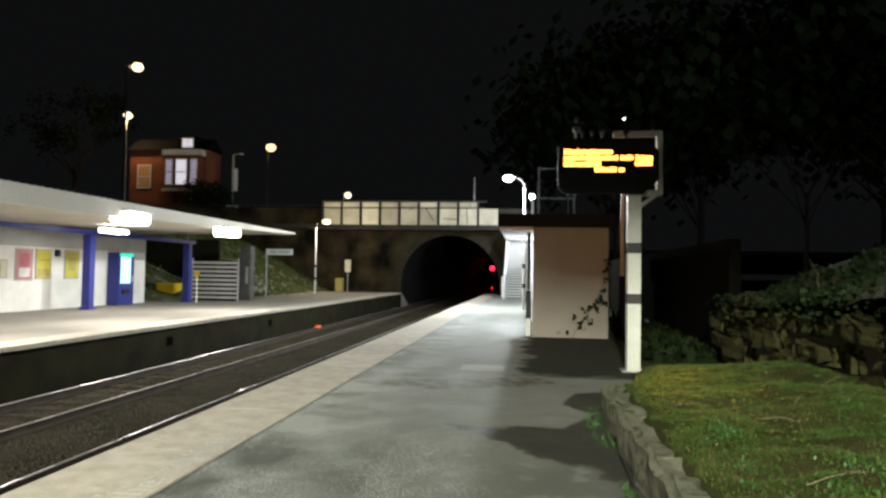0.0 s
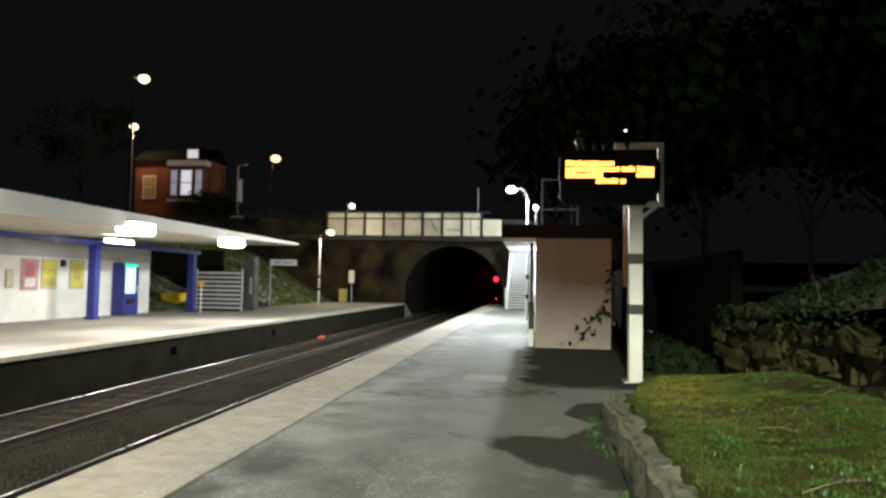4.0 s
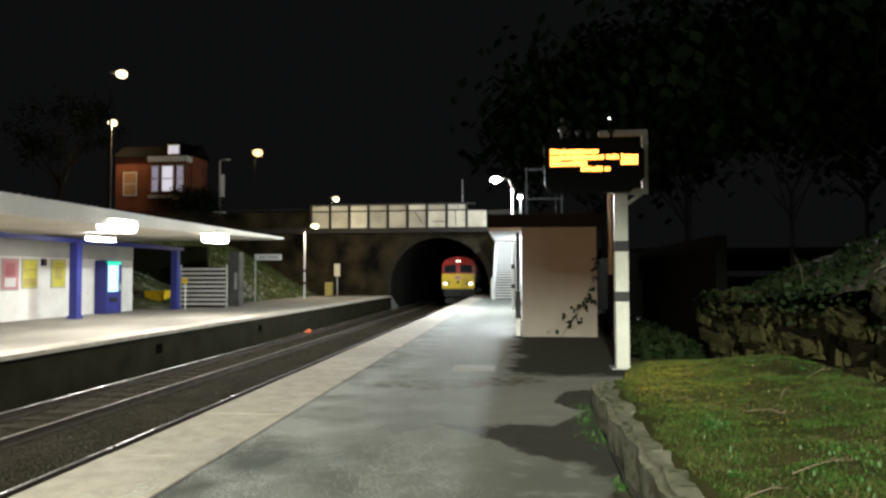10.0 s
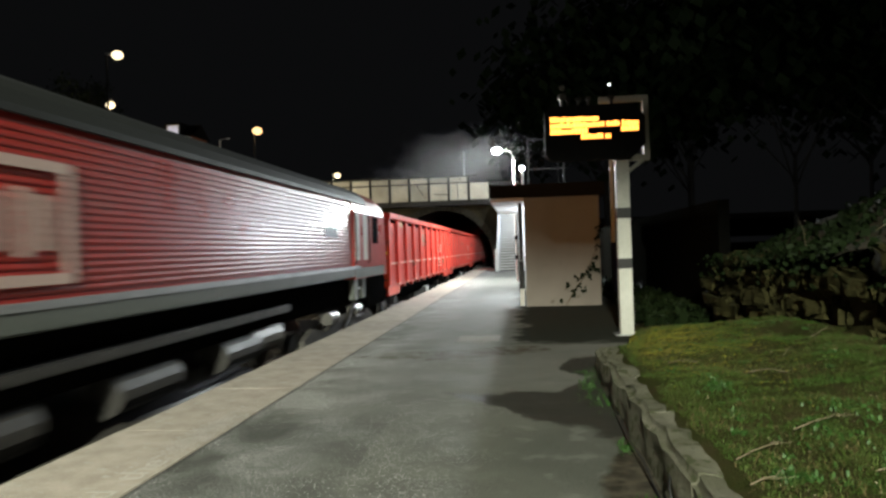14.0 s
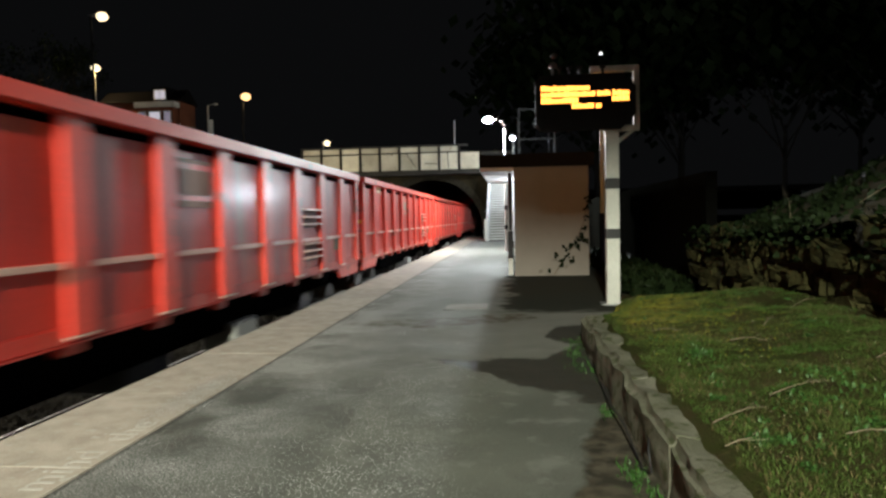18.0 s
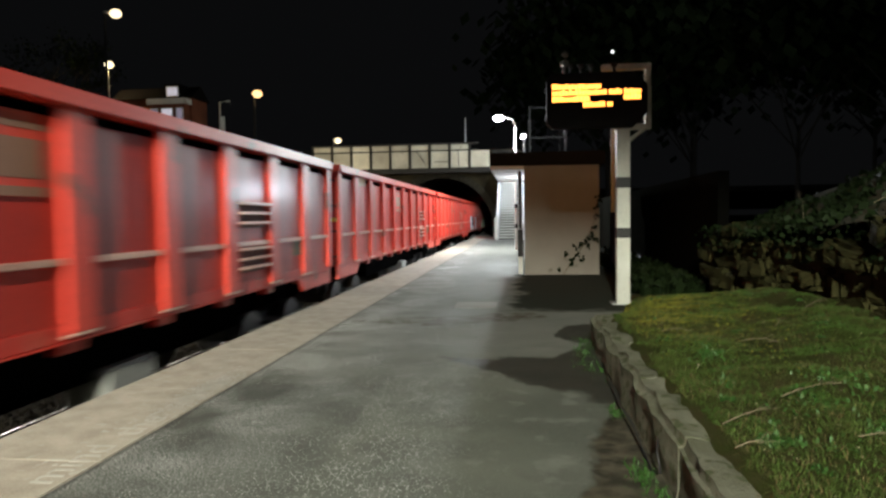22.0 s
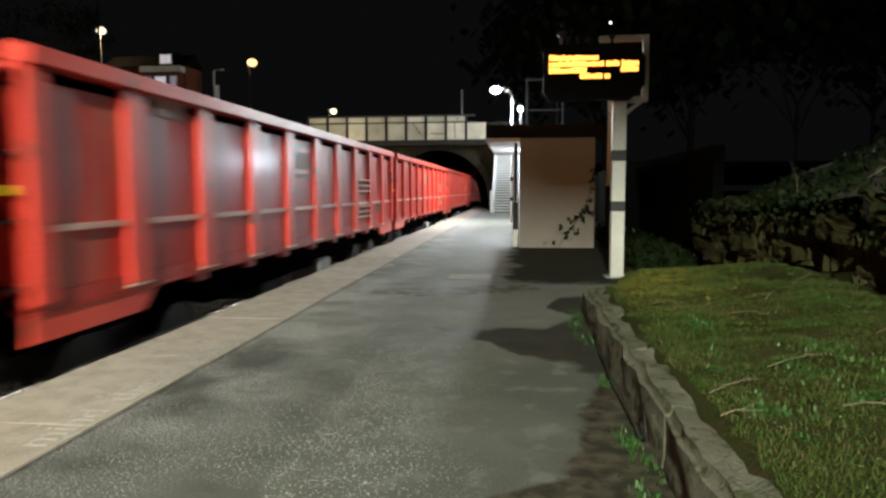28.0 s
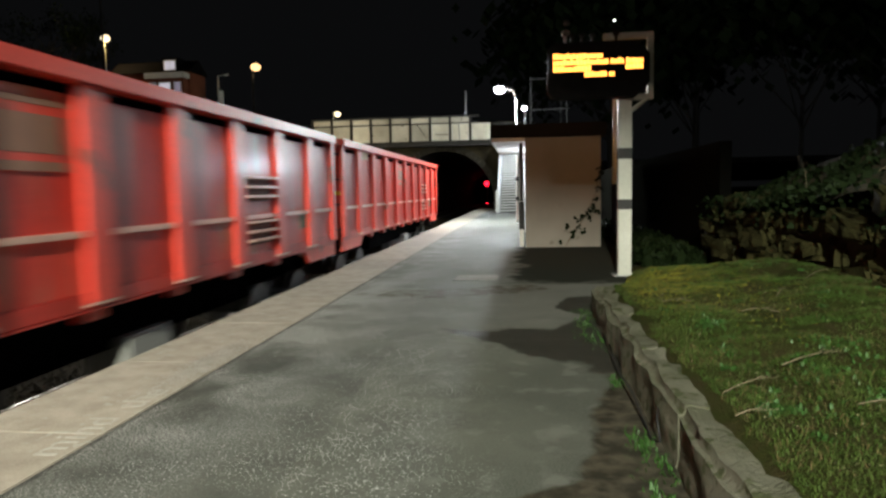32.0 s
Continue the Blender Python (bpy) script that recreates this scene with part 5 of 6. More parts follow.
part("right_parapet", boxes((1.3, 3.6, 1.0, 1.2, 5.6, 6.9)), M_GIRDER, bridge)

sig = thing("railway_signal", (-2.68, 120.0, -1.05), "colour light signal showing red inside the tunnel", "signal")
part("post", rods(((0, 0, -0.2), (0, 0, 3.2), 0.06)), M_GALV, sig)
part("head", boxes((-0.26, 0.26, -0.1, 0.1, 3.1, 4.2), bevel=0.03), M_BLACK, sig)
# the lens ball is oversize, its bloom put into the shape
part("red_lens", balls(((-0.08, -0.16, 3.75), 0.42)), M_SIGRED, sig, "glowing red lens, enlarged for its bloom", smooth=True)
# the low red ball stands for the signal's reflection on the rail; no lamp there
part("red_reflection", balls(((-0.08, -0.14, 0.32), 0.12)), M_SIGRED, sig, "small glowing ball standing for the red light's reflection", smooth=True)
part("hood", boxes((-0.45, 0.29, -0.4, -0.1, 4.1, 4.13)), M_BLACK, sig)

yellow_gear = thing("lineside_marker", (-11.6, 54.3, 0), "pale lineside equipment box by the portal", "lineside box")
part("cabinet", boxes((-0.3, 0.3, -0.2, 0.2, 0.0, 1.1), bevel=0.02), shade("cabinet_yellow", (0.4, 0.33, 0.1), (0.25, 0.2, 0.08), 0.7), yellow_gear)
part("plate", boxes((0.5, 1.0, -0.3, -0.26, 1.6, 2.6), bevel=0.02), M_PANEL, yellow_gear)
part("plate_post", rods(((0.75, -0.24, 0), (0.75, -0.24, 1.7), 0.04)), M_GALV, yellow_gear)

# ---------------------------------------------------------------- the street above: house, lamps, trees
def street_lamp(place, height, arm, mat, label, size=0.36, shaft=None):
    t = thing("street_lamp", place, label, "street lamp", "street lamps")
    part("pole", rods(((0, 0, -0.1), (0, 0, height), 0.12, 0.08)), shaft or M_GALV, t)
    h = part("head", boxes((min(0, arm) - 0.1, max(0, arm) + 0.1, -0.15, 0.15, height, height + 0.16), bevel=0.04), M_GALV, t)
    # lens balls are larger than real ones: the lamps' bloom is modelled as size
    part("lens", balls(((arm, 0, height - 0.06), size, (1.1, 0.95, 0.85))), mat, h, "bright glowing lens, swollen to include its bloom", smooth=True)
    return t


street_lamp((-34.4, 60.0, 6.3), 9.9, 0.15, M_LAMPWARM, "tall lit street lamp beside the brick house", 0.4)
street_lamp((-28.0, 50.0, 6.1), 11.45, 0.9, M_LAMPWARM, "tall lit street lamp above the station", 0.42, M_POLE)
street_lamp((-20.3, 60.0, 6.5), 6.5, 0.3, M_LAMPSODIUM, "lit amber street lamp on the road", 0.42, M_POLE)
# post for the added amber light, never in view
street_lamp((-30.5, -6.0, 0.0), 11.5, 0.5, M_LAMPSODIUM, "unseen amber street lamp added behind the camera", 0.42, M_POLE)
street_lamp((-17.3, 75.0, 6.5), 3.9, 0.5, M_LAMPWARM, "distant lit street lamp on the road bridge", 0.36, M_POLE)
street_lamp((3.9, 48.0, 5.1), 2.0, -0.05, M_LAMPHOT, "small white lamp at the head of the bridge steps", 0.16)

M_WINDOWDIM = glow("dim_window", (0.8, 0.7, 0.9), 0.3)
house = thing("brick_house", (-33.6, 61.0, 6.4), "red brick house with a pale bay window, lit by the street", "house")
part("wall", boxes((-0.9, 6.8, 0, 3.0, 0, 6.6)), M_BRICK, house, "red brick wall")
bm = bmesh.new()
r = [bm.verts.new(c) for c in ((-1.1, -0.3, 6.6), (7.0, -0.3, 6.6), (7.0, 3.3, 6.6), (-1.1, 3.3, 6.6), (-1.1, 1.5, 7.9), (7.0, 1.5, 7.9))]
for f in ((0, 1, 5, 4), (2, 3, 4, 5), (0, 4, 3), (1, 2, 5), (3, 2, 1, 0)):
    bm.faces.new([r[i] for i in f])
roof = part("roof", bm, M_SLATE, house, "dark slate roof")
dorm = part("dormer", boxes((4.2, 5.8, -0.1, 1.6, 6.65, 7.9)), M_SLATE, house)
dw = part("dormer_window", boxes((4.4, 5.6, -0.16, -0.1, 6.75, 7.7)), M_WHITEPAINT, dorm)
part("pane", boxes((4.5, 4.97, -0.18, -0.16, 6.85, 7.6), (5.03, 5.5, -0.18, -0.16, 6.85, 7.6)), M_WINDOWLIT, house)
bay = part("bay", boxes((3.1, 6.6, -0.9, 0.0, 0.0, 6.3)), M_BRICK, house)
part("bay_cornice", boxes((2.9, 6.8, -1.05, 0.05, 5.95, 6.45), bevel=0.03), M_WHITEPAINT, bay, "white painted cornice")
part("bay_sill", boxes((2.95, 6.75, -1.0, 0.0, 2.55, 2.85)), M_WHITEPAINT, bay)
for x0, x1, lit in ((3.25, 4.0, 0), (4.25, 5.45, 1), (5.7, 6.45, 0)):
    w = part("window", boxes((x0, x1, -0.96, -0.9, 3.1, 5.6)), M_WHITEPAINT, bay)
    part("pane", boxes((x0 + 0.1, x1 - 0.1, -0.975, -0.96, 3.2, 4.3), (x0 + 0.1, x1 - 0.1, -0.975, -0.96, 4.4, 5.5)), M_WINDOWLIT if lit else M_WINDOWDIM, w)
sw = part("side_window", boxes((-0.1, 1.3, -0.06, 0.0, 2.9, 5.2)), M_WHITEPAINT, house)
part("pane", boxes((0.02, 1.18, -0.075, -0.06, 3.02, 4.0), (0.02, 1.18, -0.075, -0.06, 4.1, 5.08)), shade("curtain_orange", (0.5, 0.3, 0.16), (0.3, 0.18, 0.1), 0.7), sw)

fence = thing("street_fence", (-34, 56.8, 6.2), "dark street railing along the top of the cutting", "fence")
for k in range(30):
    part("rail_post", rods(((k * 0.7, 0, 0), (k * 0.7, 0, 1.1), 0.03), sides=6), M_GIRDER, fence)
part("top_rail", boxes((-0.1, 20.4, -0.03, 0.03, 1.08, 1.14)), M_GIRDER, fence)
mast = thing("camera_mast", (-23.6, 60.0, 6.3), "slim mast with a pale sign panel and a small bracket arm", "mast")
part("shaft", rods(((0, 0, -0.1), (0, 0, 6.0), 0.08)), M_GALV, mast)
part("arm", rods(((0, 0, 6.0), (0.7, 0, 6.1), 0.04)), M_GALV, mast)
part("arm_light", boxes((0.6, 0.95, -0.08, 0.08, 6.02, 6.14), bevel=0.02), M_WHITEPAINT, mast)
part("panel", boxes((0.08, 0.45, -0.05, 0.0, 2.6, 4.7), bevel=0.01), M_WHITEPAINT, mast)


M_BARK = shade("dark_bark", (0.016, 0.014, 0.011), (0.01, 0.009, 0.007), 0.95, scale=3, fine=30)


def tree(place, height, spread, seed, label, leaf=1.0):
    rng = random.Random(seed)
    t = thing("tree", place, label, "tree", "bare trees")
    bm = bmesh.new()
    rod(bm, (0, 0, -0.2), (0.1, 0, height * 0.45), 0.28, 0.18, sides=8)
    tips = []
    for k in range(9):
        a, z = rng.uniform(0, 6.28), height * rng.uniform(0.3, 0.5)
        e = Vector((spread * 0.5 * math.cos(a), spread * 0.5 * math.sin(a), height * rng.uniform(0.6, 0.85)))
        rod(bm, (0.05, 0, z), e, 0.1, 0.05, sides=6)
        for _ in range(5):
            f = e + Vector((rng.uniform(-1, 1) * spread * 0.4, rng.uniform(-1, 1) * spread * 0.4, rng.uniform(0.0, 0.3) * height))
            rod(bm, e, f, 0.045, 0.012, sides=5)
            tips.append(f)
    part("trunk", bm, M_BARK, t)
    verts, faces = [], []
    for f in tips:
        for _ in range(60):
            p = f + Vector((rng.gauss(0, 0.5), rng.gauss(0, 0.5), rng.gauss(0, 0.5))) * leaf
            a, r, n0 = rng.uniform(0, 6.28), rng.uniform(0.07, 0.15) * leaf, len(verts)
            verts += [(p.x + r * math.cos(a), p.y + r * math.sin(a), p.z), (p.x - r * math.sin(a), p.y + r * math.cos(a), p.z + r), (p.x - r * math.cos(a), p.y - r * math.sin(a), p.z), (p.x + r * math.sin(a), p.y - r * math.cos(a), p.z - r)]
            faces.append((n0, n0 + 1, n0 + 2, n0 + 3))
    data = bpy.data.meshes.new("crown")
    data.from_pydata(verts, [], faces)
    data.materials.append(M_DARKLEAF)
    piece("crown", data, t)
    return t


tree((-44, 66, 6), 13, 6, 1, "dark tree behind the station, barely lit")
for n, (x, y, h) in enumerate(((14, 84, 24), (23, 80, 27), (31, 72, 25), (39, 62, 24), (47, 50, 25), (52, 38, 22), (27, 98, 30), (43, 82, 28), (16, 102, 27))):
    tree((x, y, -1.0), h, 15, 40 + n, "tall dark tree in the wood beyond the bank", 5.0)
tree((-25.1, 58.5, 6.3), 2.2, 2.2, 3, "dark shrubby tree on the bank, barely lit")

barrier = thing("street_barrier", (-23.3, 58.0, 6.1), "short white two-rail barrier at the street corner", "barrier")
for x in (0.0, 1.1):
    part("post", boxes((x - 0.04, x + 0.04, -0.04, 0.04, -0.3, 1.3)), M_WHITEPAINT, barrier)
for z in (0.85, 1.25):
    part("rail", boxes((-0.1, 1.2, -0.06, -0.04, z - 0.06, z + 0.06)), M_WHITEPAINT, barrier)

# pale rubble tipped on the bank beside the lamp
debris = []
rng = random.Random(31)
for k in range(70):
    u, v = rng.random(), rng.random()
    x, y = -13.4 - 2.6 * u, 41.5 + 4.5 * v
    e = rng.uniform(0.07, 0.2)
    debris.append((x - e, x + e, y - e * 0.8, y + e * 0.8, left_bank(x, y) - 0.1, left_bank(x, y) + e * 0.7))
solid("bank_rubble", boxes(*debris, bevel=0.03), M_CONCRETE, "pale rubble tipped on the grass bank", "rubble", kind="stuff")
# corrugated sheet ends showing along the top of the canopy
TEETH = mesh_of("sheet_end", boxes((-0.16, 0.02, -0.06, 0.06, 0.0, 0.05), bevel=0.012), M_ROOFFELT)
for k in range(110):
    piece("sheet_end", TEETH, station, pose(-7.95, 4 + k * 0.265, 3.521))

# ---------------------------------------------------------------- the freight train
LOCO_LEN, PITCH, BODY_LEN, HALF = 23.8, 16.5, 15.9, 1.31
WAGON_COUNT = 20


def wheel_mesh():
    bm = rods(((-0.07, 0, 0), (0.07, 0, 0), 0.46), ((0.05, 0, 0), (0.085, 0, 0), 0.5), ((-0.3, 0, 0), (0.3, 0, 0), 0.09), sides=22)
    return mesh_of("wheel", bm, M_STEEL)


WHEEL = wheel_mesh()


def bogie(parent, y, half_base, axles, z):
    """Side frames, springs and wheels; y is the bogie's middle on the vehicle."""
    b = part("bogie", boxes((0.98, 1.12, y - half_base - 0.55, y + half_base + 0.55, z + 0.5, z + 0.72), (-1.12, -0.98, y - half_base - 0.55, y + half_base + 0.55, z + 0.5, z + 0.72), (-1.0, 1.0, y - 0.3, y + 0.3, z + 0.4, z + 0.7)), M_BOGIE, parent)
    for k in range(axles):
        ay = y - half_base + k * 2 * half_base / (axles - 1)
        for s in (-1, 1):
            w = piece("wheel", WHEEL, b, pose(s * 0.76, ay, z + 0.46, 0, 0, 0 if s > 0 else 180))
            part("axlebox", boxes((s * 1.0 - 0.14, s * 1.0 + 0.14, ay - 0.18, ay + 0.18, z + 0.3, z + 0.62), bevel=0.03), M_BOGIE, b)
        for s in (-1, 1):
            part("spring", rods(((s * 1.07, ay + 0.3, z + 0.34), (s * 1.07, ay + 0.3, z + 0.58), 0.08)), M_STEEL, b)
    return b


def locomotive():
    """Body runs from y 0 at the leading cab to LOCO_LEN at the rear; z 0 is the rail top."""
    t = thing("locomotive", (0, 0, 0), "red freight locomotive with a yellow nose and dark roof, headlights lit", "locomotive")
    L, W = LOCO_LEN - 1.2, 1.4
    y0 = 0.6

    def arch(w, top, eaves):
        return [(-w, 0.0)] + [(-w * math.cos(a), eaves + (top - eaves) * math.sin(a)) for a in np.linspace(0, math.pi, 15)] + [(w, 0.0)]

    # engine-room body, narrower than the cabs, ribbed along its side
    prof = [(u, 2.02 if v == 0 else v) for u, v in arch(W - 0.06, 4.14, 3.56)]
    part("body", extrude_profile(prof, [((0, y0 + 2.9, 0), 0), ((0, y0 + L - 2.6, 0), 0)]), M_RED, t, "red ribbed engine body")
    for k in range(20):
        z = 2.2 + k * 0.068
        for sx in (-1, 1):
            low_crown = [(sx * d, u) for d, u in ((-0.01, -0.024), (0.009, -0.023), (0.0125, -0.012), (0.0135, 0.0), (0.0125, 0.012), (0.009, 0.023), (-0.01, 0.024))]
            part("side_rib", extrude_profile(low_crown, [((sx * (W - 0.06), y0 + 7.7, z + 0.02), 0), ((sx * (W - 0.06), y0 + L - 2.8, z + 0.02), 0)]), M_RED, t)
    roofp = [(-W + 0.02, 3.62)] + [(-(W - 0.02) * math.cos(a), 3.62 + 0.56 * math.sin(a)) for a in np.linspace(0.12, math.pi - 0.12, 13)] + [(W - 0.02, 3.62)]
    part("roof", extrude_profile(roofp, [((0, y0 + 2.4, 0), 0), ((0, y0 + L - 2.2, 0), 0)]), M_LOCOROOF, t, "dark grey curved roof")
    for sx in (-1, 1):
        part("side_grille", boxes((sx * (W - 0.07), sx * (W - 0.02), y0 + 3.65, y0 + 6.4, 2.13, 3.2)), M_VOID, t, "black radiator grille")
        part("grille_bar", boxes((sx * (W - 0.03), sx * (W - 0.01), y0 + 5.15, y0 + 5.35, 2.13, 3.2)), M_UNDER, t)
    part("logo_panel", boxes((W - 0.03, W - 0.022, y0 + 8.00, y0 + 9.40, 2.27, 2.36), (W - 0.03, W - 0.022, y0 + 8.00, y0 + 9.40, 3.2, 3.29), (W - 0.03, W - 0.022, y0 + 8.00, y0 + 8.10, 2.36, 3.2), (W - 0.03, W - 0.022, y0 + 9.30, y0 + 9.40, 2.36, 3.2), (W - 0.03, W - 0.022, y0 + 8.22, y0 + 8.35, 2.5, 3.05), (W - 0.03, W - 0.022, y0 + 8.45, y0 + 8.57, 2.55, 3.0), (W - 0.03, W - 0.022, y0 + 8.75, y0 + 8.87, 2.5, 3.05), (W - 0.03, W - 0.022, y0 + 9.00, y0 + 9.12, 2.55, 3.0)), paper("emblem_paint", (0.55, 0.4, 0.36)), t, "pale outlined emblem")
    part("rear_plate", boxes((W - 0.052, W - 0.044, y0 + 16.9, y0 + 17.8, 2.78, 2.98)), shade("nameplate_red", (0.09, 0.02, 0.018), (0.05, 0.015, 0.014), 0.4), t, "dark red nameplate")
    # sills, tank and running plate
    part("sill", boxes((-W, W, y0 + 0.3, y0 + L - 0.3, 1.9, 2.14), bevel=0.02), M_LOCOGREY, t, "grey sill")
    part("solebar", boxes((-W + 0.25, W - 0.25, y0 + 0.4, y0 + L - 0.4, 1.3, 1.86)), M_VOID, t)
    part("kick_strip", boxes((W - 0.02, W + 0.01, y0 + 3.0, y0 + L - 3.0, 2.08, 2.15)), M_GALV, t)
    part("fuel_tank", boxes((-1.24, 1.24, y0 + 8.6, y0 + 13.9, 0.3, 1.02), bevel=0.26), M_UNDER, t, "dark rounded fuel tank", smooth=True)
    for yy in (y0 + 6.9, y0 + 14.2):
        for sx in (-1, 1):
            part("air_reservoir", rods(((sx, yy - 0.6, 1.15), (sx, yy + 0.6, 1.15), 0.24), sides=14), M_BOGIE, t)
    part("brake_pipe", rods(((1.22, y0 + 3.2, 0.62), (1.22, y0 + L - 3.2, 0.62), 0.025), sides=8), M_BOGIE, t, "brake pipe along the underframe")
    part("cable_duct", boxes((1.16, 1.3, y0 + 5.8, y0 + 15.0, 1.5, 1.62), bevel=0.02), M_UNDER, t)
    for yy in (y0 + 7.9, y0 + 10.2, y0 + 12.6):
        part("equipment_case", rods(((1.05, yy, 1.1), (1.05, yy + 1.2, 1.1), 0.22), sides=14), M_UNDER, t)
    part("exhaust_stack", boxes((-0.35, 0.35, y0 + 9.0, y0 + 10.1, 4.14, 4.26), bevel=0.03), M_LOCOROOF, t)
    for yb in (y0 + 4.1, y0 + L - 4.1):
        for sx in (-1, 1):
            part("bogie_frame", extrude_profile([(-0.05, 0.0), (0.05, 0.0), (0.05, 0.26), (-0.05, 0.26)], [((sx * 1.2, yb - 2.75, 0.62), 0), ((sx * 1.2, yb - 2.2, 0.78), 0), ((sx * 1.2, yb - 1.4, 0.62), 0), ((sx * 1.2, yb - 0.4, 0.82), 0), ((sx * 1.2, yb + 0.4, 0.82), 0), ((sx * 1.2, yb + 1.4, 0.62), 0), ((sx * 1.2, yb + 2.2, 0.78), 0), ((sx * 1.2, yb + 2.75, 0.62), 0)]), M_BOGIE, t, "grimy cranked bogie side frame")
            for dy in (-1.0, 1.0):
                part("brake_cylinder", rods(((sx * 1.24, yb + dy - 0.28, 1.12), (sx * 1.24, yb + dy + 0.28, 1.12), 0.13), sides=12), M_BOGIE, t)
            part("damper", rods(((sx * 1.28, yb - 0.3, 0.7), (sx * 1.3, yb + 0.7, 1.3), 0.05), sides=10), M_UNDER, t)
    bogie(t, y0 + 4.1, 2.0, 3, 0.0)
    bogie(t, y0 + L - 4.1, 2.0, 3, 0.0)
    for end, yc, s in (("leading_cab", y0, 1), ("trailing_cab", y0 + L, -1)):
        bm = bmesh.new()
        rows = []
        top = arch(W, 4.2, 3.4)
        shape = [(u, (1.84 if v == 0 else v)) for u, v in top]
        for dy in (0.0, 3.6):
            ring = []
            for u, v in shape:
                rake = 0.0 if dy else 0.34 * max(0.0, (v - 2.69) / 1.3)
                ring.append(bm.verts.new((u, yc + s * (dy + rake), v)))
            rows.append(ring)
        m = len(shape)
        for i in range(m):
            j = (i + 1) % m
            bm.faces.new((rows[0][i], rows[0][j], rows[1][j], rows[1][i]))
        bm.faces.new(rows[0][::-1]), bm.faces.new(rows[1])
        bmesh.ops.recalc_face_normals(bm, faces=bm.faces)
        cab = part("cab", bm, M_RED, t, "red driving cab")

        def face_at(z):
            return yc + s * 0.34 * max(0.0, (z - 2.69) / 1.3)

        edge = 0.01 if s > 0 else 0.12
        nose = boxes((-W + edge, W - edge, -0.05, 0.03, 1.4, 2.68), bevel=0.025)
        bmesh.ops.transform(nose, verts=nose.verts, matrix=Matrix.Translation((0, yc, 0)))
        part("nose_panel", nose, M_YELLOW, cab, "yellow warning panel")
        for sx in (-1, 1):
            bm = bmesh.new()
            x0, x1 = (0.18 * sx, 1.22 * sx)
            pts = [(x0, 2.8), (x1, 2.8), (x1 * 0.98, 3.42), (x0, 3.48)]
            f = [bm.verts.new((x, face_at(z) - s * 0.03, z)) for x, z in pts]
            g = [bm.verts.new((x, face_at(z) + s * 0.02, z)) for x, z in pts]
            bm.faces.new(f), bm.faces.new(g[::-1])
            for i in range(4):
                bm.faces.new((f[i], g[i], g[(i + 1) % 4], f[(i + 1) % 4]))
            bmesh.ops.recalc_face_normals(bm, faces=bm.faces)
            part("windscreen", bm, M_DARKGLASS, cab, "dark windscreen pane")
            part("wiper", rods(((sx * 0.25, face_at(2.75) - s * 0.05, 2.75), (sx * 0.8, face_at(3.05) - s * 0.05, 3.05), 0.012), sides=6), M_BLACK, cab)
            lc = part("lamp_housing", boxes((sx * 0.74, sx * 1.2, yc - s * 0.1, yc - s * 0.04, 1.72, 2.02), bevel=0.02), M_BLACK, cab)
            if s > 0:
                part("headlight", balls(((sx * 1.1, yc - 0.11, 1.84), 0.16, (1.25, 0.5, 0.85))), M_HEAD, lc, "bright lit headlight", smooth=True)
            part("buffer", rods(((sx * 0.88, yc, 0.98), (sx * 0.88, yc - s * 0.5, 0.98), 0.12), ((sx * 0.88, yc - s * 0.5, 0.98), (sx * 0.88, yc - s * 0.56, 0.98), 0.26), sides=16), M_BLACK, cab)
            part("side_window", boxes((sx * (W - 0.01), sx * (W + 0.012), yc + s * 1.1, yc + s * 1.78, 2.68, 3.36)), M_DARKGLASS, cab, "dark side window")
            part("side_sheet", boxes((sx * (W - 0.02), sx * (W + 0.006), yc + s * 0.42, yc + s * 3.58, 2.1, 3.4)), M_RED, cab, "red cab side")
            part("side_band", boxes((sx * (W - 0.02), sx * (W + 0.01), yc + s * 0.42, yc + s * 3.58, 1.86, 2.09)), M_LOCOGREY, cab, "grey band below the cab side")
            if s > 0:
                part("side_nose", boxes((sx * (W - 0.02), sx * (W + 0.012), yc + s * 0.02, yc + s * 0.4, 1.42, 2.68), bevel=0.01), M_YELLOW, cab, "yellow corner of the nose")
            part("lower_side", boxes((sx * (W - 0.02), sx * (W + 0.006), yc + s * 0.42, yc + s * 2.3, 1.1, 1.85)), M_VOID, cab, "dark lower cab side")
            door = part("cab_door", boxes((sx * (W - 0.01), sx * (W + 0.014), yc + s * 2.76, yc + s * 3.14, 2.12, 3.4)), M_RED, cab, "red cab door")
            for dy in (2.36, 3.16):
                part("grab_plate", boxes((sx * (W + 0.005), sx * (W + 0.022), yc + s * dy, yc + s * (dy + 0.38), 2.28, 3.36), bevel=0.004), M_WHITEPAINT, cab, "white upright panel beside the cab door")
            for dy in (2.3, 3.62):
                part("handrail", tube(((sx * (W + 0.02), yc + s * dy, 2.2), (sx * (W + 0.06), yc + s * dy, 2.26), (sx * (W + 0.06), yc + s * dy, 3.3), (sx * (W + 0.02), yc + s * dy, 3.36)), 0.018), M_BLACK, cab, "dark upright handrail", smooth=True)
            part("window_frame", boxes((sx * (W + 0.004), sx * (W + 0.02), yc + s * 1.06, yc + s * 1.1, 2.64, 3.4), (sx * (W + 0.004), sx * (W + 0.02), yc + s * 1.78, yc + s * 1.82, 2.64, 3.4), (sx * (W + 0.004), sx * (W + 0.02), yc + s * 1.1, yc + s * 1.78, 3.36, 3.4), (sx * (W + 0.004), sx * (W + 0.02), yc + s * 1.1, yc + s * 1.78, 2.64, 2.68)), M_RED, cab)
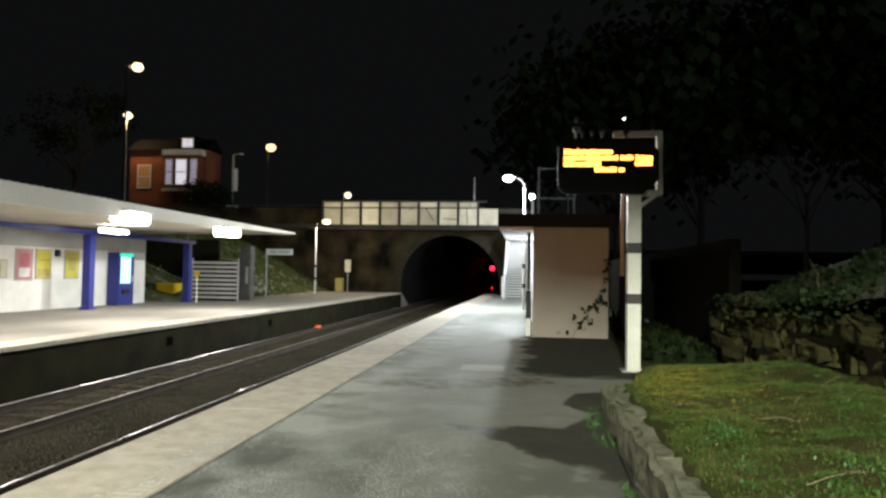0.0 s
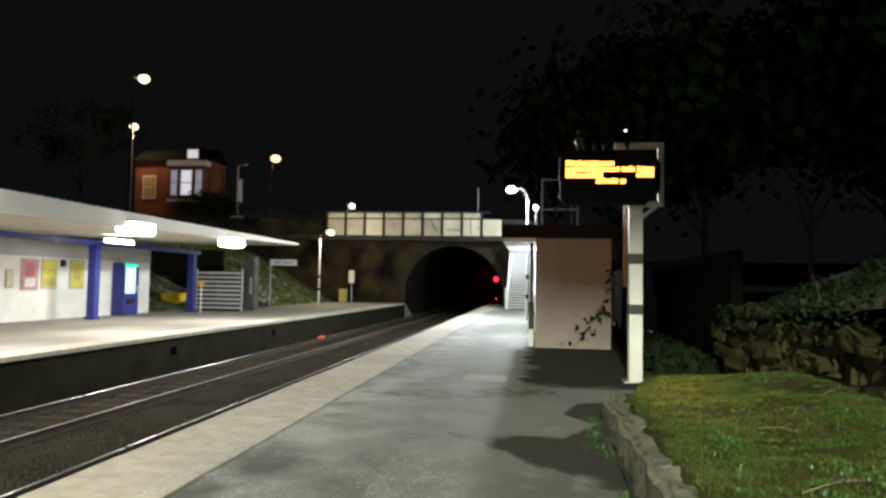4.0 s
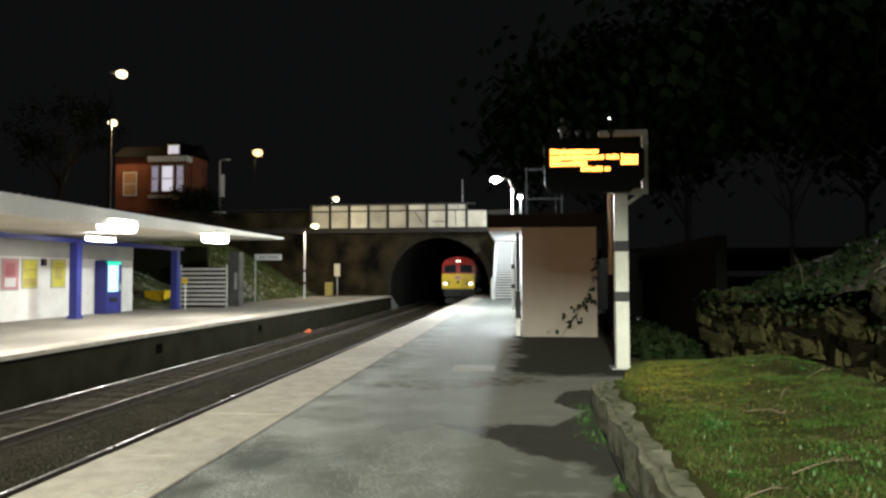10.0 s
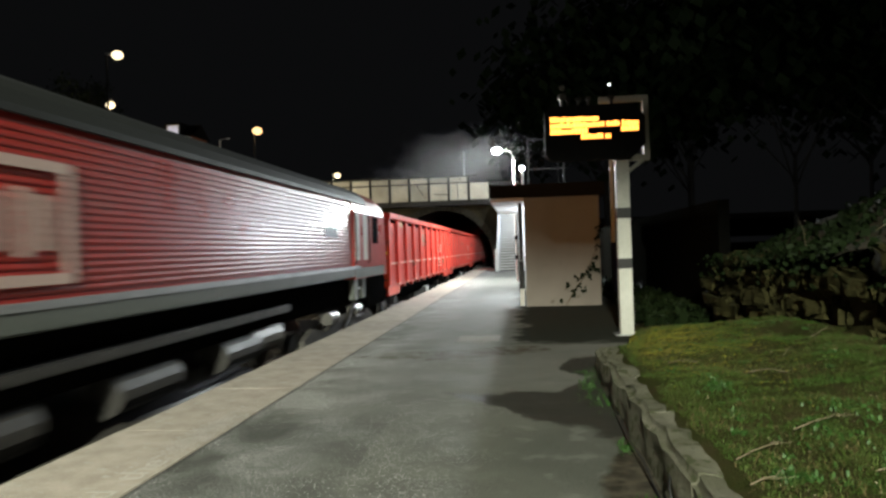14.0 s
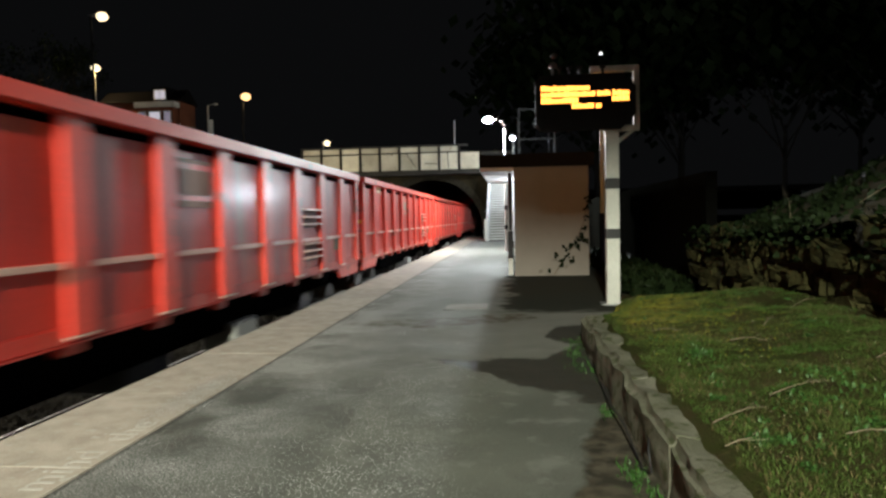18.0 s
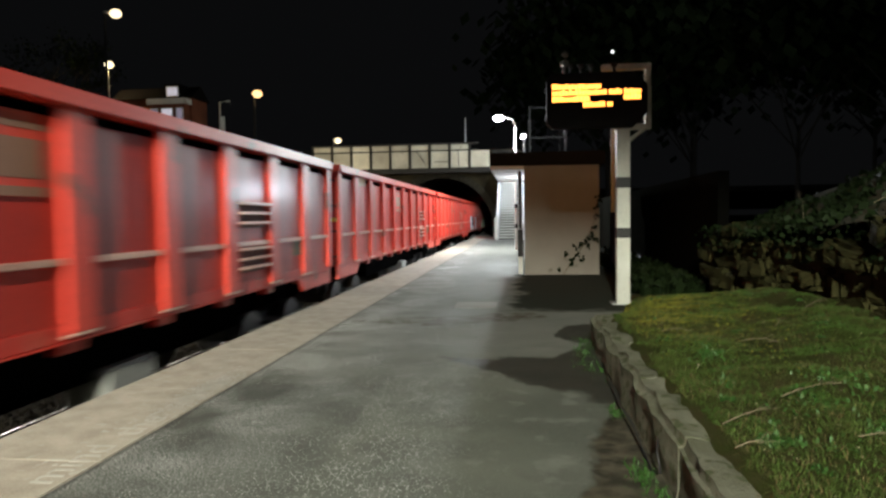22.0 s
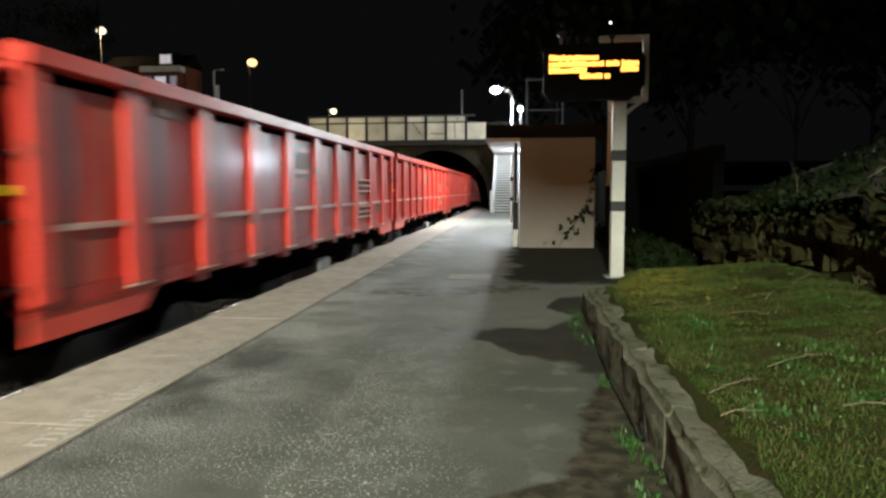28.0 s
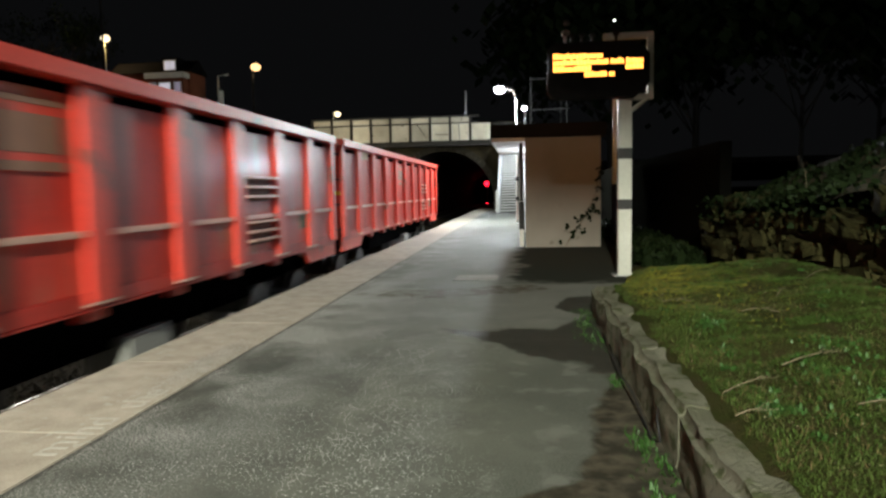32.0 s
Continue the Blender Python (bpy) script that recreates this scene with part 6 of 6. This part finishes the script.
            for dy in (2.36, 3.1):
                part("step_side", boxes((sx * 1.2, sx * 1.34, yc + s * dy, yc + s * (dy + 0.34), 1.36, 1.86)), M_LOCOGREY, cab, "grey step side plate")
            for z in (0.5, 0.95, 1.58):
                part("door_step", boxes((sx * 1.05, sx * 1.3, yc + s * 2.5, yc + s * 3.2, z, z + 0.05)), M_GALV, cab)
        part("coupling", boxes((-0.15, 0.15, yc - s * 0.45, yc, 0.78, 1.0), bevel=0.03), M_UNDER, cab)
        part("buffer_beam", boxes((-1.25, 1.25, yc - s * 0.02, yc + s * 0.2, 0.75, 1.43)), M_BLACK, cab)
        part("deflector", boxes((-1.15, 1.15, yc + s * 0.1, yc + s * 0.16, 0.15, 0.6)), M_BLACK, cab)
        part("emblem", boxes((-0.28, 0.28, yc - s * 0.056, yc - s * 0.05, 2.22, 2.52)), M_PAPER_P, cab, "faded square emblem")
        part("jumper_box", boxes((-0.1, 0.1, yc - s * 0.1, yc - s * 0.05, 1.85, 2.1), bevel=0.01), M_BLACK, cab)
        hl = part("marker_housing", boxes((-0.28, 0.28, face_at(3.78) - s * 0.07, face_at(3.78) + s * 0.06, 3.68, 3.88), bevel=0.03), M_BLACK, cab)
        if s > 0:
            part("top_light", balls(((-0.0, face_at(3.78) - 0.08, 3.78), 0.12, (1.9, 0.5, 0.8))), M_HEAD, hl, "bright lit top light", smooth=True)
    return t


BAYS = 10
W_LOW, W_TOP, W_REF = 1.55, 3.47, 1.4   # body side above the rail top


M_STRAKE = shade("worn_strake", (0.72, 0.5, 0.42), (0.6, 0.25, 0.19), 0.4, metal=0.35, scale=2, fine=30, random_value=0.15)


# darkened red: the shade between the ladder rungs, put into the colour
M_RUNGSHADE = shade("shaded_red", (0.15, 0.045, 0.028), (0.06, 0.022, 0.015), 0.7, scale=3, fine=40)


def wagon():
    """Open box wagon; y 0 is its leading coupling, PITCH its rear one."""
    t = thing("box_wagon", (0, 0, 0), "red high-sided open box wagon with ribbed sides", "wagon", "wagons of the train")
    a, b = (PITCH - BODY_LEN) / 2, (PITCH + BODY_LEN) / 2
    for s in (-1, 1):
        part("top_rail", boxes((s * (HALF - 0.2), s * (HALF + 0.05), a, b, W_TOP - 0.02, W_TOP + 0.14), bevel=0.012), M_WAGON, t)
        part("bottom_rail", boxes((s * (HALF - 0.2), s * (HALF - 0.055), a, b, W_LOW - 0.16, W_LOW - 0.002), bevel=0.01), M_WAGONIN, t)
        part("bottom_lip", boxes((s * (HALF - 0.075), s * (HALF - 0.04), a, b, W_LOW - 0.18, W_LOW - 0.162)), M_WAGONIN, t)
        # black sheet: the shadow under the top rail is painted by its colour
        part("slot_shade", boxes((s * (HALF - 0.24), s * (HALF - 0.205), a, b, W_LOW, W_TOP)), M_VOID, t, "black sheet standing for the shaded slot under the top rail")
        step_y = BODY_LEN / BAYS
        for k in range(BAYS + 1):
            y = a + k * step_y
            wide = 0.38 if 0 < k < BAYS else 0.26
            y = min(max(y, a + wide / 2), b - wide / 2)
            part("rib", boxes((s * (HALF - 0.07), s * HALF, y - wide / 2, y + wide / 2, W_LOW - 0.1, W_TOP - 0.02), bevel=0.014), M_WAGON, t)
            if 0 < k < BAYS:
                part("rib_foot", boxes((s * (HALF - 0.24), s * (HALF - 0.12), y - wide / 2 + 0.04, y + wide / 2 - 0.04, W_LOW - 0.29, W_LOW - 0.162)), M_WAGONIN, t)
                part("rib_lip", boxes((s * (HALF - 0.07), s * (HALF + 0.004), y - wide / 2, y + wide / 2, W_LOW - 0.122, W_LOW - 0.1)), M_STRAKE, t, "paint-worn lower edge of a rib")
            if k < BAYS:
                y9 = a + k * step_y
                part("side_panel", boxes((s * (HALF - 0.13), s * (HALF - 0.075), y9 + 0.001, y9 + step_y - 0.001, W_LOW, W_TOP - 0.13)), M_WAGONIN, t, "dull red recessed side sheet")
                part("mid_rail", boxes((s * (HALF - 0.09), s * (HALF - 0.025), y + wide / 2, y + step_y - 0.19, W_REF + 0.66, W_REF + 0.72), bevel=0.006), M_STRAKE, t, "paint-worn thin horizontal strake")
        # skirts under the end bays
        for e0, e1, inner in ((a, a + 2 * step_y, 1), (b - 2 * step_y, b, 0)):
            bm = bmesh.new()
            low, high, mid = W_LOW - 0.42, W_LOW - 0.1, W_LOW - 0.2
            line = [(e0, high), (e0, low), (e1 - 1.5, low), (e1 - 1.25, mid), (e1, mid + 0.06), (e1, high)]
            if not inner:
                line = [(e0 + e1 - y, z) for y, z in line]
            rings = [[bm.verts.new((s * (HALF - d), y, z)) for y, z in line] for d in (0.12, 0.06)]
            bm.faces.new(rings[0]), bm.faces.new(rings[1][::-1])
            for k in range(6):
                bm.faces.new((rings[0][k], rings[0][(k + 1) % 6], rings[1][(k + 1) % 6], rings[1][k]))
            bmesh.ops.recalc_face_normals(bm, faces=bm.faces)
            part("end_skirt", bm, M_WAGON, t)
        # ladder in the third bay from the rear
        ly = b - 2.5 * step_y
        # flat dark sheets paint the rungs' shadow onto the side
        part("ladder_shade", boxes((s * (HALF - 0.075), s * (HALF - 0.068), ly - 0.5, ly + 0.5, W_REF + 0.27, W_REF + 0.64), (s * (HALF - 0.075), s * (HALF - 0.068), ly - 0.5, ly + 0.5, W_REF + 0.92, W_REF + 1.3)), M_RUNGSHADE, t, "dark sheet painting the shade behind the ladder rungs")
        for z in (0.33, 0.46, 0.6, 0.98, 1.12, 1.26):
            part("ladder_rung", boxes((s * (HALF - 0.07), s * (HALF + 0.03), ly - 0.52, ly + 0.52, W_REF + z, W_REF + z + 0.034)), M_STRAKE, t, "pale ladder rung")
        # data panel and small plates
        dy = a + 4.5 * step_y
        plate = part("data_panel", boxes((s * (HALF - 0.075), s * (HALF - 0.06), dy - 0.46, dy + 0.46, W_REF + 1.25, W_REF + 1.85)), M_WAGON, t)
        part("panel_border", boxes((s * (HALF - 0.06), s * (HALF - 0.055), dy - 0.46, dy + 0.46, W_REF + 1.8, W_REF + 1.85), (s * (HALF - 0.06), s * (HALF - 0.055), dy - 0.46, dy + 0.46, W_REF + 1.25, W_REF + 1.33), (s * (HALF - 0.06), s * (HALF - 0.055), dy - 0.42, dy + 0.42, W_REF + 1.4, W_REF + 1.72)), paper("panel_print", (0.3, 0.15, 0.1)), plate, "pale printed lines")
        part("small_plate", boxes((s * (HALF - 0.075), s * (HALF - 0.063), a + 1.5 * step_y - 0.35, a + 1.5 * step_y + 0.35, W_REF + 1.85, W_REF + 2.05)), paper("tan_print", (0.4, 0.2, 0.1)), t)
        part("low_plate", boxes((s * (HALF - 0.075), s * (HALF - 0.063), b - 1.35 * step_y, b - 0.85 * step_y, W_LOW + 0.25, W_LOW + 0.55)), paper("green_plate", (0.1, 0.13, 0.08)), t)
    for y0, y1, mat in ((a, a + 0.08, M_WAGON), (b - 0.08, b, M_WAGON)):
        part("end_panel", boxes((-HALF + 0.1, HALF - 0.1, y0, y1, W_LOW - 0.1, W_TOP)), mat, t)
        for x in (-0.8, 0.0, 0.8):
            part("end_rib", boxes((x - 0.1, x + 0.1, y0 - 0.07 if y0 == a else y1, y0 if y0 == a else y1 + 0.07, W_LOW - 0.1, W_TOP)), M_WAGON, t)
    for z in (0.2, 0.75, 1.3, 1.85):
        part("corner_step", boxes((HALF - 0.5, HALF - 0.06, a - 0.12, a - 0.07, W_REF + z, W_REF + z + 0.04)), M_BLACK, t)
    part("yellow_strap", boxes((HALF - 0.45, HALF - 0.05, a - 0.14, a - 0.1, W_REF + 0.98, W_REF + 1.06)), M_YELLOW, t, "yellow strap on the end")
    part("floor", boxes((-HALF + 0.1, HALF - 0.1, a, b, W_LOW - 0.1, W_LOW)), M_UNDER, t)
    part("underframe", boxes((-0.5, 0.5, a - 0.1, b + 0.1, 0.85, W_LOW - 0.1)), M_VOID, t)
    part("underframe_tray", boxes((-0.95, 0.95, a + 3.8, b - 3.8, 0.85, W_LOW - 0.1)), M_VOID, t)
    for yy in (a + 2.2, b - 2.2):
        part("bogie_cover", boxes((-0.6, 0.6, yy - 1.2, yy + 1.2, 0.5, 0.85)), M_UNDER, t)
    part("brake_reservoir", boxes((-0.8, 0.8, PITCH / 2 - 1.8, PITCH / 2 - 0.7, 0.5, 1.0), bevel=0.03), M_UNDER, t)
    part("equipment_box", boxes((0.6, 1.1, PITCH / 2 + 0.6, PITCH / 2 + 1.5, 0.45, 0.95), bevel=0.03), M_GREYPAINT, t)
    for yy, s in ((a, -1), (b, 1)):
        for sx in (-1, 1):
            part("buffer", rods(((sx * 0.88, yy, 0.98), (sx * 0.88, yy + s * 0.26, 0.98), 0.1), ((sx * 0.88, yy + s * 0.24, 0.98), (sx * 0.88, yy + s * 0.29, 0.98), 0.22), sides=14), M_UNDER, t)
    bogie(t, a + 2.2, 0.95, 2, 0.0)
    bogie(t, b - 2.2, 0.95, 2, 0.0)
    return t


def graffiti(w, seed, sheets, ribs, strokes, bays, top):
    """Sprayed shapes over sheets and ribs: blocks of colour with uneven strokes, no letters."""
    rng = random.Random(seed)
    step_y, a = BODY_LEN / BAYS, (PITCH - BODY_LEN) / 2
    for k in range(bays[0], bays[1]):
        c0, c1 = a + k * step_y + 0.192, a + (k + 1) * step_y - 0.192
        z1 = W_REF + top - rng.uniform(0, 0.12)
        part("spray_patch", boxes((HALF - 0.075, HALF - 0.071, c0, c1, W_LOW + 0.05, W_REF + 0.655), (HALF - 0.075, HALF - 0.071, c0, c1, W_REF + 0.725, z1)), sheets[k % len(sheets)], w)
        for j in range(5):
            x, lean = HALF - 0.0695 + 0.0012 * j, rng.uniform(-0.25, 0.25)
            cy, cz, half, thick = rng.uniform(c0 + 0.35, c1 - 0.35), W_REF + rng.choice((0.2, 0.33, 0.48, 0.85, 0.95, top - 0.12)), rng.uniform(0.2, 0.5), rng.uniform(0.03, 0.075)
            half = min(half, cy - c0, c1 - cy)
            bm = bmesh.new()
            n = 8
            up = [(cy - half + 2 * half * i / n, cz + lean * (i / n - 0.5) * half + 0.06 * math.sin(3 * i / n + j)) for i in range(n + 1)]
            low = [bm.verts.new((x, y, z - thick * (0.6 + 0.4 * math.sin(2.2 * i + j)))) for i, (y, z) in enumerate(up)]
            high = [bm.verts.new((x, y, z + thick * (0.7 + 0.3 * math.cos(1.7 * i)))) for i, (y, z) in enumerate(up)]
            for i in range(n):
                bm.faces.new((low[i], low[i + 1], high[i + 1], high[i]))
            part("spray_stroke", bm, strokes[(k + j) % len(strokes)], w)
        if k > bays[0]:
            y = a + k * step_y
            cut = W_REF + rng.uniform(0.3, 0.7)
            mats = ribs[k % len(ribs)]
            part("rib_spray", boxes((HALF - 0.069, HALF + 0.004, y - 0.194, y + 0.194, W_LOW - 0.08, cut)), mats[0], w)
            part("rib_spray", boxes((HALF - 0.069, HALF + 0.004, y - 0.194, y + 0.194, cut + 0.002, z1 + rng.uniform(-0.1, 0.05))), mats[1], w)


loco = locomotive()
first_wagon = wagon()
wagons = [first_wagon] + [copy_thing(first_wagon, Matrix.Identity(4)) for _ in range(WAGON_COUNT - 1)]
S_WHITE, S_BLUE, S_INK, S_GREEN, S_LIME, S_YELLOW, S_CREAM, S_ORANGE, S_OLIVE, S_ASH = [paper("spray_" + n, c) for n, c in (("white", (0.66, 0.64, 0.7)), ("blue_grey", (0.16, 0.18, 0.27)), ("ink", (0.02, 0.02, 0.03)), ("green", (0.17, 0.36, 0.03)), ("lime", (0.42, 0.5, 0.07)), ("yellow", (0.66, 0.42, 0.05)), ("cream", (0.62, 0.6, 0.46)), ("orange", (0.6, 0.24, 0.05)), ("olive", (0.32, 0.25, 0.07)), ("ash", (0.32, 0.31, 0.33)))]
graffiti(wagons[10], 1, (S_BLUE, S_ASH, S_BLUE), ((S_WHITE, S_WHITE), (S_WHITE, S_INK), (M_WAGON, M_WAGON)), (S_WHITE, S_INK, S_ASH), (2, 7), 1.2)
graffiti(wagons[11], 2, (M_WAGON, S_GREEN, S_GREEN, S_OLIVE, S_GREEN, S_OLIVE), ((M_WAGON, M_WAGON), (S_WHITE, M_WAGON), (S_LIME, S_CREAM), (S_CREAM, S_YELLOW), (S_WHITE, S_YELLOW), (S_YELLOW, S_OLIVE)), (S_OLIVE, S_INK, S_GREEN, S_BLUE), (0, 6), 1.0)
graffiti(wagons[12], 3, (S_CREAM, S_ASH), ((S_CREAM, S_LIME), (S_CREAM, S_CREAM)), (S_YELLOW, S_INK, S_GREEN), (5, 7), 1.0)
graffiti(wagons[13], 4, (S_OLIVE, S_ORANGE, S_OLIVE), ((S_ORANGE, S_ORANGE), (S_CREAM, S_ASH), (M_WAGON, S_BLUE)), (S_BLUE, S_YELLOW, S_INK, S_CREAM), (2, 7), 1.25)


M_SMOKE = shade("diesel_smoke", (0.34, 0.34, 0.35), (0.25, 0.25, 0.26), 1.0, bump=0, spec=0.0)
smoke = thing("exhaust_smoke", (0, 0, 0), "thin grey diesel exhaust smoke drifting over the platform", "smoke")
rng = random.Random(77)
for cx, cy, cz, size, count in ((0.0, 0.0, 0.0, 0.75, 5200), (-1.5, 1.2, -0.2, 0.6, 3000), (1.3, -0.6, 0.35, 0.6, 3600), (0.7, 0.8, 0.9, 0.7, 3000), (-2.8, 2.6, -0.3, 0.55, 1600), (2.2, 0.3, 0.9, 0.6, 2400), (-0.6, 0.5, 0.8, 0.6, 1800), (1.9, 1.5, -0.5, 0.5, 1200)):
    verts, faces = [], []
    for _ in range(3 * count):
        p = Vector((cx * 1.3 + rng.gauss(0, size * 1.5), cy + rng.gauss(0, size), cz * 1.2 + rng.gauss(0, size * 0.85)))
        n0 = len(verts)
        verts += [tuple(p + Vector((rng.gauss(0, 0.007), rng.gauss(0, 0.007), rng.gauss(0, 0.007)))) for _ in range(3)]
        faces.append((n0, n0 + 1, n0 + 2))
    data = bpy.data.meshes.new("puff")
    data.from_pydata(verts, [], faces)
    data.materials.append(M_SMOKE)
    piece("puff", data, smoke)


def smoke_rows():
    """It rides out of the tunnel behind the locomotive, hangs by the lamp and drifts off over the bank."""
    rows = [(t, pose(NEAR + track_bend(y)[0], y, 2.6)) for t, y in [(k * 1.0, rear_of_loco(k) + 6.0) for k in range(13)]]
    late = ((12.6, -1.4, 55.0, 3.4), (13.0, -1.3, 47.0, 4.4), (13.5, -1.0, 40.5, 5.2), (14.0, -0.3, 37.0, 5.7), (14.5, 0.8, 37.0, 6.1), (15.5, 6.0, 39.0, 8.6), (16.5, 15.0, 44.0, 14.0), (17.0, 18.0, 46.0, 16.5), (18.0, 21.0, 47.0, 19.0), (20.0, 23.0, 47.5, 21.0), (24.0, 24.0, 48.0, 24.0), (32.0, 50.0, 60.0, 45.0))
    return rows + [(t, pose(x, y, z)) for t, x, y, z in late]


# the train's small changes of pace: metres behind an even run, by the second
SECONDS = (12, 13.5, 16, 17, 18, 19, 20, 21, 22, 23, 24, 25, 28, 29, 30, 31, 32)
LAG = (0.15, 0.14, 0.1, 0.1, 0.12, 0.38, 0.0, -0.15, 0.38, 0.3, 0.22, -0.45, -0.3, 0.2, 0.2, 0.0, 0.17)


def rear_of_loco(t):
    """Where the coupling behind the locomotive is at a time, along the line."""
    late = float(np.interp(t, SECONDS, LAG))
    if t >= 12.2:
        return late - 135.07 - 17.7 * (t - 23) - 0.05 * (t - 23) ** 2
    base = -135.07 - 17.7 * (12.2 - 23) - 0.05 * (12.2 - 23) ** 2
    back = 12.2 - t
    return late + base + 14.4 * back - 0.35 * back * math.exp(-back)


def rows_for(shift, length):
    """Poses of a vehicle whose leading end is that far behind the locomotive's rear."""
    rows = []
    for t in [k * 0.5 for k in range(65)]:
        y0 = rear_of_loco(t) + shift
        a, b = [Vector((NEAR + track_bend(y)[0], y, RAIL)) for y in (y0, y0 + length)]
        turn = math.degrees(math.atan2(-(b.x - a.x), b.y - a.y))
        rows.append((t, pose(a.x, a.y, a.z, 0, 0, turn)))
    return rows


def motions():
    walk(loco, rows_for(-LOCO_LEN, LOCO_LEN))
    walk(smoke, smoke_rows())
    for k, w in enumerate(wagons):
        walk(w, rows_for(k * PITCH, PITCH))


motions()
